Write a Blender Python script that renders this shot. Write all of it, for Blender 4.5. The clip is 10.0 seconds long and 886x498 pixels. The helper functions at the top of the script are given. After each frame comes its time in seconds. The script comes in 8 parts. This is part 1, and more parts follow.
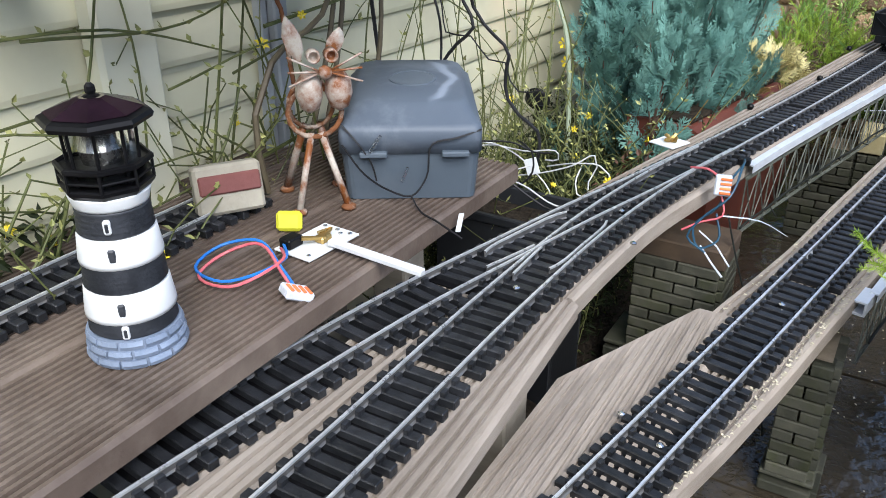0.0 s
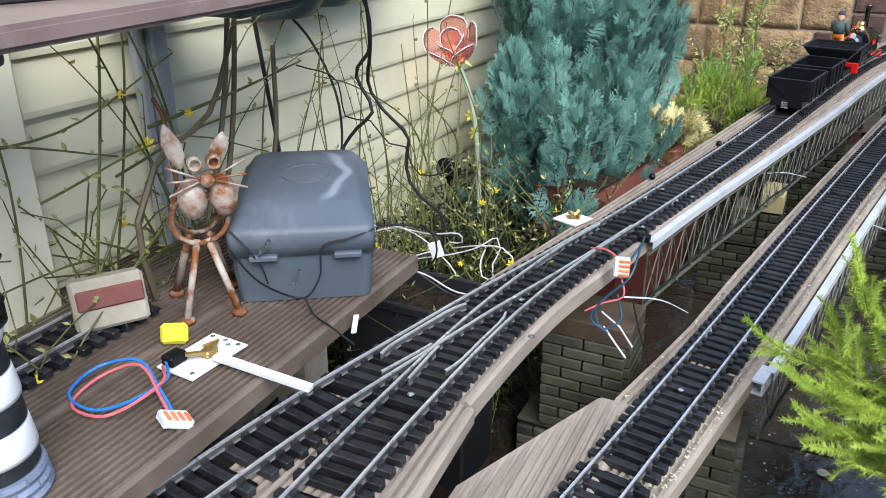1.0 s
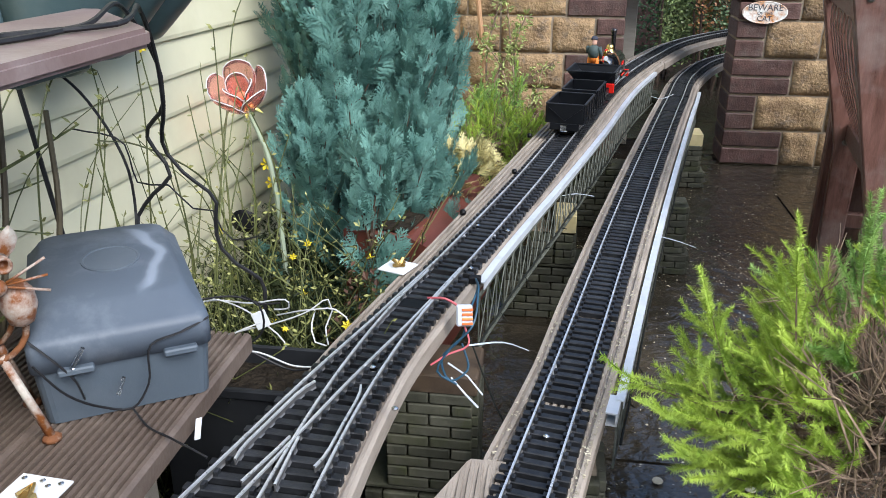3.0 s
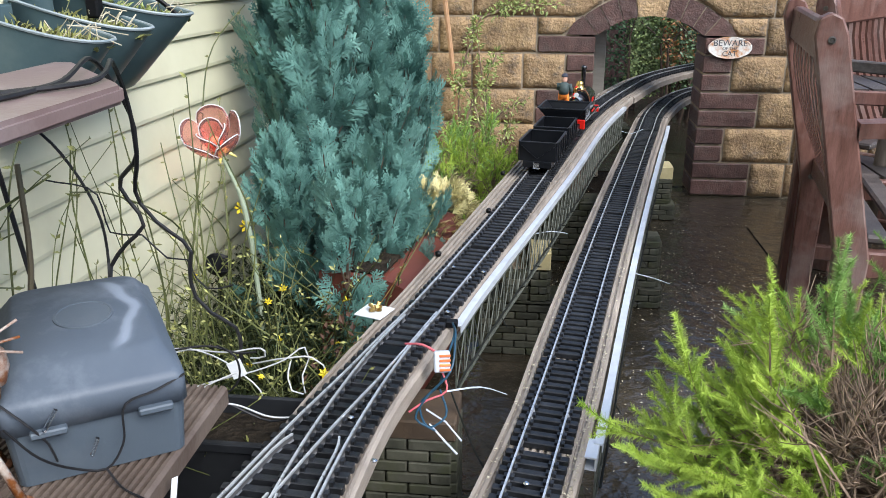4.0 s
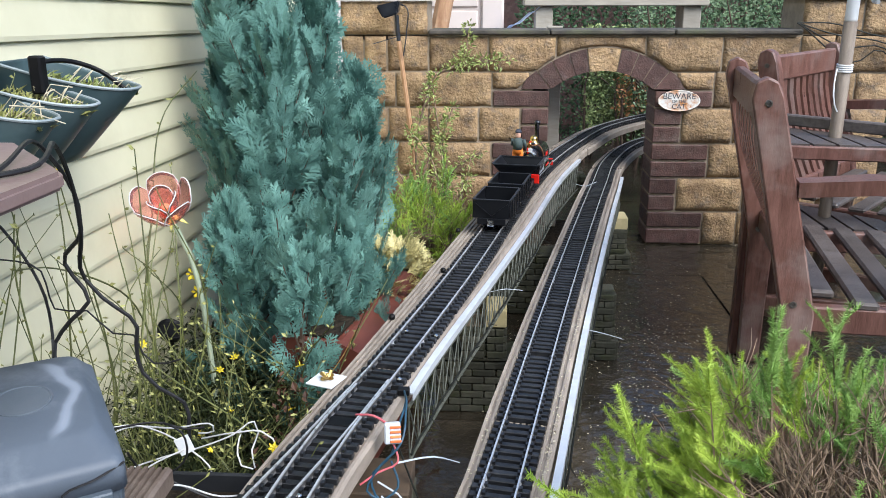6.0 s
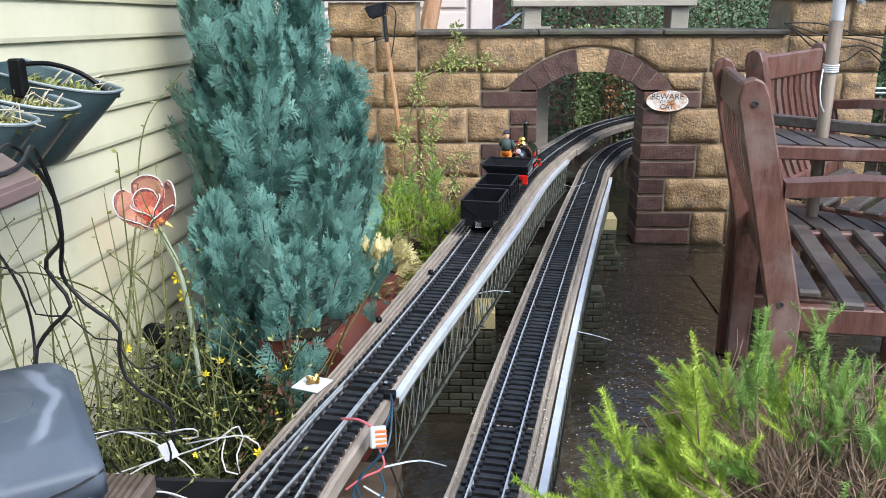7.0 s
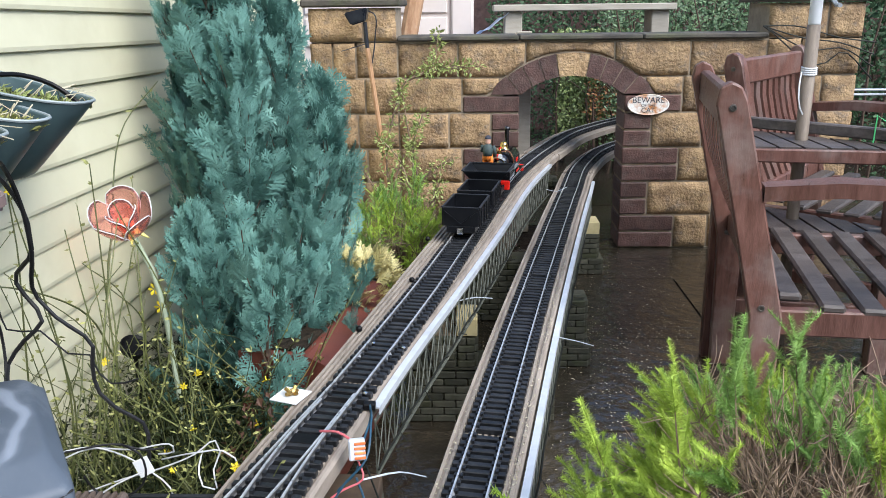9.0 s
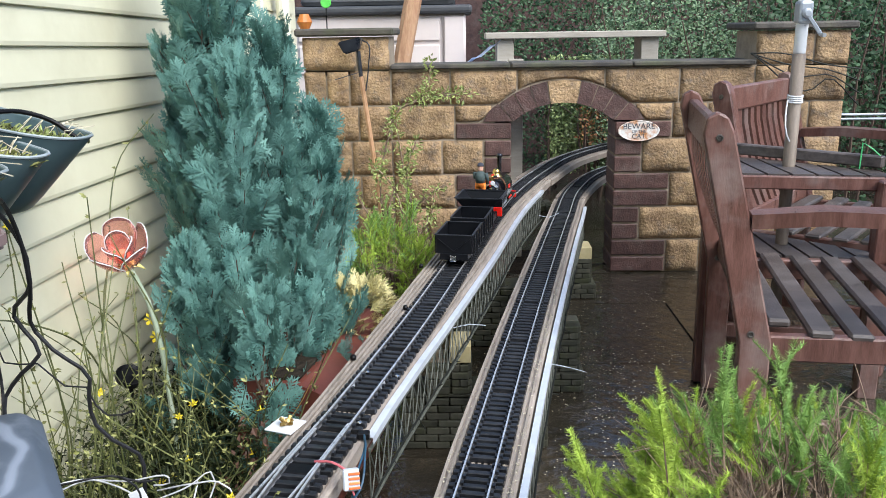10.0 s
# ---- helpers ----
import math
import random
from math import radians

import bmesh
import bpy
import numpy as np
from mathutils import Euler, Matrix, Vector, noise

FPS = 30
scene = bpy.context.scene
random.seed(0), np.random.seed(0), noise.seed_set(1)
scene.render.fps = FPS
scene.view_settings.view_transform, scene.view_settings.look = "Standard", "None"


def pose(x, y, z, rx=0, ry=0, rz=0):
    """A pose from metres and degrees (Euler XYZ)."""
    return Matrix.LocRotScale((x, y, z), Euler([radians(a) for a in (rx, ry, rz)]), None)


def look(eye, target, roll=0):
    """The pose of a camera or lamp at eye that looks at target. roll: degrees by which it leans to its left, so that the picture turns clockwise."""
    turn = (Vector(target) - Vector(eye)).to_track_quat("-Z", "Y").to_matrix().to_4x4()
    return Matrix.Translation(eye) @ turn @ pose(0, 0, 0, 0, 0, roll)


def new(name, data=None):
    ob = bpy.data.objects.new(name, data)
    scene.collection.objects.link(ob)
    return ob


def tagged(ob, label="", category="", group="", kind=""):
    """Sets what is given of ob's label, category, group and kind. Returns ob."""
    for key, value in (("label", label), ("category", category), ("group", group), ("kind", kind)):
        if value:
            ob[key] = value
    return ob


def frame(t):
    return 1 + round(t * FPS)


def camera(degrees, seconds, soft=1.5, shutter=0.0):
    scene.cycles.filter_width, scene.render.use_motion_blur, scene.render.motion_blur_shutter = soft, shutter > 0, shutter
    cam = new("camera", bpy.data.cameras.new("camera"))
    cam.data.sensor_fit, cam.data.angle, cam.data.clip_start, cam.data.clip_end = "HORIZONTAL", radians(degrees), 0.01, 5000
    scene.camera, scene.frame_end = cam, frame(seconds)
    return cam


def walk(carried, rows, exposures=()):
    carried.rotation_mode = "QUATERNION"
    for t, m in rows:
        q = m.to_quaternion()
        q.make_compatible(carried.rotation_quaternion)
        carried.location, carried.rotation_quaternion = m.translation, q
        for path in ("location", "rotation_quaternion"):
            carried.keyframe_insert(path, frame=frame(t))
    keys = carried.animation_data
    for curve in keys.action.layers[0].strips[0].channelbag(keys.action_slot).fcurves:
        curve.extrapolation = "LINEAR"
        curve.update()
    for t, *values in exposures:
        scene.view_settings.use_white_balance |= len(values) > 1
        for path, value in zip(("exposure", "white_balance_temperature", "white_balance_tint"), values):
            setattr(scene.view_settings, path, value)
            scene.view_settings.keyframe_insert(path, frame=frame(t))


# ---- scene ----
cam = camera(57.1, 10.0, soft=0.9)
PATH = [
    (0, (-0.574, 0.253, 0.913), (-1.49, 1.791, 0.021), 0.0),
    (0.5, (-0.558, 0.27, 0.94), (-1.423, 1.861, 0.091), -0.2),
    (1, (-0.548, 0.321, 0.975), (-1.35, 1.968, 0.172), -0.1),
    (1.5, (-0.584, 0.364, 0.972), (-1.187, 2.092, 0.165), -0.6),
    (2, (-0.647, 0.377, 0.987), (-1.125, 2.154, 0.206), -2.0),
    (2.5, (-0.667, 0.378, 0.989), (-1.016, 2.193, 0.223), -0.7),
    (4, (-0.676, 0.386, 1.017), (-0.884, 2.255, 0.335), -0.0),
    (4.5, (-0.667, 0.388, 1.036), (-0.847, 2.278, 0.406), -0.1),
    (5, (-0.66, 0.392, 1.045), (-0.809, 2.294, 0.444), -0.1),
    (5.5, (-0.656, 0.392, 1.056), (-0.791, 2.3, 0.471), -0.1),
    (7, (-0.642, 0.4, 1.059), (-0.747, 2.311, 0.479), -0.3),
    (7.5, (-0.641, 0.407, 1.058), (-0.734, 2.318, 0.474), -0.3),
    (8, (-0.638, 0.409, 1.062), (-0.724, 2.32, 0.479), -0.5),
    (8.5, (-0.634, 0.411, 1.059), (-0.714, 2.323, 0.476), -0.6),
    (9, (-0.629, 0.413, 1.063), (-0.701, 2.329, 0.492), -0.7),
    (9.5, (-0.627, 0.409, 1.068), (-0.69, 2.33, 0.516), -0.8),
    (10, (-0.625, 0.396, 1.082), (-0.683, 2.327, 0.564), -0.9),
]
walk(cam, [(t, look(eye, target, roll)) for t, eye, target, roll in PATH])

# ---- world and light ----
world = bpy.data.worlds.new("sky")
scene.world = world
world.use_nodes = True
wn = world.node_tree
sky = wn.nodes.new("ShaderNodeTexSky")
sky.sky_type = "NISHITA"
sky.sun_disc = False
sky.sun_elevation = radians(46)
sky.sun_rotation = radians(135)
sky.dust_density = 1.3
sky.ozone_density = 2.0
wn.nodes["Background"].inputs["Strength"].default_value = 0.12
wn.links.new(sky.outputs[0], wn.nodes["Background"].inputs["Color"])
sun = new("sun", bpy.data.lights.new("sun", "SUN"))
sun.data.energy = 2.3
sun.data.angle = radians(45)
sun.data.color = (0.955, 0.975, 1.0)
sun.matrix_world = look((2.4, -2.4, 3.51), (0, 0, 0))
scene.view_settings.exposure = 1.27


# ---- materials ----
def M(name, c1, c2, scale=12.0, rough=0.6, metal=0.0, bump=0.2, bscale=120.0, vary=0.15, rough_spread=0.15,
      stain=None, stain_scale=3.0, stain_amount=0.5, stretch=(1, 1, 1), coat=0.0, trans=0.0, depth=0.002, island=False, sss=0.0, stain_from=0.5, spec=0.4):
    m = bpy.data.materials.new(name)
    m.use_nodes = True
    n, l = m.node_tree.nodes, m.node_tree.links
    b = n["Principled BSDF"]
    tc = n.new("ShaderNodeTexCoord")
    mp = n.new("ShaderNodeMapping")
    mp.inputs["Scale"].default_value = stretch
    l.new(tc.outputs["Object"], mp.inputs["Vector"])
    info = n.new("ShaderNodeNewGeometry") if island else n.new("ShaderNodeObjectInfo")
    rnd = info.outputs["Random Per Island"] if island else info.outputs["Random"]
    big = n.new("ShaderNodeTexNoise")
    big.noise_dimensions = "4D"
    big.inputs["Scale"].default_value = scale
    big.inputs["Detail"].default_value = 8
    big.inputs["Roughness"].default_value = 0.65
    mul = n.new("ShaderNodeMath")
    mul.operation = "MULTIPLY"
    mul.inputs[1].default_value = 0.0 if island else 37.0
    l.new(rnd, mul.inputs[0])
    l.new(mul.outputs[0], big.inputs["W"])
    l.new(mp.outputs[0], big.inputs["Vector"])
    ramp = n.new("ShaderNodeValToRGB")
    ramp.color_ramp.elements[0].position, ramp.color_ramp.elements[1].position = 0.32, 0.68
    ramp.color_ramp.elements[0].color, ramp.color_ramp.elements[1].color = (*c1, 1), (*c2, 1)
    l.new(big.outputs[0], ramp.inputs[0])
    col = ramp.outputs[0]
    if stain:
        sn = n.new("ShaderNodeTexNoise")
        sn.noise_dimensions = "4D"
        sn.inputs["Scale"].default_value = stain_scale
        sn.inputs["Detail"].default_value = 6
        sn.inputs["Roughness"].default_value = 0.7
        l.new(mul.outputs[0], sn.inputs["W"])
        l.new(tc.outputs["Object"], sn.inputs["Vector"])
        sr = n.new("ShaderNodeValToRGB")
        sr.color_ramp.elements[0].position, sr.color_ramp.elements[1].position = stain_from, stain_from + 0.18
        sr.color_ramp.elements[0].color, sr.color_ramp.elements[1].color = (0, 0, 0, 1), (stain_amount,) * 3 + (1,)
        l.new(sn.outputs[0], sr.inputs[0])
        mix = n.new("ShaderNodeMix")
        mix.data_type = "RGBA"
        l.new(sr.outputs[0], mix.inputs["Factor"])
        l.new(col, mix.inputs[6])
        mix.inputs[7].default_value = (*stain, 1)
        col = mix.outputs[2]
    hsv = n.new("ShaderNodeHueSaturation")
    mr = n.new("ShaderNodeMapRange")
    mr.inputs["To Min"].default_value, mr.inputs["To Max"].default_value = 1 - vary, 1 + vary
    l.new(rnd, mr.inputs["Value"])
    l.new(mr.outputs[0], hsv.inputs["Value"])
    l.new(col, hsv.inputs["Color"])
    l.new(hsv.outputs[0], b.inputs["Base Color"])
    fine = n.new("ShaderNodeTexNoise")
    fine.inputs["Scale"].default_value = bscale
    fine.inputs["Detail"].default_value = 4
    l.new(mp.outputs[0], fine.inputs["Vector"])
    rr = n.new("ShaderNodeMapRange")
    rr.inputs["To Min"].default_value, rr.inputs["To Max"].default_value = max(0.02, rough - rough_spread), min(1, rough + rough_spread)
    l.new(big.outputs[0], rr.inputs["Value"])
    l.new(rr.outputs[0], b.inputs["Roughness"])
    b.inputs["Metallic"].default_value = metal
    b.inputs["Coat Weight"].default_value = coat
    b.inputs["Specular IOR Level"].default_value = spec
    b.inputs["Transmission Weight"].default_value = trans
    if sss:
        b.inputs["Subsurface Weight"].default_value = sss
        b.inputs["Subsurface Radius"].default_value = (0.01, 0.01, 0.004)
    if bump:
        bp = n.new("ShaderNodeBump")
        bp.inputs["Strength"].default_value = bump
        bp.inputs["Distance"].default_value = depth
        add = n.new("ShaderNodeMath")
        add.operation = "ADD"
        l.new(fine.outputs[0], add.inputs[0])
        l.new(big.outputs[0], add.inputs[1])
        l.new(add.outputs[0], bp.inputs["Height"])
        l.new(bp.outputs[0], b.inputs["Normal"])
        if coat:
            l.new(bp.outputs[0], b.inputs["Coat Normal"])
    return m


STONE = M("sandstone", (0.165, 0.100, 0.052), (0.44, 0.30, 0.160), 14, 0.78, bump=1.0, bscale=85, vary=0.26, stain=(0.13, 0.105, 0.085), stain_scale=22, stain_amount=0.8, depth=0.009)
BRICK = M("dark_brick", (0.046, 0.023, 0.019), (0.125, 0.066, 0.055), 24, 0.55, bump=0.8, bscale=130, vary=0.22, stain=(0.15, 0.12, 0.10), stain_scale=14, stain_amount=0.5, depth=0.004)
MORTAR = M("mortar", (0.20, 0.155, 0.105), (0.33, 0.27, 0.20), 20, 0.9, bump=0.6)
CAPSTONE = M("weathered_cap", (0.032, 0.029, 0.025), (0.115, 0.10, 0.08), 9, 0.7, bump=0.8, stain=(0.08, 0.10, 0.035), stain_amount=0.6)
SIDING = M("cream_cladding", (0.585, 0.56, 0.395), (0.675, 0.65, 0.475), 2.5, 0.45, bump=0.05, bscale=60, vary=0.03, stain=(0.36, 0.32, 0.2), stain_scale=1.6, stain_amount=0.35)
PAVING = M("wet_paving", (0.020, 0.017, 0.011), (0.072, 0.058, 0.040), 4, 0.08, bump=0.9, bscale=18, vary=0.18, rough_spread=0.06, stain=(0.02, 0.018, 0.014), stain_scale=3, depth=0.012, coat=0.7)
SOIL = M("damp_soil", (0.012, 0.009, 0.007), (0.04, 0.031, 0.021), 25, 0.85, bump=1.0, bscale=60, depth=0.02, spec=0.12)
BOARD = M("weathered_board", (0.20, 0.166, 0.134), (0.36, 0.308, 0.258), 6, 0.6, bump=0.5, bscale=90, vary=0.06, stain=(0.33, 0.29, 0.245), stain_scale=9, stain_amount=0.55, stretch=(8, 1, 8))
DECK = M("brown_composite_deck", (0.066, 0.047, 0.037), (0.155, 0.117, 0.093), 7, 0.5, bump=0.5, bscale=110, vary=0.08, stain=(0.27, 0.22, 0.18), stain_scale=5, stain_amount=0.45)
SLEEPER = M("black_sleeper", (0.008, 0.0085, 0.0095), (0.026, 0.0275, 0.031), 60, 0.36, bump=0.2, bscale=300, vary=0.3, spec=0.32)
RAIL = M("nickel_rail", (0.50, 0.52, 0.55), (0.74, 0.76, 0.79), 60, 0.30, metal=0.6, bump=0.05, vary=0.0)
WEB = M("dark_rail_web", (0.10, 0.10, 0.10), (0.20, 0.195, 0.19), 60, 0.5, metal=0.6, bump=0.1, vary=0.0)
ALU = M("aluminium_angle", (0.55, 0.59, 0.64), (0.72, 0.75, 0.80), 15, 0.45, metal=0.35, bump=0.1, vary=0.02, stain=(0.4, 0.41, 0.41), stain_amount=0.3, stain_scale=20)
TRUSS = M("weathered_truss", (0.055, 0.062, 0.05), (0.17, 0.18, 0.15), 50, 0.6, metal=0.2, bump=0.2, vary=0.1)
PIER = M("grey_pier_brick", (0.040, 0.042, 0.031), (0.105, 0.102, 0.076), 16, 0.65, bump=0.6, vary=0.25, stain=(0.05, 0.058, 0.02), stain_scale=9, stain_amount=0.8, spec=0.12)
GREYBOX = M("grey_plastic", (0.066, 0.086, 0.108), (0.090, 0.113, 0.138), 4, 0.5, bump=0.08, bscale=400, vary=0.0, stain=(0.2, 0.21, 0.23), stain_scale=3, stain_amount=0.25)
WOODR = M("red_brown_hardwood", (0.072, 0.031, 0.023), (0.188, 0.094, 0.074), 9, 0.32, bump=0.3, bscale=60, vary=0.16, stretch=(6, 6, 1), stain=(0.24, 0.19, 0.17), stain_scale=5, stain_amount=0.6)
WOODG = M("grey_weathered_slat", (0.034, 0.028, 0.025), (0.118, 0.099, 0.090), 8, 0.42, bump=0.4, bscale=80, vary=0.2, stretch=(1, 6, 6), stain=(0.2, 0.18, 0.17), stain_scale=6, stain_amount=0.35)
WHITE = M("white_plastic", (0.58, 0.60, 0.61), (0.70, 0.71, 0.71), 20, 0.4, bump=0.05, vary=0.02)
BLACK = M("black_plastic", (0.003, 0.003, 0.0035), (0.008, 0.008, 0.009), 20, 0.40, bump=0.1, vary=0.1, spec=0.15)


# ---- mesh helpers ----
def part(name, bm, material, parent=None, label="", smooth=False, at=None):
    me = bpy.data.meshes.new(name)
    bm.normal_update()
    if smooth:
        for f in bm.faces:
            f.smooth = True
    bm.to_mesh(me)
    bm.free()
    for mt in material if isinstance(material, (list, tuple)) else [material]:
        me.materials.append(mt)
    ob = new(name, me)
    if parent:
        ob.parent = parent
    if at is not None:
        ob.matrix_basis = at
    if label:
        ob["label"] = label
    return ob


def thing(name, label, category, group="", kind="", m=None):
    ob = new(name)
    if m is not None:
        ob.matrix_basis = m
    return tagged(ob, label, category, group, kind)


def box(bm, x0, x1, y0, y1, z0, z1, bevel=0.0, m=None, seg=1):
    r = bmesh.ops.create_cube(bm, size=1.0)
    vs = r["verts"]
    for v in vs:
        v.co = Vector((x0 + (v.co.x + 0.5) * (x1 - x0), y0 + (v.co.y + 0.5) * (y1 - y0), z0 + (v.co.z + 0.5) * (z1 - z0)))
    if bevel:
        es = list({e for v in vs for e in v.link_edges})
        r2 = bmesh.ops.bevel(bm, geom=es, offset=bevel, segments=seg, affect="EDGES", profile=0.5)
        vs = list({v for f in r2["faces"] for v in f.verts} | {v for v in vs if v.is_valid})
    if m is not None:
        for v in vs:
            v.co = m @ v.co
    return vs


def tube(bm, pts, r, n=6, caps=True):
    """A round bar along pts; r is a radius or one for each point."""
    pts = [Vector(p) for p in pts]
    rs = r if isinstance(r, (list, tuple)) else [r] * len(pts)
    rings, side = [], None
    for i, p in enumerate(pts):
        d = (pts[min(i + 1, len(pts) - 1)] - pts[max(i - 1, 0)])
        d = d.normalized() if d.length > 1e-9 else Vector((0, 0, 1))
        if side is None:
            side = d.orthogonal().normalized()
        side = (side - d * side.dot(d))
        side = side.normalized() if side.length > 1e-6 else d.orthogonal().normalized()
        up = d.cross(side)
        rings.append([bm.verts.new(p + (side * math.cos(a) + up * math.sin(a)) * rs[i]) for a in (2 * math.pi * k / n for k in range(n))])
    for a, b in zip(rings, rings[1:]):
        for k in range(n):
            bm.faces.new((a[k], a[(k + 1) % n], b[(k + 1) % n], b[k]))
    if caps:
        bm.faces.new(rings[0][::-1])
        bm.faces.new(rings[-1])


def smooth_path(pts, step=0.05):
    """A smooth curve through pts, sampled about every step metres."""
    p = [Vector(q) for q in pts]
    n = len(p)
    seg = [max(1e-6, (p[i + 1] - p[i]).length) for i in range(n - 1)]
    tan = []
    for i in range(n):
        if i == 0:
            tan.append((p[1] - p[0]) / seg[0])
        elif i == n - 1:
            tan.append((p[-1] - p[-2]) / seg[-1])
        else:
            a, b = (p[i] - p[i - 1]) / seg[i - 1], (p[i + 1] - p[i]) / seg[i]
            tan.append((a * seg[i] + b * seg[i - 1]) / (seg[i] + seg[i - 1]))
    out = []
    for i in range(n - 1):
        m = max(1, int(seg[i] / step))
        for k in range(m):
            t = k / m
            h1, h2, h3, h4 = 2 * t ** 3 - 3 * t * t + 1, t ** 3 - 2 * t * t + t, -2 * t ** 3 + 3 * t * t, t ** 3 - t * t
            out.append(p[i] * h1 + tan[i] * (h2 * seg[i]) + p[i + 1] * h3 + tan[i + 1] * (h4 * seg[i]))
    return out + [p[-1]]


def sweep(bm, path, profile, closed=True):
    """A flat profile of (across, up) carried along a level path; across points to the right of the way."""
    rows = []
    for i, p in enumerate(path):
        d = path[min(i + 1, len(path) - 1)] - path[max(i - 1, 0)]
        d = Vector((d.x, d.y, 0)).normalized()
        right = Vector((d.y, -d.x, 0))
        rows.append([bm.verts.new(p + right * a + Vector((0, 0, b))) for a, b in profile])
    n = len(profile)
    for a, b in zip(rows, rows[1:]):
        for k in range(n if closed else n - 1):
            bm.faces.new((a[k], a[(k + 1) % n], b[(k + 1) % n], b[k]))
    if closed:
        bm.faces.new(rows[0][::-1])
        bm.faces.new(rows[-1])
    bmesh.ops.recalc_face_normals(bm, faces=bm.faces)


def lathe(bm, profile, n=24, m=None, angle0=0.0):
    rings = []
    for r, z in profile:
        ring = []
        for k in range(n):
            a = angle0 + 2 * math.pi * k / n
            co = Vector((r * math.cos(a), r * math.sin(a), z))
            ring.append(bm.verts.new(m @ co if m is not None else co))
        rings.append(ring)
    for a, b in zip(rings, rings[1:]):
        for k in range(n):
            bm.faces.new((a[k], a[(k + 1) % n], b[(k + 1) % n], b[k]))
    bm.faces.new(rings[0][::-1])
    bm.faces.new(rings[-1])


def slab(bm, outline, y0, y1):
    """A prism from an outline of (x, z) between two depths."""
    a = [bm.verts.new((x, y0, z)) for x, z in outline]
    b = [bm.verts.new((x, y1, z)) for x, z in outline]
    bm.faces.new(a)
    bm.faces.new(b[::-1])
    for k in range(len(a)):
        j = (k + 1) % len(a)
        bm.faces.new((a[j], a[k], b[k], b[j]))
    bmesh.ops.recalc_face_normals(bm, faces=bm.faces)


# ---- ground ----
bm = bmesh.new()
box(bm, -40, 40, -40, 60, -0.3, -0.012)
tagged(part("ground", bm, SOIL), "dark damp earth under the wet patio paving", "ground", kind="structure")

# ---- garden wall with the railway arch ----
WALL_Y, ROW = 4.0, 0.1533
HALF, AX, SPRING, CROWN, RING = 0.223, -0.197, 0.69, 0.772, 0.10
JAMB_L, JAMB_R = AX - HALF, AX + HALF
RISE = CROWN - SPRING
RAD = (HALF * HALF + RISE * RISE) / (2 * RISE)
ACZ = CROWN - RAD


def extrados(x):
    d = (RAD + RING) ** 2 - (x - AX) ** 2
    z = ACZ + math.sqrt(d) if d > 0 else -1.0
    return z


garden_wall = thing("garden_wall", "buff sandstone garden wall with a dark brick railway arch", "wall", kind="structure")
bm = bmesh.new()
slab(bm, [(-1.32, 0), (AX - HALF - 0.01, 0), (AX - HALF - 0.01, 0.68), (-1.32, 0.68)], WALL_Y + 0.0065, WALL_Y + 0.2)
slab(bm, [(JAMB_R + 0.01, 0), (1.0, 0), (1.0, 0.68), (JAMB_R + 0.01, 0.68)], WALL_Y + 0.0065, WALL_Y + 0.2)
slab(bm, [(-1.32, 0.68)] + [(AX - 0.3, 0.68)] + [(x, extrados(x) - 0.004) for x in (AX - 0.27 + 0.54 * k / 12 for k in range(13))] + [(AX + 0.3, 0.68), (1.0, 0.68), (1.0, 0.92), (-1.32, 0.92)], WALL_Y + 0.0065, WALL_Y + 0.2)
part("mortar_core", bm, MORTAR, garden_wall, "sandy grey mortar")


def stone_block(x0, x1, z0, z1, rng, clip=False):
    g = 0.0045
    x0, x1, z0, z1 = x0 + g, x1 - g, z0 + g, z1 - g
    nx, nz = max(3, int((x1 - x0) / 0.022)), 6
    bm = bmesh.new()
    proud = rng.uniform(0.0, 0.008)
    cx, cz = (x0 + x1) / 2, (z0 + z1) / 2
    grid = []
    for i in range(nx + 1):
        x = x0 + (x1 - x0) * i / nx
        lo = max(z0, extrados(x) + g) if clip else z0
        lo = min(lo, z1 - 0.004)
        row = []
        for j in range(nz + 1):
            z = lo + (z1 - lo) * j / nz
            edge = i in (0, nx) or j in (0, nz)
            y = WALL_Y - proud + (0.005 if edge else -0.003 + 0.009 * noise.noise(Vector((x * 16, z * 16, proud * 900))) + 0.006 * noise.noise(Vector((x * 45, z * 45, proud * 500))))
            jx = 0.003 * noise.noise(Vector((x * 30, z * 30, 5))) if edge else 0
            row.append(bm.verts.new((x + jx - cx, y - WALL_Y, z + jx - cz)))
        grid.append(row)
    for i in range(nx):
        for j in range(nz):
            bm.faces.new((grid[i][j], grid[i + 1][j], grid[i + 1][j + 1], grid[i][j + 1]))
    rim = [r[0] for r in grid] + grid[-1][1:] + [r[-1] for r in grid[-2::-1]] + grid[0][-2:0:-1]
    back = [bm.verts.new((v.co.x, 0.03, v.co.z)) for v in rim]
    for k in range(len(rim)):
        j = (k + 1) % len(rim)
        bm.faces.new((rim[j], rim[k], back[k], back[j]))
    part("stone", bm, STONE, garden_wall, smooth=True, at=Matrix.Translation((cx, WALL_Y, cz)))


def brick_block(x0, x1, z0, z1, depth=0.2, y0=None):
    g = 0.005
    bm = bmesh.new()
    box(bm, x0 + g - (x0 + x1) / 2, x1 - g - (x0 + x1) / 2, 0, depth, -(z1 - z0) / 2 + g, (z1 - z0) / 2 - g, 0.004)
    part("brick", bm, BRICK, garden_wall, at=Matrix.Translation(((x0 + x1) / 2, WALL_Y - 0.004 if y0 is None else y0, (z0 + z1) / 2)))


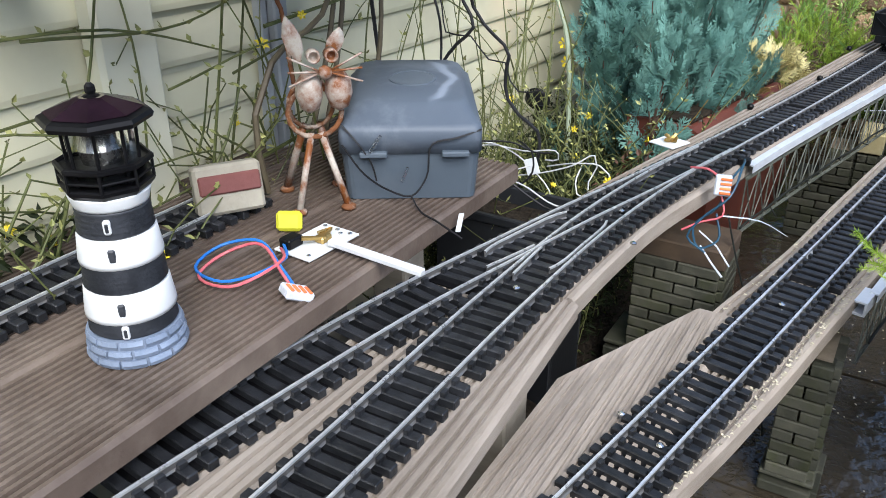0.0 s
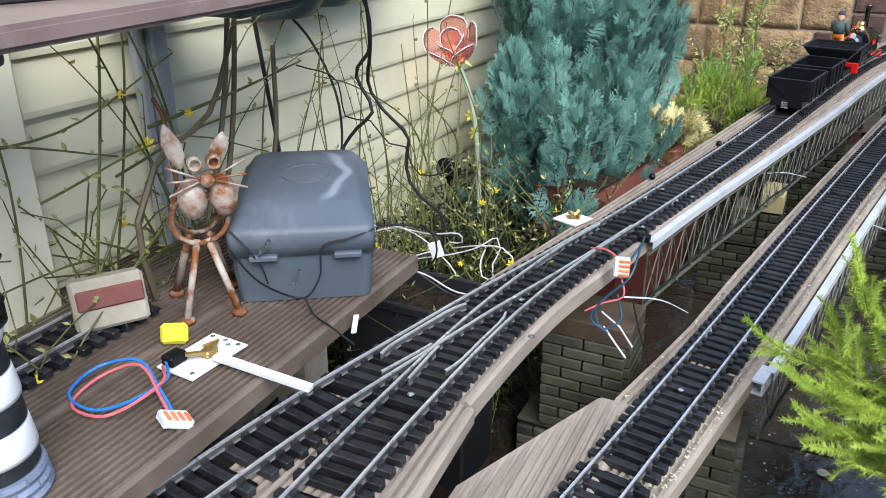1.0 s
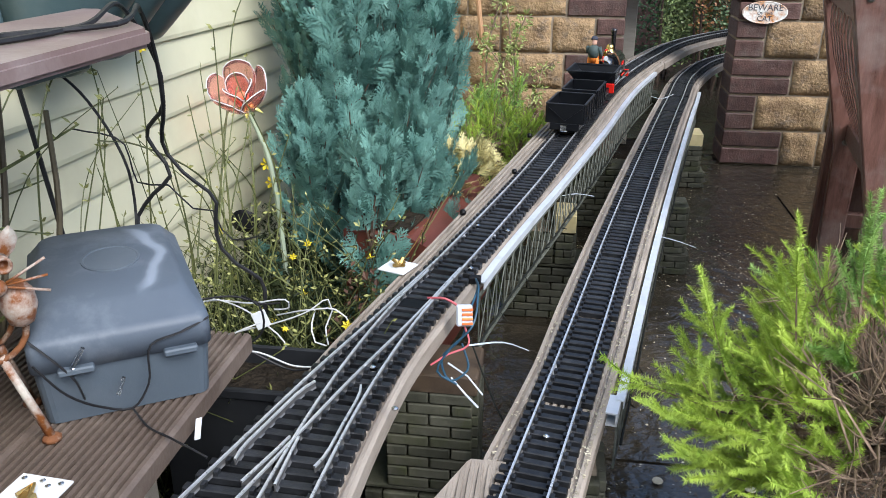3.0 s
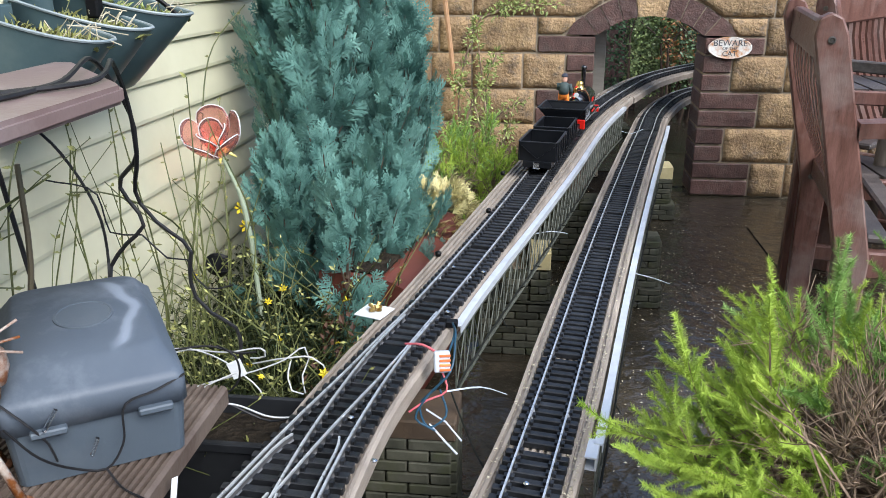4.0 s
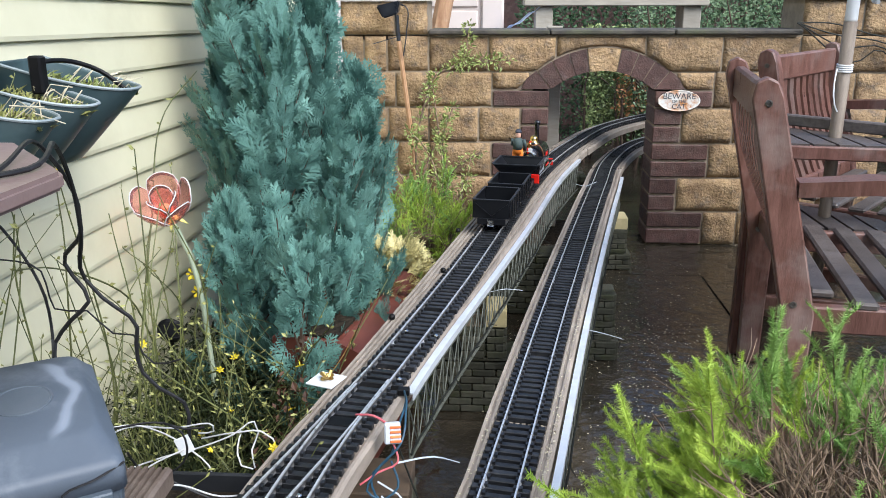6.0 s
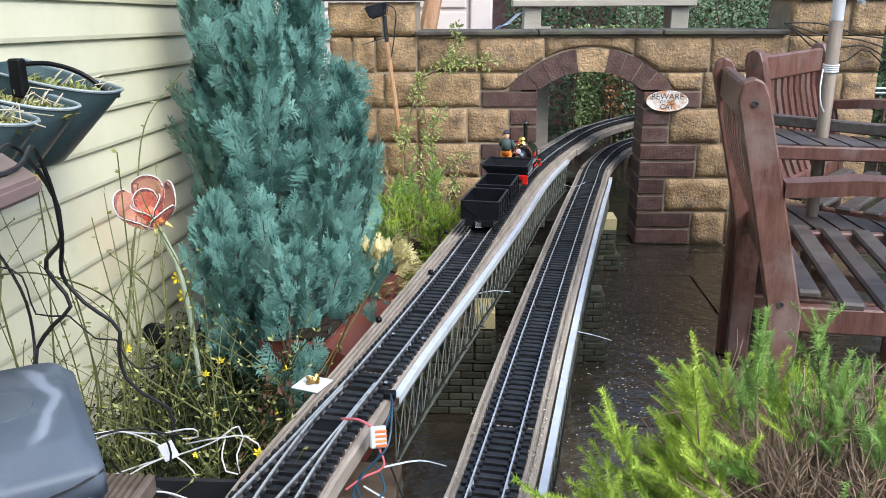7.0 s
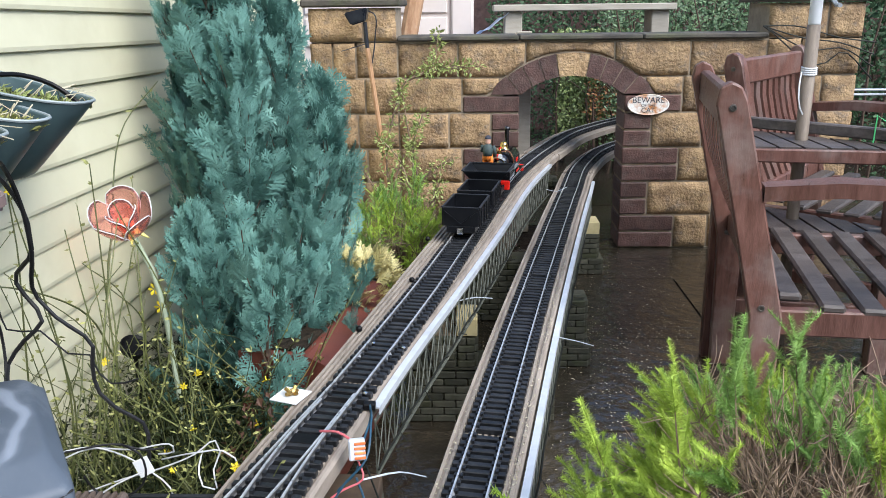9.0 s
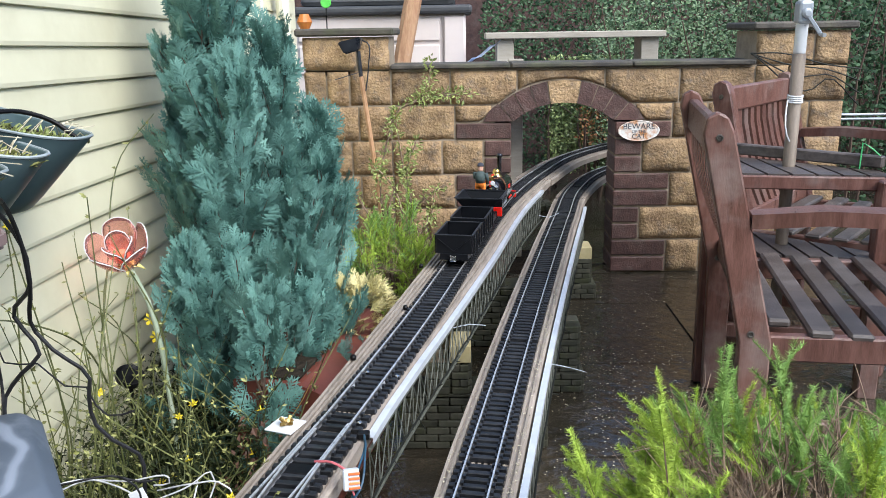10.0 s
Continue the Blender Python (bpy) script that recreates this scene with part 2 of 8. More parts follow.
rng = random.Random(4)
LONG, SHORT = 0.252, 0.126
for r in range(6):
    z0, z1 = r * ROW, (r + 1) * ROW - (0.004 if r == 5 else 0)
    wide = LONG if r % 2 == 0 else SHORT
    if r < 4:
        for h in (0, 1):
            brick_block(JAMB_R, JAMB_R + wide, z0 + h * ROW / 2, z0 + (h + 1) * ROW / 2)
            brick_block(JAMB_L - wide, JAMB_L, z0 + h * ROW / 2, z0 + (h + 1) * ROW / 2)
        spans = [(-0.95, JAMB_L - wide), (JAMB_R + wide, 0.62)]
    elif r == 4:
        brick_block(JAMB_R, JAMB_R + LONG, z0, SPRING)
        brick_block(JAMB_L - LONG, JAMB_L, z0, SPRING)
        stone_block(JAMB_L - LONG, -0.51, SPRING, z1, rng, True)
        stone_block(0.115, JAMB_R + LONG, SPRING, z1, rng, True)
        spans = [(-0.95, JAMB_L - LONG), (JAMB_R + LONG, 0.62)]
    else:
        spans = [(-0.95, -0.69), (-0.69, -0.40), (-0.40, -0.02), (-0.02, 0.30), (0.30, 0.62)]
    for a, b in spans:
        x = a
        while x < b - 0.02:
            w = rng.choice((0.29, 0.30, 0.22, 0.15)) if r < 5 else b - a
            if b - x - w < 0.08:
                w = b - x
            stone_block(x, min(b, x + w), z0, z1, rng, r == 5)
            x += w
# end pillars of the wall
for a, b in ((-1.33, -0.95), (0.62, 1.01)):
    for r in range(7):
        z0, z1 = r * ROW, min(1.065, (r + 1) * ROW)
        cut = a + (b - a) * (0.36 if r % 2 else 0.62)
        if r % 2 and a < 0:
            for u, v in ((a, a + 0.1), (a + 0.1, a + 0.2), (a + 0.2, b)):
                stone_block(u, v, z0, z1, rng)
        else:
            stone_block(a, cut, z0, z1, rng)
            stone_block(cut, b, z0, z1, rng)
bm = bmesh.new()
box(bm, -1.32, -0.955, WALL_Y + 0.0065, WALL_Y + 0.3, 0.9, 1.06)
box(bm, 0.625, 1.0, WALL_Y + 0.0065, WALL_Y + 0.3, 0.9, 1.06)
part("pillar_core", bm, MORTAR, garden_wall)
for a, b in ((-1.355, -0.93), (0.59, 1.03)):
    bm = bmesh.new()
    box(bm, a, b, WALL_Y - 0.03, WALL_Y + 0.36, 1.065, 1.098, 0.008)
    part("pillar_cap", bm, CAPSTONE, garden_wall, "lichened stone pillar cap")
for k in range(3):
    bm = bmesh.new()
    box(bm, -0.948 + 0.522 * k, -0.431 + 0.522 * k, WALL_Y - 0.022, WALL_Y + 0.23, 0.922, 0.943, 0.005)
    part("coping_slab", bm, CAPSTONE, garden_wall, "dark weathered coping slab")
# arch ring
bm = bmesh.new()
sweep_a = [radians(-41 + 82 * k / 16) for k in range(17)]
slab(bm, [(AX + (RAD + 0.004) * math.sin(t), ACZ + (RAD + 0.004) * math.cos(t)) for t in sweep_a] + [(AX + (RAD + RING - 0.006) * math.sin(t), ACZ + (RAD + RING - 0.006) * math.cos(t)) for t in sweep_a[::-1]], WALL_Y - 0.001, WALL_Y + 0.195)
part("arch_core", bm, MORTAR, garden_wall)
angs = [-39.6, -29.6, -19.6, -9.6, 9.6, 19.6, 29.6, 39.6]
for k, (a, b) in enumerate(zip(angs, angs[1:])):
    a, b = radians(a + 0.35), radians(b - 0.35)
    bm = bmesh.new()
    pts = [(AX + rr * math.sin(t), ACZ + rr * math.cos(t)) for rr, ts in ((RAD, (a, (a + b) / 2, b)), (RAD + RING - 0.004, (b, (a + b) / 2, a))) for t in ts]
    slab(bm, pts, WALL_Y - 0.006, WALL_Y + 0.2)
    part("voussoir", bm, STONE if k == 3 else BRICK, garden_wall, "buff keystone" if k == 3 else "")

for sgn in (-1, 1):
    bm = bmesh.new()
    slab(bm, [(AX + sgn * a, b) for a, b in ((0.223, 0.694), (0.286, 0.770), (0.325, 0.740), (0.350, 0.694))], WALL_Y - 0.006, WALL_Y + 0.2)
    part("voussoir", bm, BRICK, garden_wall)

# ---- cladding of the house on the planted side ----
SX = -1.45
house_wall = thing("wall_cladding", "cream lapped plastic cladding boards streaked with grime", "wall", kind="structure")
bm = bmesh.new()
box(bm, SX - 0.16, SX - 0.02, -2.0, 4.6, -0.01, 2.4)
part("wall_core", bm, SIDING, house_wall)
PITCH = 0.0735
for k in range(33):
    bm = bmesh.new()
    z = 0.035 + PITCH * (k - 1)
    sec = [(0.0, 0.0), (0.010, 0.002), (0.011, 0.010), (0.004, PITCH * 0.9), (0.0, PITCH), (-0.02, PITCH), (-0.02, 0)]
    vs = [[bm.verts.new((SX + a, y, z + b - 0.004 - 0.02 * (y - 2.2))) for a, b in sec] for y in (-2.0, 4.4)]
    for i in range(len(sec)):
        j = (i + 1) % len(sec)
        bm.faces.new((vs[0][i], vs[0][j], vs[1][j], vs[1][i]))
    bm.faces.new(vs[0][::-1])
    bm.faces.new(vs[1])
    bmesh.ops.recalc_face_normals(bm, faces=bm.faces)
    part("cladding_board", bm, SIDING, house_wall)

# ---- model railway ----
LEFT = smooth_path([(-0.935, -0.6, 0.43), (-0.930, 0.2, 0.43), (-0.928, 0.7, 0.43), (-0.928, 0.98, 0.43), (-0.915, 1.25, 0.43), (-0.886, 1.46, 0.43), (-0.847, 1.64, 0.43), (-0.787, 1.92, 0.43), (-0.740, 2.15, 0.43),
                    (-0.634, 2.73, 0.43), (-0.48, 3.5, 0.43), (-0.30, 4.1, 0.43), (-0.08, 4.65, 0.43), (0.35, 5.2, 0.43), (1.0, 5.55, 0.43)], 0.03)
BRANCH = smooth_path([(-1.13, -0.6, 0.43), (-1.105, 0.2, 0.43), (-1.055, 0.7, 0.43), (-1.016, 0.95, 0.43), (-0.982, 1.10, 0.43), (-0.945, 1.26, 0.43), (-0.905, 1.41, 0.43), (-0.868, 1.56, 0.43), (-0.8475, 1.64, 0.43)], 0.03)
RIGHT = smooth_path([(-0.995, -0.6, 0.345), (-0.86, 0.2, 0.345), (-0.748, 0.835, 0.345), (-0.630, 1.5, 0.345), (-0.53, 2.08, 0.345), (-0.37, 2.94, 0.345), (-0.24, 3.6, 0.345), (-0.12, 4.15, 0.345),
                     (0.08, 4.65, 0.345), (0.45, 5.05, 0.345), (1.1, 5.3, 0.345)], 0.03)
GAUGE, SLP = 0.053, 0.0215
RAIL_SEC = [(-0.0025, 0.010), (0.0025, 0.010), (0.0007, 0.0118), (0.0007, 0.0172), (0.0014, 0.018), (0.0014, 0.0205), (-0.0014, 0.0205), (-0.0014, 0.018), (-0.0007, 0.0172), (-0.0007, 0.0118)]


def shifted(path, off, lift=0.0):
    out = []
    for i, p in enumerate(path):
        d = path[min(i + 1, len(path) - 1)] - path[max(i - 1, 0)]
        d = Vector((d.x, d.y, 0)).normalized()
        out.append(p + Vector((d.y, -d.x, 0)) * off + Vector((0, 0, lift)))
    return out


def stations(path, step):
    """Points and headings every step metres along a path."""
    left, out = 0.0, []
    for a, b in zip(path, path[1:]):
        d = b - a
        s = left
        while s < d.length:
            out.append((a + d * (s / d.length), math.atan2(d.y, d.x)))
            s += step
        left = s - d.length
    return out


def sleeper_body(half):
    bm = bmesh.new()
    box(bm, -0.0058, 0.0058, -half, half, 0.0, 0.0105, 0.0012)
    for sy in (-GAUGE / 2, GAUGE / 2):
        for o in (-0.0045, 0.0045):
            box(bm, -0.0042, 0.0042, sy + o - 0.0024, sy + o + 0.0024, 0.0102, 0.0158)
    n = len(bm.faces)
    # flat black strip beside the sleeper, standing in for shade in the gap
    box(bm, 0.0056, 0.0160, -half * 0.8, half * 0.8, 0.0, 0.0022)
    bm.faces.ensure_lookup_table()
    for f in bm.faces:
        f.material_index = 1 if f.calc_center_median().x > 0.006 else 0
    me = part("sleeper_model", bm, [SLEEPER, BLACK]).data
    bpy.data.objects.remove(bpy.data.objects["sleeper_model"])
    return me


sleeper_mesh = sleeper_body(0.045)


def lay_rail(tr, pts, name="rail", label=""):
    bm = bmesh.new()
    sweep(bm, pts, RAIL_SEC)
    # faces below the rail head get the darker web tone
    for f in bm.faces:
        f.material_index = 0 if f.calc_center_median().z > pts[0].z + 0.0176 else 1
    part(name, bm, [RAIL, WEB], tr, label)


def lay_sleepers(tr, path, skip=lambda p: False, panel=13, gap=0.011, first=0):
    """Sleepers in moulded panels, with a wider gap after each panel."""
    d, k, last = 0.0, first, path[0]
    marks = stations(path, 0.0005)
    want = 0.0
    for i, (p, h) in enumerate(marks):
        if i * 0.0005 < want:
            continue
        k += 1
        want += SLP + (gap if k % panel == 0 else 0)
        if skip(p):
            continue
        ob = new("sleeper", sleeper_mesh)
        ob.parent = tr
        ob.matrix_basis = Matrix.Translation(p) @ Matrix.Rotation(h, 4, "Z")


def at_y(path, y):
    for a, b in zip(path, path[1:]):
        if a.y <= y <= b.y:
            return a + (b - a) * ((y - a.y) / max(1e-9, b.y - a.y))
    return path[-1] if y > path[-1].y else path[0]


def track(name, path, label):
    tr = thing(name, label, "track", "model railway tracks")
    for off in (-GAUGE / 2, GAUGE / 2):
        lay_rail(tr, shifted(path, off))
    lay_sleepers(tr, path)
    return tr


def board_profile(width, thick=0.028, grooves=14, deep=0.005, share=0.36):
    g = width / grooves
    top = []
    for k in range(grooves):
        a = -width / 2 + g * k
        top += [(a + 0.06 * g, 0.0), (a + (0.94 - share) * g, 0.0), (a + (0.98 - share) * g, -deep), (a + 0.98 * g, -deep)]
    return [(-width / 2, -0.004)] + top[:-2] + [(width / 2, -0.004), (width / 2, -thick), (-width / 2, -thick)]


def trackbed(name, path, width, label, edge=0.0):
    bm = bmesh.new()
    sweep(bm, shifted(path, edge), board_profile(width))
    return tagged(part(name, bm, BOARD), label, "board", "trackbed boards")


def clip_path(path, y0, y1):
    return [p for p in path if y0 <= p.y <= y1]


def ribbon_board(left, right, y0, y1, z, label, grooves=14, thick=0.028):
    """A grooved board between two edge lines."""
    sec = board_profile(1.0, thick, grooves)
    bm = bmesh.new()
    rings = []
    n = int((y1 - y0) / 0.03)
    for i in range(n + 1):
        y = y0 + (y1 - y0) * i / n
        a, b = at_y(left, y), at_y(right, y)
        rings.append([bm.verts.new((a.x + (b.x - a.x) * (u + 0.5), y, z + w)) for u, w in sec])
    for p, q in zip(rings, rings[1:]):
        for k in range(len(p)):
            bm.faces.new((p[k], p[(k + 1) % len(p)], q[(k + 1) % len(p)], q[k]))
    bm.faces.new(rings[0])
    bm.faces.new(rings[-1][::-1])
    bmesh.ops.recalc_face_normals(bm, faces=bm.faces)
    return tagged(part("trackbed_board", bm, BOARD), label, "board", "trackbed boards")


EDGE_L = smooth_path([(-1.01, 1.04, 0.43), (-0.985, 1.33, 0.43), (-0.947, 1.54, 0.43), (-0.905, 1.756, 0.43), (-0.838, 2.12, 0.43), (-0.725, 2.74, 0.43), (-0.534, 3.64, 0.43), (-0.43, 4.02, 0.43)], 0.03)
EDGE_R = smooth_path([(-0.868, 1.04, 0.43), (-0.864, 1.18, 0.43), (-0.850, 1.34, 0.43), (-0.826, 1.47, 0.43), (-0.780, 1.72, 0.43), (-0.736, 1.92, 0.43), (-0.680, 2.16, 0.43), (-0.560, 2.70, 0.43), (-0.410, 3.42, 0.43), (-0.245, 4.02, 0.43)], 0.03)
ribbon_board(EDGE_L, EDGE_R, 1.05, 4.02, 0.43, "grey-brown grooved board carrying the upper model track")
trackbed("trackbed_board", clip_path(LEFT, 4.03, 6.0), 0.17, "grey-brown grooved board carrying the upper track past the arch")
ribbon_board([Vector((-1.10, -0.6, 0.43)), Vector((-1.035, 1.1, 0.43))], smooth_path([(-0.79, -0.6, 0.43), (-0.812, 0.2, 0.43), (-0.835, 0.69, 0.43), (-0.861, 1.06, 0.43)], 0.05), -0.6, 1.044, 0.43, "grooved brown board under the near end of the points", 18, 0.021)
edge_a = [Vector((-1.02, -0.6, 0.345)), Vector((-0.90, 0.2, 0.345)), Vector((-0.775, 1.0, 0.345)), Vector((-0.745, 1.266, 0.345)), Vector((-0.718, 1.387, 0.345)), Vector((-0.692, 1.514, 0.345))] + [p for p in shifted(RIGHT, -0.0675) if 1.7 < p.y < 4.03]
edge_b = [Vector((-0.93, -0.6, 0.345)), Vector((-0.81, 0.2, 0.345)), Vector((-0.688, 0.888, 0.345)), Vector((-0.658, 1.01, 0.345)), Vector((-0.628, 1.155, 0.345)), Vector((-0.602, 1.30, 0.345)), Vector((-0.577, 1.43, 0.345)), Vector((-0.548, 1.58, 0.345))] + [p for p in shifted(RIGHT, 0.0675) if 1.7 < p.y < 4.03]
ribbon_board(edge_a, edge_b, -0.6, 4.0, 0.345, "grooved weathered board carrying the lower model track", 12)
trackbed("trackbed_board", clip_path(RIGHT, 4.0, 6.0), 0.135, "grooved weathered board carrying the lower track past the arch")
GRIT = M("pale_grit", (0.3, 0.26, 0.18), (0.55, 0.5, 0.38), 40, 0.8, bump=0, vary=0.3, island=True)
bm = bmesh.new()
rng = random.Random(91)
for k in range(1700):
    y = rng.uniform(0.8, 3.0) if k % 3 else rng.uniform(0.8, 1.7)
    p = at_y(edge_b, y) + Vector((-0.004 - 0.03 * rng.random() ** 1.6, 0, 0.0006)) if rng.random() < 0.8 else at_y(edge_a, y) + Vector((rng.uniform(0.004, 0.02), 0, 0.0006))
    r = rng.uniform(0.0008, 0.0034)
    a = rng.uniform(0, 6.3)
    bm.faces.new([bm.verts.new(p + Vector((math.cos(a + t) * r, math.sin(a + t) * r * 0.7, h))) for t, h in ((0, 0), (1.9, 0.0012), (4.0, 0))])
tagged(part("grit_scatter", bm, GRIT), "pale grit and leaf crumbs along the board edges", "grit", kind="stuff")
track("lower_track", RIGHT, "silver rails on black sleepers of the lower line")
upper = thing("upper_track", "black sleepers and silver rails of the upper line with points", "track", "model railway tracks")
HG = GAUGE / 2
TOE, HEEL = 1.635, 1.0
main_l, main_r = shifted(LEFT, -HG), shifted(LEFT, HG)
side_l, side_r = shifted(BRANCH, -HG), shifted(BRANCH, HG)
stock_l = [p for p in side_l if p.y < TOE - 0.02] + [p for p in main_l if p.y > TOE + 0.02]
lay_rail(upper, stock_l)
lay_rail(upper, main_r)
blade_l = [p for p in main_l if p.y < TOE]
blade_l = [Vector((max(p.x, at_y(stock_l, p.y).x + 0.0042) if p.y > 1.3 else p.x, p.y, p.z - 0.0004)) for p in blade_l]
blade_r = [p for p in side_r if p.y < TOE]
blade_r = [Vector((min(p.x, at_y(main_r, p.y).x - 0.0042) if p.y > 1.3 else p.x, p.y, p.z - 0.0008)) for p in blade_r]
lay_rail(upper, blade_l, "blade_rail")
lay_rail(upper, blade_r, "blade_rail")
for src, sgn in ((stock_l, 1), (main_r, -1)):  # check rails opposite the crossing
    pts = [Vector((at_y(src, y).x + sgn * (0.0075 + flare), y, 0.4288)) for y, flare in ((1.075, 0.006), (1.09, 0.002), (1.11, 0), (1.16, 0), (1.21, 0), (1.23, 0.002), (1.245, 0.006))]
    lay_rail(upper, pts, "check_rail")
for sgn in (-1, 1):  # wing rails
    pts = [Vector((-0.950 + 0.11 * (1.13 - y) * 0 + sgn * (0.0045 + 0.05 * max(0, 1.11 - y)) - 0.25 * (1.13 - y) * (1 if sgn < 0 else 0.1), y, 0.4288)) for y in (1.04, 1.07, 1.10, 1.125)]
    lay_rail(upper, pts, "wing_rail")
lay_sleepers(upper, LEFT, skip=lambda p: HEEL < p.y < TOE)
lay_sleepers(upper, BRANCH, skip=lambda p: p.y > HEEL - 0.01)
y = HEEL + 0.012
while y < TOE:  # long timbers under the points
    a, b = at_y(stock_l, y), at_y(main_r, y)
    half = (b.x - a.x) / 2 + 0.0185
    bm = bmesh.new()
    box(bm, -0.0058, 0.0058, -half, half, 0.0, 0.0105, 0.0012)
    for src in (stock_l, main_r, blade_l, blade_r):
        if src in (blade_l, blade_r) and y > 1.40:
            continue
        c = (a.x + b.x) / 2 - at_y(src, y).x
        for o in (-0.0045, 0.0045):
            box(bm, -0.0042, 0.0042, c + o - 0.0024, c + o + 0.0024, 0.0102, 0.0158)
    # black strip for the shade between the long timbers
    box(bm, -0.0160, -0.0056, -half * 0.9, half * 0.9, 0.0, 0.0022)
    for f in bm.faces:
        f.material_index = 1 if f.calc_center_median().x < -0.006 else 0
    part("long_sleeper", bm, [SLEEPER, BLACK], upper, at=Matrix.Translation(((a.x + b.x) / 2, y, 0.43)) @ Matrix.Rotation(radians(90 - 11 * (y - 0.9) / 0.7), 4, "Z"))
    y += SLP
bm = bmesh.new()
c = (at_y(stock_l, 1.50) + at_y(main_r, 1.50)) / 2
box(bm, -0.022, 0.022, -0.014, 0.014, 0.009, 0.0118, 0.001, m=Matrix.Translation((c.x, 1.50, 0.43)) @ Matrix.Rotation(radians(-9), 4, "Z"))
part("tie_plate", bm, BLACK, upper, "flat black tie plate")
for off in (-HG, HG):  # rail joiners
    for path, ys in ((LEFT, (1.80, 2.72, 3.55)), (RIGHT, (1.478, 2.42, 3.3))):
        for yy in ys:
            src = shifted(path, off)
            p, q = at_y(src, yy - 0.012), at_y(src, yy + 0.012)
            bm = bmesh.new()
            sweep(bm, [p, q], [(-0.0030, 0.0095), (0.0030, 0.0095), (0.0028, 0.0112), (0.0013, 0.0155), (-0.0013, 0.0155), (-0.0028, 0.0112)])
            part("rail_joiner", bm, RAIL, upper if path is LEFT else bpy.data.objects["lower_track"])

# ---- decking ----
for k in range(3):
    bm = bmesh.new()
    p = [Vector((-1.135 - 0.152 * k, y, 0.485)) for y in (-1.0, 1.29 + 0.06 * min(k, 2))]
    sweep(bm, p, board_profile(0.148, 0.026, 16, 0.005, 0.40))
    tagged(part("deck_board", bm, DECK), "brown grooved composite deck board", "deck board", "deck boards")
# ---- paving ----
patio = thing("patio", "wet dark stone paving slabs with fallen leaf specks", "paving", kind="structure")
rng = random.Random(11)
y = -0.4
while y < 7.2:
    h = rng.choice((0.42, 0.56, 0.62))
    x = -1.02 if y < 3.7 else -1.6
    while x < 3.6:
        w = rng.choice((0.9, 1.2, 1.5))
        if -1.3 < x < 3 and y < 6.9:
            bm = bmesh.new()
            tz = rng.uniform(-0.002, 0.002)
            box(bm, -w / 2 + 0.003, w / 2 - 0.003, -h / 2 + 0.003, h / 2 - 0.003, -0.04, tz)
            part("paving_slab", bm, PAVING, patio, at=Matrix.Translation((x + w / 2, y + h / 2, 0)))
        x += w
    y += h
bm = bmesh.new()
box(bm, -1.6, 3.6, -0.4, 7.2, -0.05, -0.006)
part("joint_fill", bm, SOIL, patio, "dark earth in the slab joints")
# leaf litter on the slabs
LITTER = M("pale_leaf_litter", (0.36, 0.31, 0.2), (0.66, 0.6, 0.45), 30, 0.7, bump=0, vary=0.3, island=True)
bm = bmesh.new()
rng = random.Random(5)
for k in range(5200):
    x, yy = rng.uniform(-0.7, 0.5), rng.uniform(0.6, 4.0) if k % 2 else rng.uniform(1.6, 3.1)
    if rng.random() > (0.9 if -0.3 < x < 0.15 else 0.35):
        continue
    r, a = rng.uniform(0.0012, 0.0042), rng.uniform(0, 6.3)
    e = [Vector((math.cos(a), math.sin(a), 0)) * r, Vector((-math.sin(a), math.cos(a), 0)) * r * rng.uniform(0.4, 0.8)]
    c = Vector((x, yy, 0.0035))
    bm.faces.new([bm.verts.new(c + e[0]), bm.verts.new(c + e[1] + Vector((0, 0, 0.001))), bm.verts.new(c - e[0]), bm.verts.new(c - e[1])])
for x, yy in ((-0.42, 1.55), (-0.37, 1.62), (-0.33, 1.5), (-0.4, 1.42), (-0.28, 1.7), (-0.2, 1.5), (-0.45, 1.7)):
    lathe(bm, [(0.011, 0.003), (0.010, 0.005), (0.004, 0.006)], 8, Matrix.Translation((x, yy, 0)))
tagged(part("leaf_litter", bm, LITTER), "tiny pale fallen leaf fragments scattered on wet paving", "leaves", kind="stuff")

# planting bed beside the cladding
bm = bmesh.new()
nx, ny = 16, 60
g = [[bm.verts.new((SX + (0.47 if j > 16 else 0.62) * i / nx, -0.5 + 4.5 * j / ny, 0.05 + 0.035 * noise.noise(Vector((i * 0.5, j * 0.5, 0))) - (0.06 if i == nx else 0))) for j in range(ny + 1)] for i in range(nx + 1)]
for i in range(nx):
    for j in range(ny):
        bm.faces.new((g[i][j], g[i + 1][j], g[i + 1][j + 1], g[i][j + 1]))
tagged(part("planting_bed", bm, SOIL, smooth=True), "dark earth planting bed below the cladding", "soil", kind="structure")

# ---- bridge piers ----
YBLOCK = M("sandy_block", (0.38, 0.32, 0.16), (0.5, 0.43, 0.25), 20, 0.8, bump=0.6)
REDTOP = M("red_tile", (0.05, 0.033, 0.022), (0.105, 0.07, 0.042), 20, 0.8, bump=0.5)
bm = bmesh.new()
box(bm, -0.03, 0.03, -0.02, 0.02, -0.0093, 0.0093, 0.002)
pier_brick = part("pier_brick_model", bm, PIER).data
bpy.data.objects.remove(bpy.data.objects["pier_brick_model"])


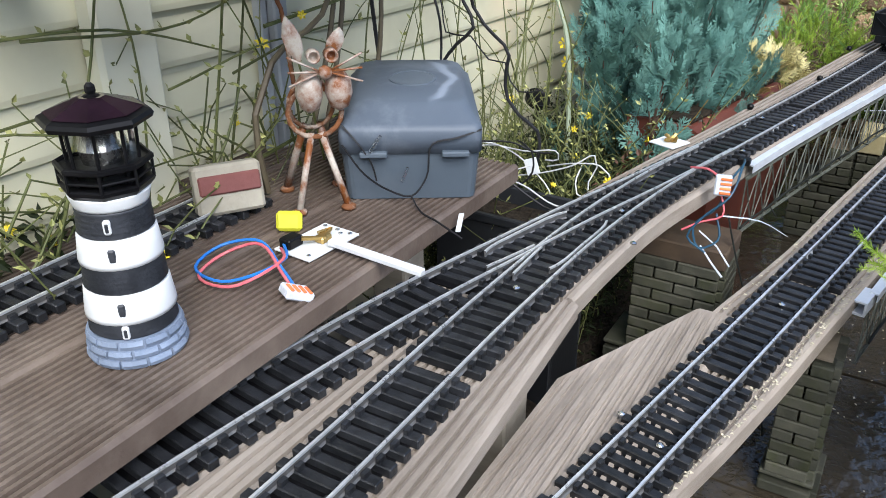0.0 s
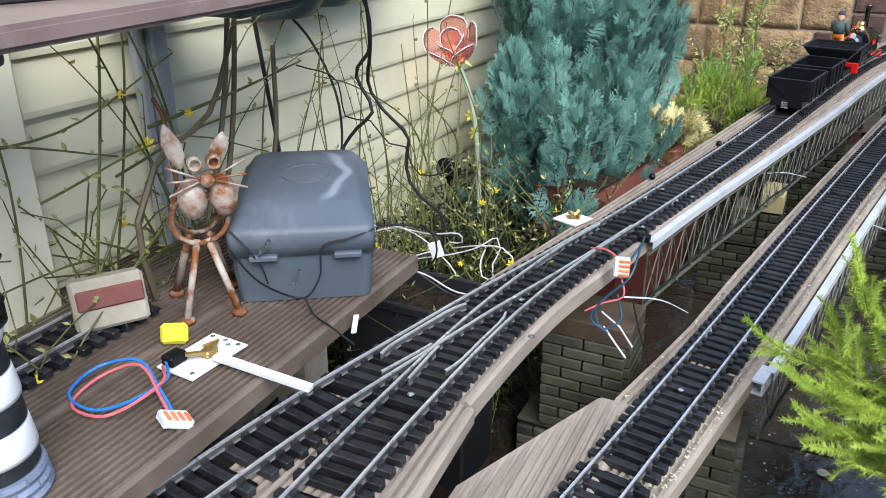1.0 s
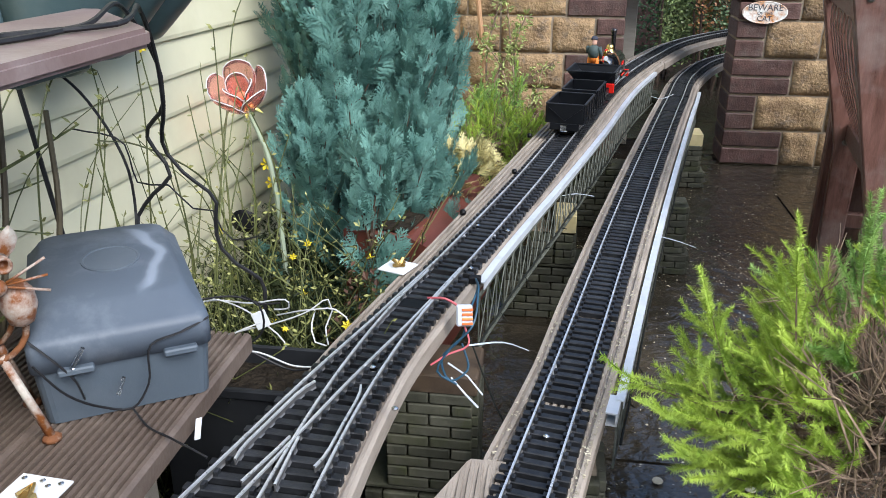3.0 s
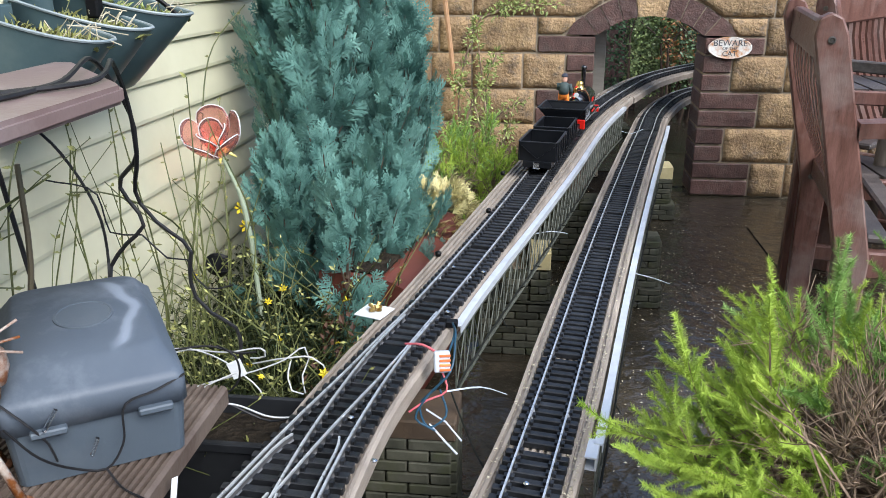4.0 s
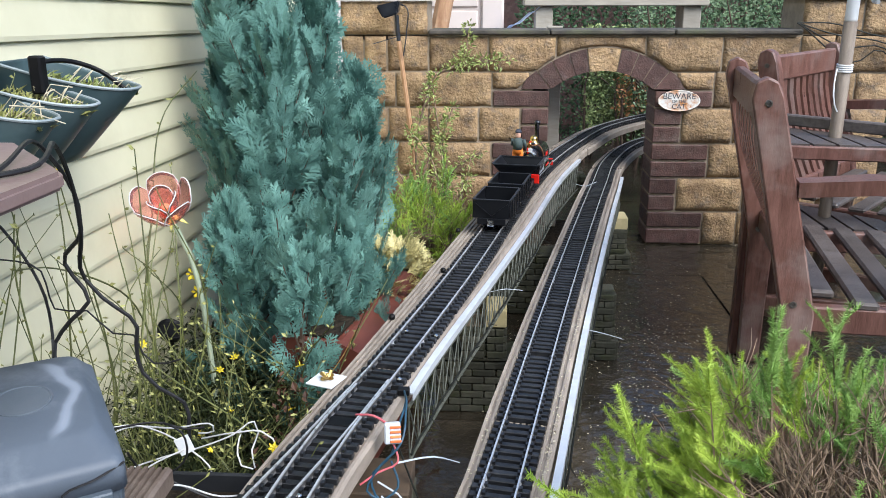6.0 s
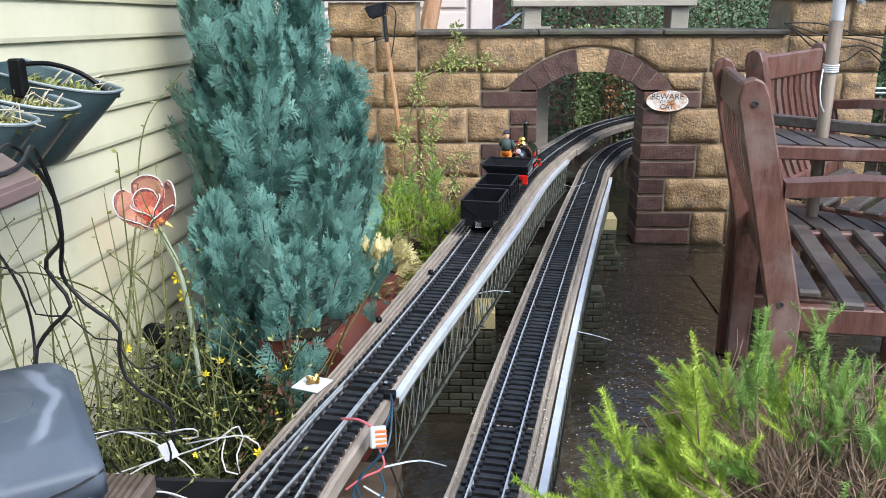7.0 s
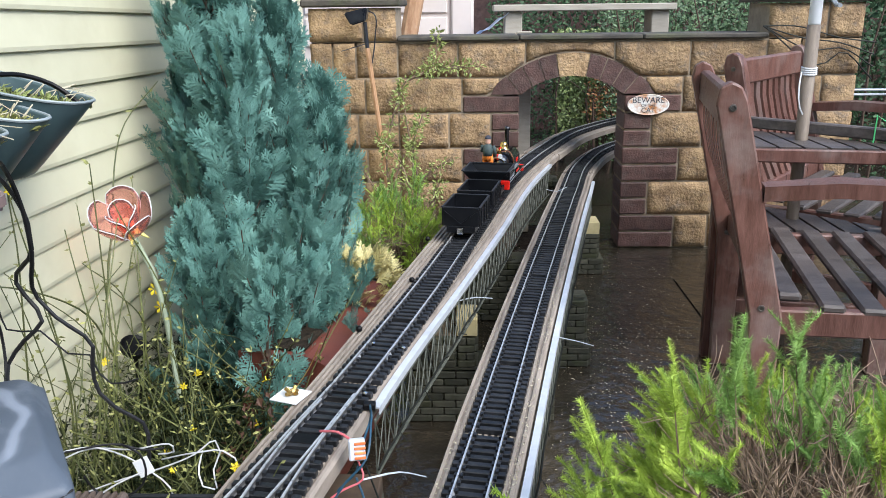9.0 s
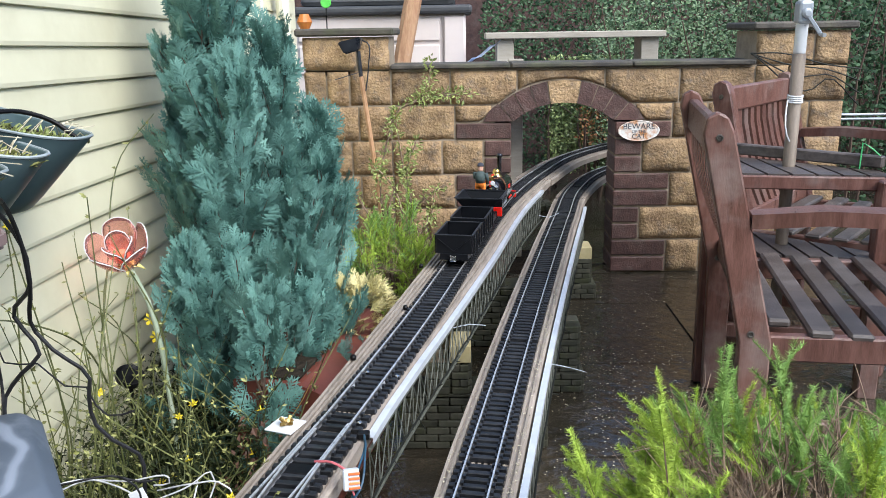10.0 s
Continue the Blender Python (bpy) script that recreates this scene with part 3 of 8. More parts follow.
def brick_panel(parent, x0, x1, y, z0, z1, heading=0.0, origin=Vector((0, 0, 0))):
    rows = int(round((z1 - z0) / 0.021))
    n = max(1, round((x1 - x0) / 0.062))
    w = (x1 - x0) / n
    for r in range(rows):
        for k in range(n + (r % 2)):
            lo, hi = x0 + w * (k - 0.5 * (r % 2)), x0 + w * (k + 1 - 0.5 * (r % 2))
            lo, hi = max(lo, x0), min(hi, x1)
            if hi - lo < 0.01:
                continue
            ob = new("brick", pier_brick)
            ob.parent = parent
            m = Matrix.Translation(origin) @ Matrix.Rotation(heading, 4, "Z")
            ob.matrix_basis = m @ Matrix.LocRotScale(((lo + hi) / 2, y, z0 + 0.021 * (r + 0.5)), None, ((hi - lo - 0.0025) / 0.06, 1, 1))


def pier(y, xl, xr, base_top, cols, label):
    """A stepped brick pier: a wide base from xl to xr and upper columns (x0, x1, top, cap)."""
    p = thing("bridge_pier", label, "pier", "bridge piers")
    bm = bmesh.new()
    box(bm, xl + 0.008, xr - 0.008, y + 0.012, y + 0.11, 0, base_top - 0.002)
    for x0, x1, top, cap in cols:
        box(bm, x0 + 0.006, x1 - 0.006, y + 0.012, y + 0.1, base_top - 0.01, top - 0.002)
    part("pier_core", bm, MORTAR, p)
    brick_panel(p, xl, xr, y + 0.012, 0, base_top)
    brick_panel(p, y + 0.0, y + 0.11, 0, 0, base_top, radians(90), Vector((xr - 0.012, 0, 0)))
    bm = bmesh.new()
    box(bm, xl, xr, y - 0.006, y + 0.112, base_top, base_top + 0.008, 0.002)
    part("step_slab", bm, PIER, p)
    for x0, x1, top, cap in cols:
        brick_panel(p, x0, x1, y + 0.012, base_top + 0.008, top)
        brick_panel(p, y + 0.0, y + 0.1, 0, base_top + 0.008, top, radians(90), Vector((x1 - 0.012, 0, 0)))
        if cap:
            bm = bmesh.new()
            box(bm, x0 - 0.004, x1 + 0.006, y - 0.006, y + 0.1, top, top + (0.05 if cap is YBLOCK else 0.035), 0.003)
            part("cap_block", bm, cap, p)
    return p


pier(1.50, -0.97, -0.72, 0.09, [(-0.93, -0.785, 0.285, REDTOP)], "grey-green brick pier below the truss end")
pier(2.37, -0.80, -0.42, 0.15, [(-0.735, -0.672, 0.245, None), (-0.668, -0.622, 0.245, YBLOCK)], "stepped grey brick pier with a sandy block on top")
pier(3.10, -0.66, -0.30, 0.21, [(-0.60, -0.50, 0.25, REDTOP)], "stepped grey brick pier with a red tile top")
pier(1.36, -0.655, -0.575, 0.03, [(-0.65, -0.585, 0.25, None)], "mossy grey brick pier at the lower bridge end")
pier(2.72, -0.47, -0.275, 0.06, [(-0.46, -0.29, 0.205, None)], "grey brick pier under the lower bridge")
pier(3.62, -0.32, -0.1, 0.06, [(-0.31, -0.12, 0.17, YBLOCK)], "brick and buff stone pier beside the garden wall")

# ---- truss bridges ----
def truss(path, edge, z_top, depth, label, bars=0.085):
    t = thing("truss_bridge", label, "bridge", "truss bridges")
    bm = bmesh.new()
    sweep(bm, shifted(path, edge), [(-0.0065, 0.004), (0.0065, 0.004), (0.0065, -0.010), (0.005, -0.010), (0.005, 0.0015), (-0.0065, 0.0015)])
    part("aluminium_angle", bm, ALU, t, "dull silver aluminium angle")
    for side in (edge - 0.002, edge - 0.11):
        bm = bmesh.new()
        for lift, r in ((-0.022, 0.0035), (-depth, 0.003)):
            tube(bm, shifted(path, side, lift), r, 4)
        part("chord", bm, TRUSS, t)
        bm = bmesh.new()
        top = [p for p, _ in stations(shifted(path, side, -0.022), bars)]
        low = [p for p, _ in stations(shifted(path, side, -depth), bars)]
        n = min(len(top), len(low))
        for k in range(n - 1):
            tube(bm, [top[k], low[k]], 0.0016, 4)
            tube(bm, [top[k], low[k + 1]], 0.0013, 4)
            tube(bm, [low[k], top[k + 1]], 0.0013, 4)
        part("lattice", bm, TRUSS, t, "thin grey lattice bars")
    return t


def lowered(path, z):
    return [Vector((p.x, p.y, z)) for p in path]


truss(lowered(clip_path(EDGE_R, 1.60, 3.80), 0.425), 0.009, 0.425, 0.125, "silver lattice truss under the upper line", 0.055)
truss(lowered(clip_path(RIGHT, 1.42, 3.86), 0.340), 0.079, 0.340, 0.115, "silver lattice truss under the lower line", 0.06)
bm = bmesh.new()
m = Matrix.Translation((-0.576, 1.413, 0.331)) @ Matrix.Rotation(radians(-10), 4, "Z")
for a, b, c, d in ((-0.012, 0.012, 0.008, 0.011), (-0.012, 0.012, -0.011, -0.008), (-0.012, -0.009, -0.008, 0.008), (0.009, 0.012, -0.008, 0.008)):
    box(bm, a, b, -0.02, 0.03, c, d, m=m)
tagged(part("box_section_end", bm, ALU), "open square end of the silver box section", "metal end")

# dark wiring tied along the trusses
WIRE = M("dark_truss_wire", (0.008, 0.009, 0.008), (0.022, 0.024, 0.02), 40, 0.5, bump=0.1, spec=0.12)
for path, off, z, seed in ((clip_path(EDGE_R, 1.62, 3.4), 0.010, 0.315, 3), (clip_path(RIGHT, 1.44, 3.3), 0.084, 0.245, 7)):
    rng = random.Random(seed)
    pts = [p + Vector((0, 0, z - p.z + 0.018 * noise.noise(Vector((p.y * 9, seed, 0))))) for p in shifted(path, off)]
    bm = bmesh.new()
    tube(bm, pts, 0.0022, 6)
    tagged(part("truss_wire", bm, WIRE), "dark wire sagging along the truss", "wire", "truss wires")
    for k in range(4, len(pts) - 4, 5):
        bm = bmesh.new()
        p = pts[k]
        d = Vector((rng.uniform(0.3, 1), rng.uniform(-0.8, 0.2), rng.uniform(-1, 0.5))).normalized()
        tube(bm, [p - d * 0.004, p + d * rng.uniform(0.012, 0.03)], 0.0012, 5)
        tagged(part("cable_tie", bm, WIRE), "black cable tie on the truss wire", "cable tie", "black cable ties")
bm = bmesh.new()
tube(bm, smooth_path([(-0.80, 1.56, 0.36), (-0.775, 1.52, 0.32), (-0.75, 1.50, 0.27), (-0.715, 1.47, 0.22), (-0.69, 1.44, 0.15), (-0.665, 1.42, 0.05)], 0.03), 0.0016, 5)
tagged(part("dangling_wire", bm, WIRE), "thin dark wire dangling below the truss end", "wire")

# wedge board beside the lower line
bm = bmesh.new()
sec = board_profile(0.146, 0.028, 13, 0.0036, 0.42)
rings = []
for y0, deep in ((-0.4, 1.0), (0.955, 1.0), (1.0, 0.0)):
    rings.append([bm.verts.new((-0.789 + u + (0.01 if y0 < 0 else 0), y0 if y0 < 0 else min(y0 + (u + 0.073) * 2.5, y0 + 0.247), 0.350 + (w * deep if w > -0.006 else w))) for u, w in sec])
for r in range(2):
    for k in range(len(sec)):
        bm.faces.new((rings[r][k], rings[r][(k + 1) % len(sec)], rings[r + 1][(k + 1) % len(sec)], rings[r + 1][k]))
bm.faces.new(rings[0])
low = [bm.verts.new((v.co.x, v.co.y, 0.322)) for v in rings[2][:-2]]
for k in range(len(low) - 1):
    bm.faces.new((rings[2][k], rings[2][k + 1], low[k + 1], low[k]))
bmesh.ops.recalc_face_normals(bm, faces=bm.faces)
tagged(part("wedge_board", bm, BOARD), "grooved board with a slanted end beside the lower line", "board", "trackbed boards")
# small fixings on the boards
for x, y, z in ((-0.774, 2.26, 0.431), (-0.70, 2.88, 0.431), (-0.585, 3.16, 0.431), (-0.86, 1.95, 0.431), (-0.755, 2.62, 0.431)):
    bm = bmesh.new()
    lathe(bm, [(0.006, 0), (0.007, 0.006), (0.005, 0.010), (0.002, 0.011)], 8, Matrix.Translation((x, y, z)))
    tagged(part("board_peg", bm, BLACK), "small black peg on the track board", "peg", "board pegs")
STEEL = M("bright_screw", (0.6, 0.6, 0.58), (0.8, 0.8, 0.78), 50, 0.25, metal=1.0, bump=0, vary=0.1)
for x, y, z in ((-0.809, 1.649, 0.442), (-0.851, 1.207, 0.442), (-0.90, 1.30, 0.442), (-0.772, 0.965, 0.357), (-0.667, 1.30, 0.357), (-0.72, 0.935, 0.357), (-0.82, 1.86, 0.442), (-0.76, 1.84, 0.442), (-0.93, 1.02, 0.442), (-0.9, 1.12, 0.442)):
    bm = bmesh.new()
    lathe(bm, [(0.0045, 0), (0.0045, 0.0015), (0.002, 0.003)], 8, Matrix.Translation((x, y, z)))
    tagged(part("track_screw", bm, STEEL), "bright metal screw holding the track", "screw", "track screws")
# ---- cladding trims and pipes ----
CREAM = M("cream_trim", (0.68, 0.66, 0.5), (0.75, 0.73, 0.58), 3, 0.4, bump=0.03, vary=0.02, stain=(0.4, 0.37, 0.25), stain_amount=0.3)
CONDUIT = M("grey_conduit", (0.30, 0.33, 0.36), (0.42, 0.45, 0.48), 12, 0.4, bump=0.1, metal=0.3, stain=(0.2, 0.19, 0.16))
bm = bmesh.new()
box(bm, SX + 0.012, SX + 0.045, 0.865, 0.955, 0, 2.3, 0.006)
tagged(part("trim_post", bm, CREAM), "cream plastic corner trim on the cladding", "trim", kind="structure")
bm = bmesh.new()
box(bm, SX + 0.013, SX + 0.04, 1.175, 1.205, 0, 2.3, 0.003)
box(bm, SX + 0.013, SX + 0.03, 1.155, 1.172, 0, 2.3, 0.003)
tagged(part("conduit", bm, CONDUIT), "grey metal conduit running up the cladding", "conduit", kind="structure")
bm = bmesh.new()
tube(bm, [(-1.39, 3.95, 0.0), (-1.39, 3.95, 2.2)], 0.028, 14)
tagged(part("drainpipe", bm, CREAM), "cream drainpipe beside the garden wall", "pipe", kind="structure")
bm = bmesh.new()
tube(bm, smooth_path([(-1.42, 3.6, 1.9), (-1.41, 3.55, 1.45), (-1.40, 3.62, 1.2), (-1.4, 3.58, 0.98), (-1.41, 3.5, 0.7)], 0.04), 0.006, 6)
tagged(part("hanging_cable", bm, WHITE), "white cable hanging down the cladding", "cable")
PINK = M("faded_red_cord", (0.28, 0.10, 0.09), (0.4, 0.2, 0.17), 30, 0.7, bump=0.3)
bm = bmesh.new()
for k in range(3):
    tube(bm, smooth_path([(-1.42, 3.1 + 0.05 * k, 1.9), (-1.41, 3.08 + 0.06 * k, 1.35), (-1.4, 3.12 + 0.05 * k, 1.0)], 0.05), 0.007, 5)
tagged(part("hanging_rope", bm, PINK), "faded red cords hanging on the cladding", "cord")
# ---- plants ----
def leaf_mesh(name, verts, faces, material, parent=None, label=""):
    me = bpy.data.meshes.new(name)
    me.from_pydata([tuple(v) for v in verts], [], faces)
    me.materials.append(material)
    ob = new(name, me)
    if parent:
        ob.parent = parent
    if label:
        ob["label"] = label
    return ob


def frond(rng, length=0.1, pairs=8):
    """A flat feathery conifer spray in its own plane: growing along y, spread in x."""
    quads = []

    def strip(a, b, w0, w1):
        d = (b - a).normalized()
        s = Vector((d.y, -d.x, 0))
        quads.append((a - s * w0, a + s * w0, b + s * w1, b - s * w1))

    strip(Vector((0, 0, 0)), Vector((0, length, 0)), 0.0034, 0.0016)
    for k in range(pairs):
        t = 0.06 + 0.84 * k / pairs
        reach = length * 0.36 * (1 - t) ** 0.7 + 0.012
        for s in (-1, 1):
            a = Vector((0, length * (t + (0.05 if s > 0 else 0)), 0))
            ang = radians(rng.uniform(36, 50))
            d = Vector((s * math.sin(ang), math.cos(ang), 0))
            b = a + d * reach + Vector((0, 0, rng.uniform(-0.012, 0.002)))
            strip(a, b, 0.0040, 0.0014)
            for u, q in ((0.45, 1), (0.62, -1), (0.78, 1))[: 1 + (reach > 0.02) + (reach > 0.03)]:
                u = a + (b - a) * u
                e = Matrix.Rotation(radians(-38 * q * s), 3, "Z") @ d
                w = Vector((e.y, -e.x, 0)) * 0.0032
                quads.append((u - w, u + w, u + e * (0.009 + 0.18 * reach) + Vector((0, 0, rng.uniform(-0.005, 0.001)))))
    return quads


def basis(p, along, normal, scale=1.0):
    along = along.normalized()
    side = along.cross(normal)
    side = side.normalized() if side.length > 1e-5 else along.orthogonal().normalized()
    n = side.cross(along)
    m = Matrix((side, along, n)).transposed().to_4x4()
    return Matrix.Translation(p) @ m @ Matrix.Scale(scale, 4)


def scatter(models, spots):
    """Copies of small leaf models at many places, as one list of corners and faces."""
    packed = []
    for quads in models:
        co = np.array([tuple(v) for q in quads for v in q])
        sizes = [len(q) for q in quads]
        packed.append((co, sizes))
    cos, faces, base = [], [], 0
    for i, m in spots:
        co, sizes = packed[i]
        mm = np.array(m)
        cos.append(co @ mm[:3, :3].T + mm[:3, 3])
        for n in sizes:
            faces.append(tuple(range(base, base + n)))
            base += n
    return (np.concatenate(cos).tolist() if cos else []), faces


def jitter(rng, d):
    return Vector((rng.uniform(-d, d), rng.uniform(-d, d), rng.uniform(-d, d)))


def plume(rng, spots, root, tip, normal, size, pairs=6):
    """A branch tip carrying flat sprays on both sides and one at its end."""
    stem = tip - root
    along = stem.normalized()
    across = along.cross(normal).normalized()
    face = across.cross(along)
    for j in range(pairs):
        t = 0.10 + 0.82 * j / pairs
        for sgn in (-1, 1):
            ang = radians(rng.uniform(26, 46))
            d = along * math.cos(ang) + across * (sgn * math.sin(ang)) + face * rng.uniform(-0.25, 0.25)
            p = root + stem * (t + rng.uniform(-0.04, 0.04)) + face * rng.uniform(-0.006, 0.006)
            spots.append((rng.randrange(6), basis(p, d, face + jitter(rng, 0.3), size * (1.0 - 0.45 * t) * rng.uniform(0.8, 1.15))))
    spots.append((rng.randrange(6), basis(root + stem * 0.82, along + jitter(rng, 0.12), face, size * 0.75)))


rng = random.Random(21)
FRONDS = [frond(rng, 0.1, rng.choice((5, 6, 7))) for _ in range(6)]
CONIFER = M("blue_green_conifer", (0.046, 0.126, 0.106), (0.198, 0.385, 0.325), 15, 0.5, bump=0, vary=0.08, island=True, spec=0.22)
BARK = M("brown_bark", (0.05, 0.03, 0.02), (0.12, 0.08, 0.055), 25, 0.8, bump=0.8)
conifer = thing("conifer", "blue-green feathery cypress growing beside the cladding", "conifer tree")
SPIRES = [(-1.215, 2.33, 0.15, 1.45, 0.150), (-1.08, 2.36, 0.12, 1.12, 0.145), (-1.30, 2.38, 0.15, 1.22, 0.105), (-0.995, 2.45, 0.15, 0.92, 0.12), (-1.15, 2.24, 0.12, 1.06, 0.14), (-1.22, 2.48, 0.15, 1.34, 0.12), (-1.02, 2.27, 0.1, 0.80, 0.13), (-1.10, 2.08, 0.1, 0.54, 0.13), (-1.22, 2.12, 0.05, 0.66, 0.13), (-1.06, 1.98, 0.12, 0.58, 0.10), (-1.03, 2.10, 0.3, 0.64, 0.085), (-0.985, 2.16, 0.2, 0.54, 0.075)]
bm = bmesh.new()
tube(bm, [(-1.14, 2.36, 0.0), (-1.15, 2.36, 0.4), (-1.18, 2.35, 0.9), (-1.21, 2.33, 1.42)], [0.03, 0.024, 0.014, 0.004], 8)
part("trunk", bm, BARK, conifer)
bm = bmesh.new()
for x, y, z0, z1, r in SPIRES:
    tube(bm, smooth_path([(-1.14, 2.36, z0), (x * 0.6 - 1.14 * 0.4, y * 0.6 + 2.36 * 0.4, z0 + 0.3 * (z1 - z0)), (x, y, z1 - 0.12)], 0.1), 0.004, 5)
spots = []
for x, y, z0, z1, r in SPIRES:
    tall = z1 - z0
    for k in range(int(135 * tall * r / 0.15)):
        h = rng.random() ** 0.95
        a = rng.uniform(0, 2 * math.pi)
        out = Vector((math.cos(a), math.sin(a), 0))
        prof = min(1.0, 0.45 + h / 0.22) * min(1.0, ((1 - h) / 0.55) ** 0.6)
        rough = 1 + 0.30 * noise.noise(Vector((x * 9 + out.x * 2, out.y * 2, h * 6 * tall)))
        deep = rng.random() < 0.36
        rad = r * prof * rough * (rng.uniform(0.35, 0.6) if deep else rng.uniform(0.82, 1.05))
        lift = rng.uniform(0.12, 0.20) * (0.75 + 0.25 * (1 - h))
        tip = Vector((x, y, z0 + h * (tall - 0.06) + 0.06)) + out * rad + Vector((rng.uniform(-0.03, 0.03), rng.uniform(-0.03, 0.03), 0))
        root = Vector((x, y, 0)) + out * max(0.01, rad - lift * rng.uniform(0.25, 0.75))
        root.z = tip.z - lift
        if tip.x < SX + 0.05 or root.x < SX + 0.05 or (tip.z < 0.55 and rng.random() < (0.78 if tip.y < y else 0.3) * min(1.0, (0.55 - tip.z) / 0.2)):
            continue
        turn = Matrix.Rotation(rng.uniform(-0.9, 0.9), 3, (tip - root).normalized())
        plume(rng, spots, root, tip, turn @ (out + Vector((0, 0, 0.25))), rng.uniform(0.5, 0.8))
        tube(bm, [Vector((x, y, root.z - 0.04)), root, root + (tip - root) * 0.8], [0.004, 0.0022, 0.0010], 4)
part("limb_work", bm, BARK, conifer)
leaf_mesh("crown", *scatter(FRONDS, spots), CONIFER, conifer)

# golden cypress tuft
GOLD = M("golden_conifer", (0.38, 0.32, 0.11), (0.74, 0.67, 0.36), 9, 0.6, bump=0, vary=0.3, island=True)
gold = thing("golden_cypress", "low golden-cream cypress tuft behind the upper line", "shrub")
spots = []
for k in range(300):
    a, u = rng.uniform(0, 2 * math.pi), rng.uniform(0.0, 1)
    out = Vector((math.cos(a) * math.sqrt(1 - u * u * 0.8), math.sin(a) * math.sqrt(1 - u * u * 0.8), u))
    p = Vector((-0.915, 2.40, 0.33)) + Vector((out.x * 0.085, out.y * 0.085, out.z * 0.11))
    spots.append((rng.randrange(6), basis(p, out + Vector((rng.uniform(-0.6, 0.9), rng.uniform(-0.5, 0.5), 0.2)), Vector((rng.uniform(-1, 1), rng.uniform(-1, 1), 1)), rng.uniform(0.3, 0.55))))
leaf_mesh("crown", *scatter(FRONDS, spots), GOLD, gold)
bm = bmesh.new()
tube(bm, [(-0.95, 2.44, 0.03), (-0.94, 2.43, 0.33)], 0.008, 6)
part("trunk", bm, BARK, gold)


def sprig(rng, length=0.08, needles=190, needle=0.0135, curve=0.03):
    """A soft foxtail stem set all round with short narrow needles."""
    quads = []
    bend = Vector((rng.uniform(-1, 1), 0, rng.uniform(-1, 1))) * curve
    at = lambda t: Vector((0, length * t, 0)) + bend * t * t
    for k in range(4):
        a, b = at(k / 4), at((k + 1) / 4)
        s = Vector((0.0008, 0, 0))
        quads.append((a - s, a + s, b + s, b - s))
    for k in range(needles):
        t = 0.06 + 0.94 * k / needles
        a = at(t)
        ang = k * 2.4 + rng.uniform(-0.4, 0.4)
        d = Vector((math.cos(ang), rng.uniform(0.1, 1.0) + 1.5 * max(0, t - 0.8), math.sin(ang))).normalized()
        ln = needle * rng.uniform(0.65, 1.25) * (1 - 0.25 * t)
        s = d.orthogonal().normalized() * 0.00072
        quads.append((a - s, a + s, a + d * ln))
    return quads


SPRIGS = [sprig(rng) for _ in range(6)]
HEATHER = M("lime_heather", (0.20, 0.33, 0.04), (0.48, 0.60, 0.10), 14, 0.5, bump=0, vary=0.12, island=True, spec=0.22)
HEATHERG = M("green_heather", (0.13, 0.26, 0.06), (0.33, 0.50, 0.14), 14, 0.5, bump=0, vary=0.12, island=True, spec=0.22)
TWIG = M("dry_twig", (0.085, 0.052, 0.036), (0.34, 0.245, 0.17), 30, 0.8, bump=0.3, vary=0.45, island=True)


def bough(rng, groups, root, tip, tone, bm, fan=7, size=1.0, loose=0.75):
    """A woody stem whose upper part is dressed in foxtail sprigs."""
    mid = root + (tip - root) * 0.5 + jitter(rng, 0.015) + Vector((0, 0, -0.015))
    tube(bm, [root, mid, mid + (tip - mid) * 0.75], [0.0028, 0.0018, 0.0008], 4)
    along = (tip - mid).normalized()
    for j in range(fan):
        t = 0.15 + 0.62 * j / max(1, fan - 1)
        d = along + jitter(rng, loose * (1.15 - t)) + Vector((0, 0, 0.1))
        sz = size * rng.uniform(0.55, 0.95)
        p = mid + (tip - mid) * t
        groups[0 if tone + 0.5 * (t - 0.5) + rng.uniform(-0.15, 0.15) > 0 else 1].append((rng.randrange(6), basis(p, d, jitter(rng, 1), sz)))
    groups[0 if tone > -0.1 else 1].append((rng.randrange(6), basis(tip - along * 0.078 * size, along, jitter(rng, 1), size)))


def dry_twig(rng, bm, root, tip):
    mid = root + (tip - root) * 0.55 + jitter(rng, 0.02)
    tube(bm, [root, mid, tip], [0.0018, 0.0012, 0.0006], 4)
    for j in range(6):
        p = mid + (tip - mid) * rng.uniform(-0.3, 0.9)
        e = p + (tip - mid).normalized() * rng.uniform(0.02, 0.06) + jitter(rng, 0.035)
        tube(bm, [p, (p + e) / 2 + jitter(rng, 0.006), e], [0.0009, 0.0007, 0.0004], 4)


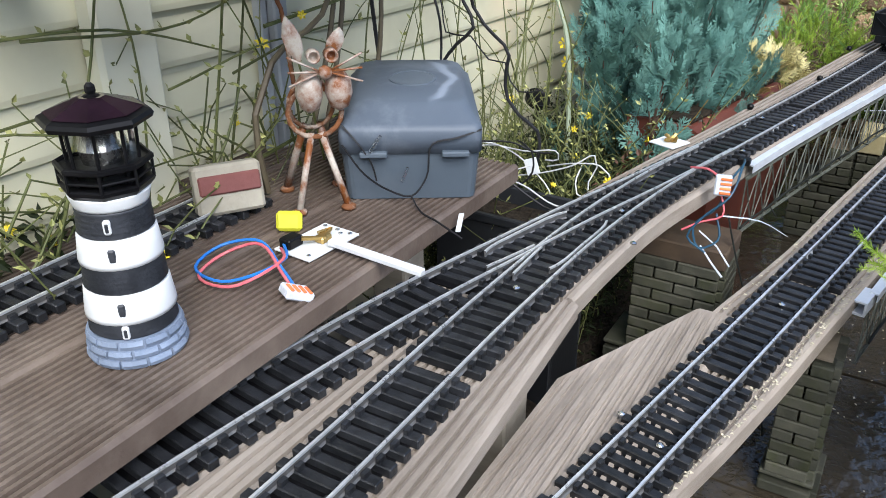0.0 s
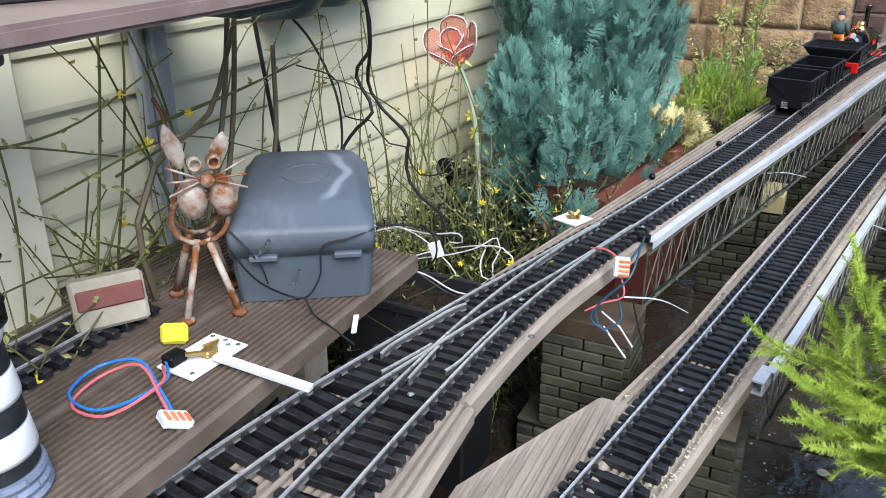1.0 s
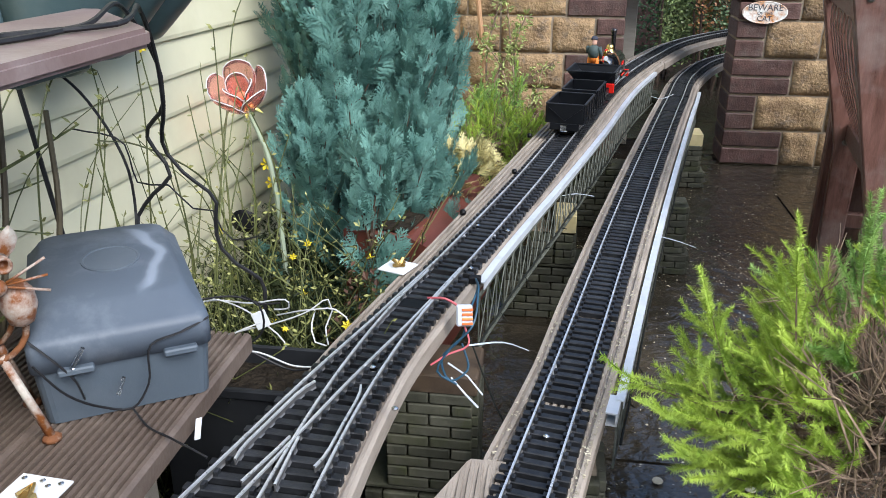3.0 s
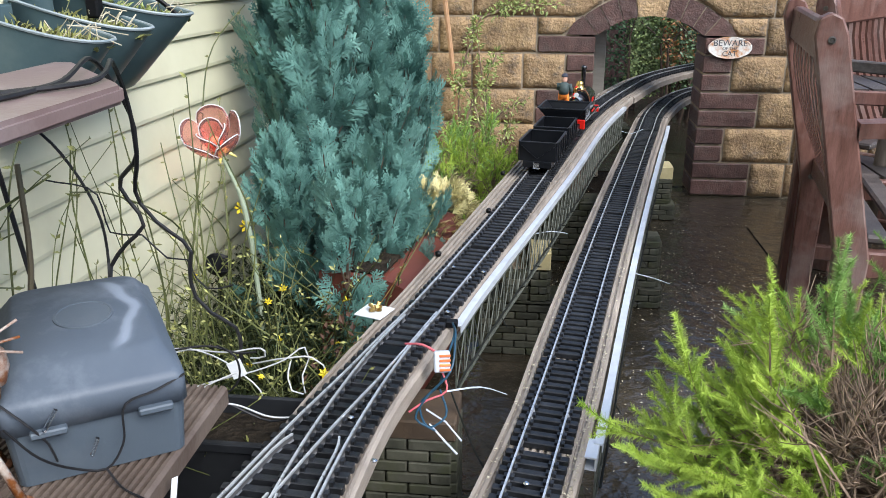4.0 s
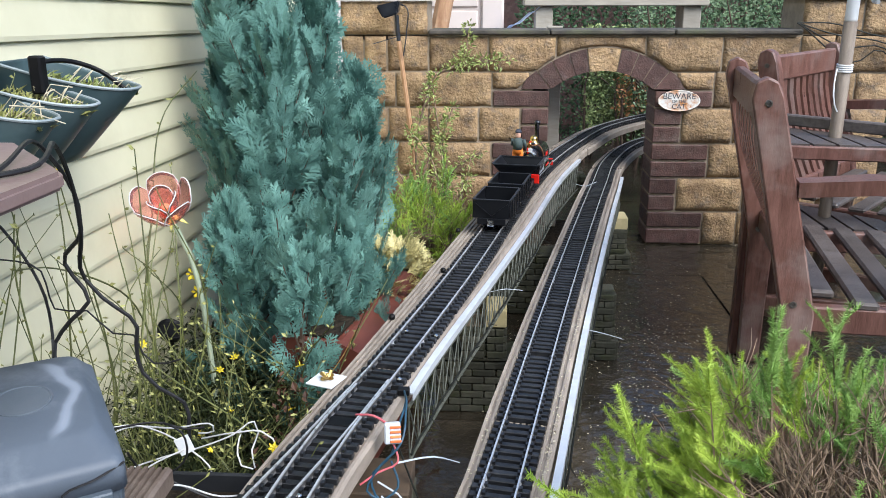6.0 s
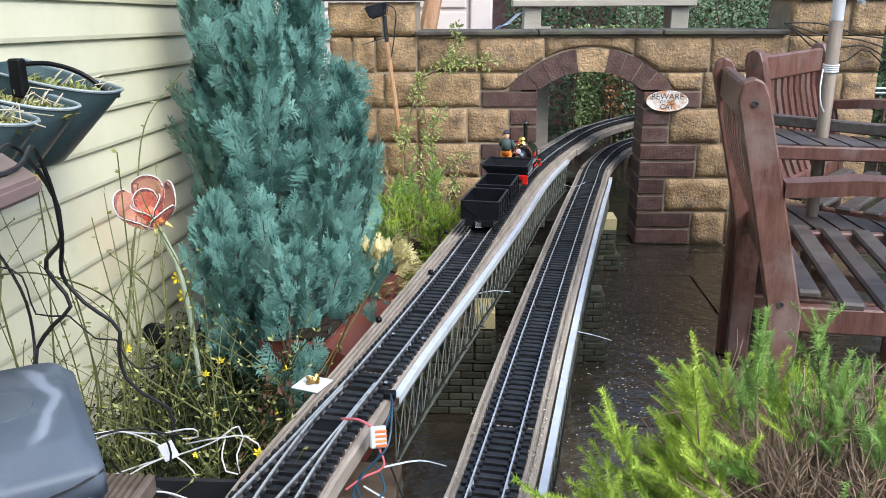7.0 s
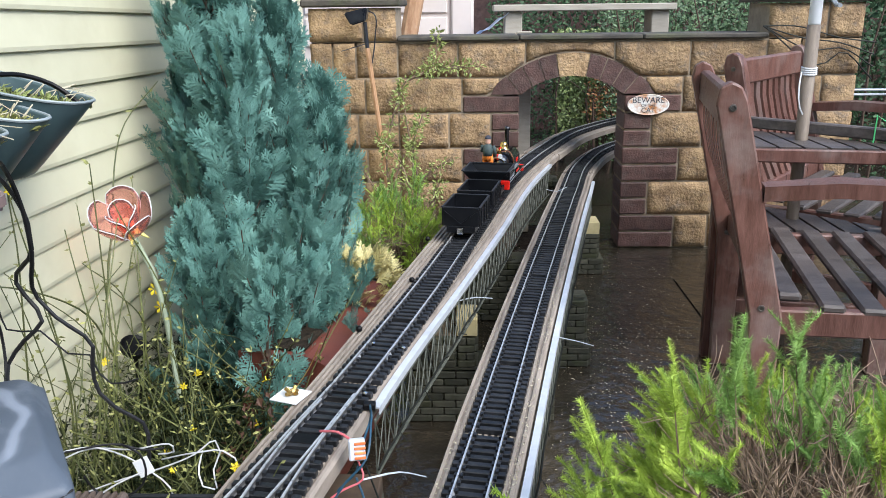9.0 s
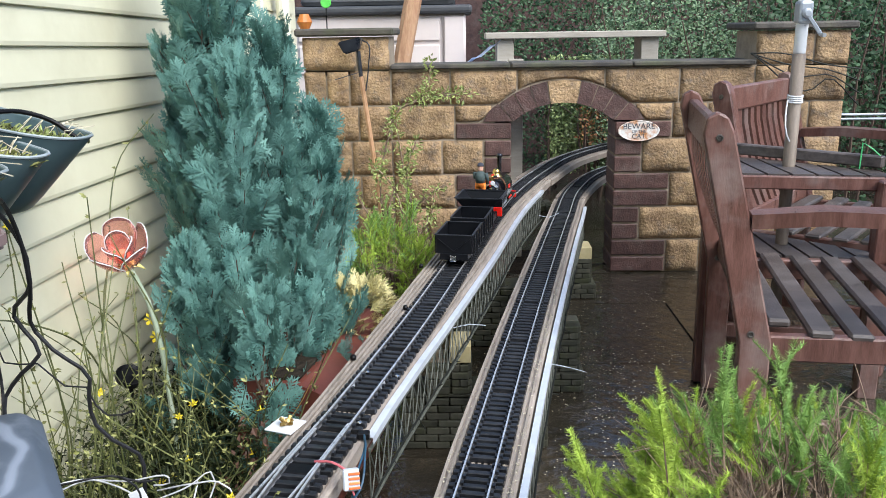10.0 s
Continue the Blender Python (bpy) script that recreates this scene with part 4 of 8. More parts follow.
def big_heather(label, c, rx, ry, rz, root, seed):
    """A mound of foxtail stems, limy at the side towards the track and bare and twiggy in front."""
    sh = thing("heather_bush", label, "shrub")
    rng = random.Random(seed)
    c, root = Vector(c), Vector(root)
    groups = {0: [], 1: []}
    bm = bmesh.new()
    for k in range(330):
        a, u = rng.uniform(0, 2 * math.pi), rng.uniform(-0.45, 1)
        w = math.sqrt(max(0.04, 1 - u * u))
        out = Vector((math.cos(a) * w, math.sin(a) * w, u))
        lump = 0.86 + 0.42 * noise.noise(out * 2.6 + c * 3)
        tip = c + Vector((out.x * rx, out.y * ry, out.z * rz)) * lump * rng.uniform(0.82, 1.06)
        foot = Vector((root.x + out.x * 0.12 * rx, root.y + out.y * 0.12 * ry, 0.0))
        hub = Vector((root.x + out.x * 0.15 * rx, root.y + out.y * 0.15 * ry, root.z))
        start = hub + (tip - hub) * 0.35 + jitter(rng, 0.015)
        side = (c.x - tip.x) / rx
        front = (c.y - tip.y) / ry
        bare = front > -0.30 and side < 0.5 and tip.z < c.z + 0.80 * rz
        tube(bm, [foot, hub, start], [0.006, 0.004, 0.0028], 4)
        if bare and rng.random() < 0.70 or rng.random() < 0.06:
            dry_twig(rng, bm, start, tip + jitter(rng, 0.03))
            continue
        tone = 0.85 * (side - 0.38) + 0.9 * noise.noise(tip * 7.0) + 0.10
        bough(rng, groups, start, tip, tone, bm, rng.choice((5, 6, 7)), rng.uniform(0.8, 1.1))
    for k in range(520):
        p = c + Vector((rng.uniform(-0.5, 0.9) * rx, rng.uniform(-0.9, 0.5) * ry, rng.uniform(-0.6, 0.35) * rz))
        q = p + Vector((rng.uniform(-0.06, 0.06), rng.uniform(-0.05, 0.05), rng.uniform(0.02, 0.10)))
        dry_twig(rng, bm, p, q)
    for x, y, z, tone, n in ((-0.325, 1.30, 0.685, -0.8, 9), (-0.262, 1.30, 0.712, -0.8, 6), (-0.395, 1.30, 0.650, 0.8, 7), (-0.170, 1.24, 0.630, 0.9, 12), (-0.160, 1.22, 0.57, 0.9, 10), (-0.29, 1.33, 0.64, -0.6, 9), (-0.22, 1.30, 0.64, -0.6, 9), (-0.49, 1.28, 0.585, 0.8, 8), (-0.51, 1.30, 0.52, 0.8, 8)):
        tip = Vector((x, y, z))
        bough(rng, groups, tip - Vector((x - c.x, y - c.y, 0)) * 0.3 - Vector((0, 0, 0.22)), tip, tone, bm, n, 0.95)
    part("twig_mass", bm, TWIG, sh, "dry brown inner twigs")
    leaf_mesh("young_growth", *scatter(SPRIGS, groups[0]), HEATHER, sh, "bright lime young growth")
    leaf_mesh("foliage", *scatter(SPRIGS, groups[1]), HEATHERG, sh, "soft green needle sprigs")


def mound_heather(label, c, rx, ry, rz, count, lime, twigs, seed):
    """A loose rounded mound of foxtail stems."""
    sh = thing("heather_bush", label, "shrub")
    rng = random.Random(seed)
    c = Vector(c)
    groups = {0: [], 1: []}
    bm = bmesh.new()
    for k in range(count):
        a, u = rng.uniform(0, 2 * math.pi), rng.uniform(-0.1, 1)
        w = math.sqrt(max(0.04, 1 - u * u))
        out = Vector((math.cos(a) * w, math.sin(a) * w, u))
        tip = c + Vector((out.x * rx, out.y * ry, out.z * rz)) * (0.9 + 0.35 * noise.noise(out * 2.6 + c * 3)) * rng.uniform(0.75, 1.05)
        foot = Vector((c.x + out.x * 0.3 * rx, c.y + out.y * 0.3 * ry, 0.03))
        start = foot + (tip - foot) * 0.4 + jitter(rng, 0.02)
        tube(bm, [foot, start], [0.004, 0.003], 4)
        bough(rng, groups, start, tip, noise.noise(tip * 7.0) + lime, bm, 11, 0.6, 1.5)
    for k in range(twigs):
        p = c + Vector((rng.uniform(-0.8, 0.8) * rx, rng.uniform(-0.8, 0.8) * ry, rng.uniform(0.0, 0.4) * rz))
        dry_twig(rng, bm, p, p + Vector((rng.uniform(-0.06, 0.06), rng.uniform(-0.05, 0.05), rng.uniform(0.02, 0.10))))
    part("twig_mass", bm, TWIG, sh, "dry brown inner twigs")
    leaf_mesh("young_growth", *scatter(SPRIGS, groups[0]), HEATHER, sh, "bright lime young growth")
    leaf_mesh("foliage", *scatter(SPRIGS, groups[1]), HEATHERG, sh, "soft green needle sprigs")


big_heather("bushy lime-green heather with dry brown twigs beside the lower line", (-0.17, 1.34, 0.41), 0.37, 0.28, 0.20, (-0.15, 1.36, 0.34), 31)
mound_heather("loose yellow-green heather in front of the stone wall", (-0.88, 3.22, 0.17), 0.23, 0.26, 0.36, 230, 0.05, 60, 33)
mound_heather("small green heather near the foot of the wall", (-0.72, 3.55, 0.08), 0.15, 0.2, 0.2, 40, -0.1, 40, 35)

# climbing plant on the wall
CLIMB = M("light_climber_leaf", (0.14, 0.18, 0.05), (0.36, 0.40, 0.14), 15, 0.5, bump=0, vary=0.3, island=True)
climber = thing("climbing_shrub", "thin climbing shrub with pale green leaves on the wall", "shrub")
stems = [[(-0.93, 3.9, 0.05), (-1.0, 3.9, 0.45), (-0.96, 3.93, 0.64), (-0.91, 3.94, 0.76), (-0.80, 3.94, 0.80), (-0.60, 3.94, 0.82)],
         [(-0.93, 3.9, 0.05), (-0.88, 3.9, 0.3), (-0.9, 3.93, 0.5), (-0.93, 3.94, 0.72)], [(-0.91, 3.94, 0.76), (-0.8, 3.94, 0.82), (-0.77, 3.94, 0.95)],
         [(-0.88, 3.9, 0.2), (-0.83, 3.86, 0.36), (-0.72, 3.86, 0.44)], [(-0.93, 3.9, 0.1), (-1.05, 3.88, 0.3), (-1.12, 3.88, 0.42)],
         [(-0.9, 3.88, 0.1), (-0.86, 3.84, 0.32), (-0.88, 3.86, 0.5), (-0.84, 3.9, 0.62)], [(-0.95, 3.88, 0.1), (-0.97, 3.84, 0.3), (-0.92, 3.86, 0.46)], [(-0.88, 3.88, 0.15), (-0.78, 3.84, 0.3), (-0.76, 3.85, 0.42)], [(-0.9, 3.88, 0.3), (-0.95, 3.86, 0.45), (-1.02, 3.88, 0.52)]]
bm = bmesh.new()
verts, faces = [], []
for s in stems:
    sp = smooth_path(s, 0.03)
    tube(bm, sp, [0.007 - 0.005 * i / len(sp) for i in range(len(sp))], 6)
    for i, p in enumerate(sp):
        dense = 5 if noise.noise(p * 9) < 0.0 else 18
        for k in range(dense):
            a = rng.uniform(0, 6.3)
            d = Vector((math.cos(a), -abs(rng.uniform(0.2, 1)), math.sin(a) + 0.4)).normalized()
            q = basis(p + d * rng.uniform(0.004, 0.03), d, Vector((rng.uniform(-1, 1), -1, rng.uniform(0, 1))), 1)
            ln, w = rng.uniform(0.012, 0.027), rng.uniform(0.0035, 0.006)
            n0 = len(verts)
            verts += [q @ Vector(v) for v in ((0, 0, 0), (w, ln * 0.45, 0.003), (0, ln, -0.003), (-w, ln * 0.45, 0.003))]
            faces.append((n0, n0 + 1, n0 + 2, n0 + 3))
part("stem", bm, TWIG, climber)
leaf_mesh("foliage", verts, faces, CLIMB, climber)

# winter jasmine
STEMG = M("jasmine_stem", (0.045, 0.060, 0.018), (0.165, 0.175, 0.065), 20, 0.5, bump=0.2, vary=0.3, island=True, spec=0.22)
STEMB = M("brown_stem", (0.10, 0.075, 0.05), (0.18, 0.15, 0.09), 20, 0.6, bump=0.3, vary=0.2)
YELLOW = M("yellow_petal", (0.75, 0.58, 0.02), (0.85, 0.70, 0.06), 30, 0.5, bump=0, vary=0.1, island=True)
BUD = M("bud_leaf", (0.15, 0.165, 0.045), (0.38, 0.375, 0.14), 20, 0.5, bump=0, vary=0.3, island=True)
jasmine = thing("winter_jasmine", "tangled green winter jasmine stems with yellow flowers on the cladding", "climbing plant")
rng = random.Random(77)
bm = bmesh.new()
buds_v, buds_f, stem_pts = [], [], []


def add_leaf(p, d, ln, w, nrm):
    q = basis(p, d, nrm, 1)
    n0 = len(buds_v)
    buds_v.extend(q @ Vector(v) for v in ((0, 0, 0), (w, ln * 0.5, 0.001), (0, ln, 0), (-w, ln * 0.5, 0.001)))
    buds_f.append((n0, n0 + 1, n0 + 2, n0 + 3))


def jstem(pts, r, buds=0.5, store=True):
    sp = smooth_path(pts, 0.035)
    tube(bm, sp, [1.12 * r * (1 - 0.55 * i / len(sp)) for i in range(len(sp))], 5)
    for p in sp:
        if rng.random() < buds:
            for _ in range(rng.choice((1, 2, 2))):
                d = Vector((rng.uniform(-1, 1), rng.uniform(-1, 0.4), rng.uniform(0, 1))).normalized()
                add_leaf(p, d, rng.uniform(0.006, 0.016), rng.uniform(0.0018, 0.0036), Vector((1, rng.uniform(-1, 1), 0.3)))
        if store:
            stem_pts.append(p)


for k in range(34):  # stems leaning across the cladding beside the ornaments
    y = rng.uniform(0.45, 2.0)
    x = SX + rng.uniform(0.04, 0.12)
    z = rng.uniform(0.1, 0.5)
    dy, dz = rng.uniform(-0.45, 0.45), rng.uniform(0.3, 0.75)
    jstem([(x, y, z), (x + 0.01, y + dy * 0.35 + rng.uniform(-0.03, 0.03), z + dz * 0.45), (x - 0.01, y + dy * 0.8, z + dz * 0.85), (x + rng.uniform(-0.01, 0.03), y + dy * 1.2, z + dz)], rng.uniform(0.0011, 0.0023), 0.5)
for k in range(8):  # near-level shoots
    y = rng.uniform(0.4, 1.2)
    z = rng.uniform(0.5, 0.75)
    x = SX + rng.uniform(0.06, 0.13)
    dy = rng.uniform(0.25, 0.5)
    jstem([(x, y, z), (x + 0.01, y + dy * 0.5, z + rng.uniform(-0.02, 0.05)), (x, y + dy, z + rng.uniform(-0.08, 0.05))], rng.uniform(0.0015, 0.0028), 0.5)
for k in range(20):  # upright shoots between the shelf and the cypress
    y, x = rng.uniform(1.45, 2.1), SX + rng.uniform(0.05, 0.2)
    jstem([(x, y, 0.2), (x + rng.uniform(-0.03, 0.05), y + rng.uniform(-0.06, 0.06), 0.42), (x + rng.uniform(-0.04, 0.06), y + rng.uniform(-0.14, 0.12), rng.uniform(0.55, 0.85))], rng.uniform(0.0012, 0.0022), 0.6)
for k in range(340):  # dense low tangle in the bed
    y, x = 1.40 + 0.75 * rng.random() ** 1.5, -1.42 + 0.42 * rng.random() ** 1.3
    z = 0.05
    h = rng.uniform(0.15, 0.46)
    jstem([(x, y, z), (x + rng.uniform(-0.06, 0.06), y + rng.uniform(-0.08, 0.08), z + h * 0.6), (x + rng.uniform(-0.14, 0.14), y + rng.uniform(-0.2, 0.12), z + h)], rng.uniform(0.0009, 0.0019), 0.5)
for k in range(60):  # tangle round the lighthouse end of the deck
    y, x = rng.uniform(0.35, 0.95), rng.uniform(-1.42, -1.30)
    z = rng.uniform(0.3, 0.5)
    jstem([(x, y, z), (x + rng.uniform(-0.03, 0.05), y + rng.uniform(-0.1, 0.1), z + rng.uniform(0.0, 0.12)), (x + rng.uniform(-0.04, 0.06), y + rng.uniform(-0.22, 0.22), z + rng.uniform(0.02, 0.2))], rng.uniform(0.001, 0.002), 0.8)
for k in range(70):  # crossing shoots and tufts against the cladding beyond the lighthouse
    y, x = (rng.uniform(0.42, 0.80) if k % 3 else rng.uniform(0.88, 1.16)), rng.uniform(-1.42, -1.36)
    z = rng.uniform(0.40, 0.56)
    dy = rng.uniform(-0.13, 0.13)
    jstem([(x, y, z), (x + rng.uniform(-0.02, 0.02), y + dy * 0.5, z + rng.uniform(0.01, 0.07)), (x + rng.uniform(-0.02, 0.03), y + dy, z + rng.uniform(0.02, 0.15))], rng.uniform(0.001, 0.0024), 0.9)
tagged(part("stem_tangle", bm, STEMG, jasmine), kind="stuff")
leaf_mesh("bud_growth", buds_v, buds_f, BUD, jasmine)
bm = bmesh.new()
for pts in ([(-1.37, 1.17, 0.46), (-1.36, 1.24, 0.66), (-1.34, 1.27, 0.9)], [(-1.37, 1.21, 0.46), (-1.36, 1.26, 0.64), (-1.35, 1.29, 0.88)], [(-1.36, 1.32, 0.48), (-1.34, 1.34, 0.62), (-1.34, 1.35, 0.76)],
            [(-1.30, 1.01, 0.49), (-1.30, 1.0, 0.6), (-1.30, 1.04, 0.66), (-1.31, 1.16, 0.70), (-1.33, 1.25, 0.80)]):
    sp = smooth_path(pts, 0.04)
    tube(bm, sp, [0.0045 - 0.001 * i / len(sp) for i in range(len(sp))], 6)
part("woody_stem", bm, STEMB, jasmine, "thicker brown woody stems")
for k in range(58):
    p = stem_pts[rng.randrange(len(stem_pts))] + Vector((0.006, -0.004, 0))
    bm = bmesh.new()
    d = Vector((rng.uniform(-0.2, 1), rng.uniform(-1, 0), rng.uniform(-0.6, 0.6))).normalized()
    m = basis(Vector((0, 0, 0)), d.orthogonal(), d, rng.uniform(0.55, 1.0))
    for i in range(6):
        a = i * math.pi / 3
        c, s = math.cos(a), math.sin(a)
        pet = [(0.001, 0, 0), (0.006, 0.0032, 0.002), (0.012, 0, 0.0), (0.006, -0.0032, 0.002)]
        bm.faces.new([bm.verts.new(m @ Vector((u * c - v * s, u * s + v * c, w))) for u, v, w in pet])
    tube(bm, [m @ Vector((0, 0, -0.012)), m @ Vector((0, 0, 0.001))], 0.0012, 5)
    ob = part("flower", bm, YELLOW, jasmine, "small yellow star flower", at=Matrix.Translation(p))

# low undergrowth in the bed, its shade put into the near-black leaf colour
UNDER = M("shade_dark_undergrowth_leaf", (0.006, 0.010, 0.004), (0.030, 0.040, 0.015), 14, 0.55, bump=0, vary=0.3, island=True, spec=0.12)
rng = random.Random(404)
verts, faces = [], []
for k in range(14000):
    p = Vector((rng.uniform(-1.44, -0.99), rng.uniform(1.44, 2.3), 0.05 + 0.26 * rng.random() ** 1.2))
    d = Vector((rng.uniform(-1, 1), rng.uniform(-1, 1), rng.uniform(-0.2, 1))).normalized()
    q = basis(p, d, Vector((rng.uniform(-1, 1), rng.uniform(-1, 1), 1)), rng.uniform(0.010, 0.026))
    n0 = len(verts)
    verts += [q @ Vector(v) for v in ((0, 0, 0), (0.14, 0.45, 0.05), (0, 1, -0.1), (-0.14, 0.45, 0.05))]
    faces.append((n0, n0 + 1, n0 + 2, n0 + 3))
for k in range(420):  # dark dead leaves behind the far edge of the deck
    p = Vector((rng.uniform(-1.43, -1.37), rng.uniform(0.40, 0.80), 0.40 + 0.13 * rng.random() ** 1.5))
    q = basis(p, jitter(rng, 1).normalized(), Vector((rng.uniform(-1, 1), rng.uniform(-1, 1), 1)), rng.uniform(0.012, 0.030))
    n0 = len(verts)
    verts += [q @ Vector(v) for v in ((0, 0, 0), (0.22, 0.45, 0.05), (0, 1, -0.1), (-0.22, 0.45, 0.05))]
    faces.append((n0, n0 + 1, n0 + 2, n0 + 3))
tagged(leaf_mesh("undergrowth", verts, faces, UNDER), "low leaves and dead growth in the bed, near-black to carry its shade", "undergrowth", kind="stuff")

BROWNLEAF = M("dead_brown_leaf", (0.04, 0.019, 0.012), (0.15, 0.07, 0.038), 20, 0.7, bump=0, vary=0.3, island=True)
verts, faces = [], []
for k in range(110):
    p = Vector((rng.uniform(-1.07, -0.98), rng.uniform(1.46, 1.9), rng.uniform(0.26, 0.37)))
    q = basis(p, jitter(rng, 1), Vector((rng.uniform(-0.6, 0.6), rng.uniform(-0.6, 0.6), 1)), rng.uniform(0.010, 0.022))
    n0 = len(verts)
    verts += [q @ Vector(v) for v in ((0, 0, 0), (0.3, 0.4, 0.08), (0.05, 1, -0.12), (-0.3, 0.45, 0.1))]
    faces.append((n0, n0 + 1, n0 + 2, n0 + 3))
tagged(leaf_mesh("dead_leaves", verts, faces, BROWNLEAF), "dead brown leaves caught among the stems beside the track board", "leaves", kind="stuff")

# background greenery behind the wall and arch
HEDGE = M("dark_hedge_leaf", (0.018, 0.048, 0.022), (0.075, 0.135, 0.062), 9, 0.5, bump=0, vary=0.35, island=True, spec=0.22)
PALE = M("pale_variegated_leaf", (0.035, 0.080, 0.036), (0.17, 0.25, 0.12), 9, 0.5, bump=0, vary=0.35, island=True)


LIGHTLEAF = M("light_green_leaf", (0.05, 0.10, 0.03), (0.30, 0.36, 0.13), 7, 0.45, bump=0, vary=0.4, island=True)
RUSTLEAF = M("rust_orange_leaf", (0.22, 0.09, 0.03), (0.42, 0.2, 0.08), 9, 0.5, bump=0, vary=0.3, island=True)


def hedge(name, label, x0, x1, y0, y1, z0, z1, count, mat, size, seed):
    h = thing(name, label, "shrub")
    rng = random.Random(seed)
    verts, faces = [], []
    for k in range(count):
        p = Vector((rng.uniform(x0, x1), rng.uniform(y0, y1), z0 + (z1 - z0) * rng.random() ** 0.8))
        edge = 0.12 * noise.noise(Vector((p.x * 4, p.y * 4, seed)))
        if p.z > z1 - 0.12 + edge or p.y < y0 + 0.1 + edge:
            if rng.random() < 0.6:
                continue
        d = Vector((rng.uniform(-1, 1), rng.uniform(-1, 0.3), rng.uniform(-0.5, 1))).normalized()
        q = basis(p, d, Vector((rng.uniform(-1, 1), -1, rng.uniform(-0.3, 1))), size * rng.uniform(0.6, 1.3))
        n0 = len(verts)
        verts += [q @ Vector(v) for v in ((0, 0, 0), (0.22, 0.35, 0.05), (0.18, 0.75, 0.0), (0, 1, -0.05), (-0.18, 0.75, 0.0), (-0.22, 0.35, 0.05))]
        faces.append(tuple(range(n0, n0 + 6)))
    leaf_mesh("foliage", verts, faces, mat, h)
    bm = bmesh.new()
    for k in range(int(8 + (x1 - x0) * 5)):
        x, y = rng.uniform(x0, x1), rng.uniform(y0, y1)
        tube(bm, [(x, y, -0.02), (x + rng.uniform(-0.1, 0.1), y, (z0 + z1) / 2), (x + rng.uniform(-0.2, 0.2), y, z1 - 0.05)], [0.012, 0.007, 0.003], 5)
    part("branchwork", bm, BARK, h)
    return h


hedge("garden_hedge", "dark evergreen hedge behind the garden wall", -0.5, 3.4, 6.4, 7.2, 0.0, 1.9, 40000, HEDGE, 0.032, 51)
hedge("garden_hedge", "glossy dark shrub beyond the wall", 0.2, 1.2, 5.5, 6.1, 0.1, 1.25, 12000, PALE, 0.024, 52)
hedge("garden_shrub", "pale green leafy shrub seen through the arch", -0.06, 0.42, 5.85, 6.3, 0.12, 0.90, 12000, LIGHTLEAF, 0.024, 53)
hedge("garden_shrub", "rust-tinged shrub seen through the arch", 0.12, 0.4, 5.7, 5.95, 0.25, 0.66, 800, RUSTLEAF, 0.022, 54)
hedge("garden_hedge", "tall conifer hedge at the garden end", 1.2, 4.0, 5.4, 6.0, 0.0, 1.5, 14000, HEDGE, 0.04, 55)
# ---- garden furniture ----
def bar(bm, a, b, w, h, up=(0, 0, 1), bevel=0.004):
    """A squared bar from a to b, w across and h in the direction of up."""
    a, b = Vector(a), Vector(b)
    d = (b - a).normalized()
    s = d.cross(Vector(up))
    s = s.normalized() if s.length > 1e-5 else d.orthogonal().normalized()
    u = s.cross(d)
    m = Matrix((d, s, u)).transposed().to_4x4()
    m.translation = a
    box(bm, 0, (b - a).length, -w / 2, w / 2, -h / 2, h / 2, bevel, m=m)


BRASS_OLD = M("dull_bolt", (0.10, 0.09, 0.08), (0.2, 0.18, 0.16), 40, 0.4, metal=0.8, bump=0.1)


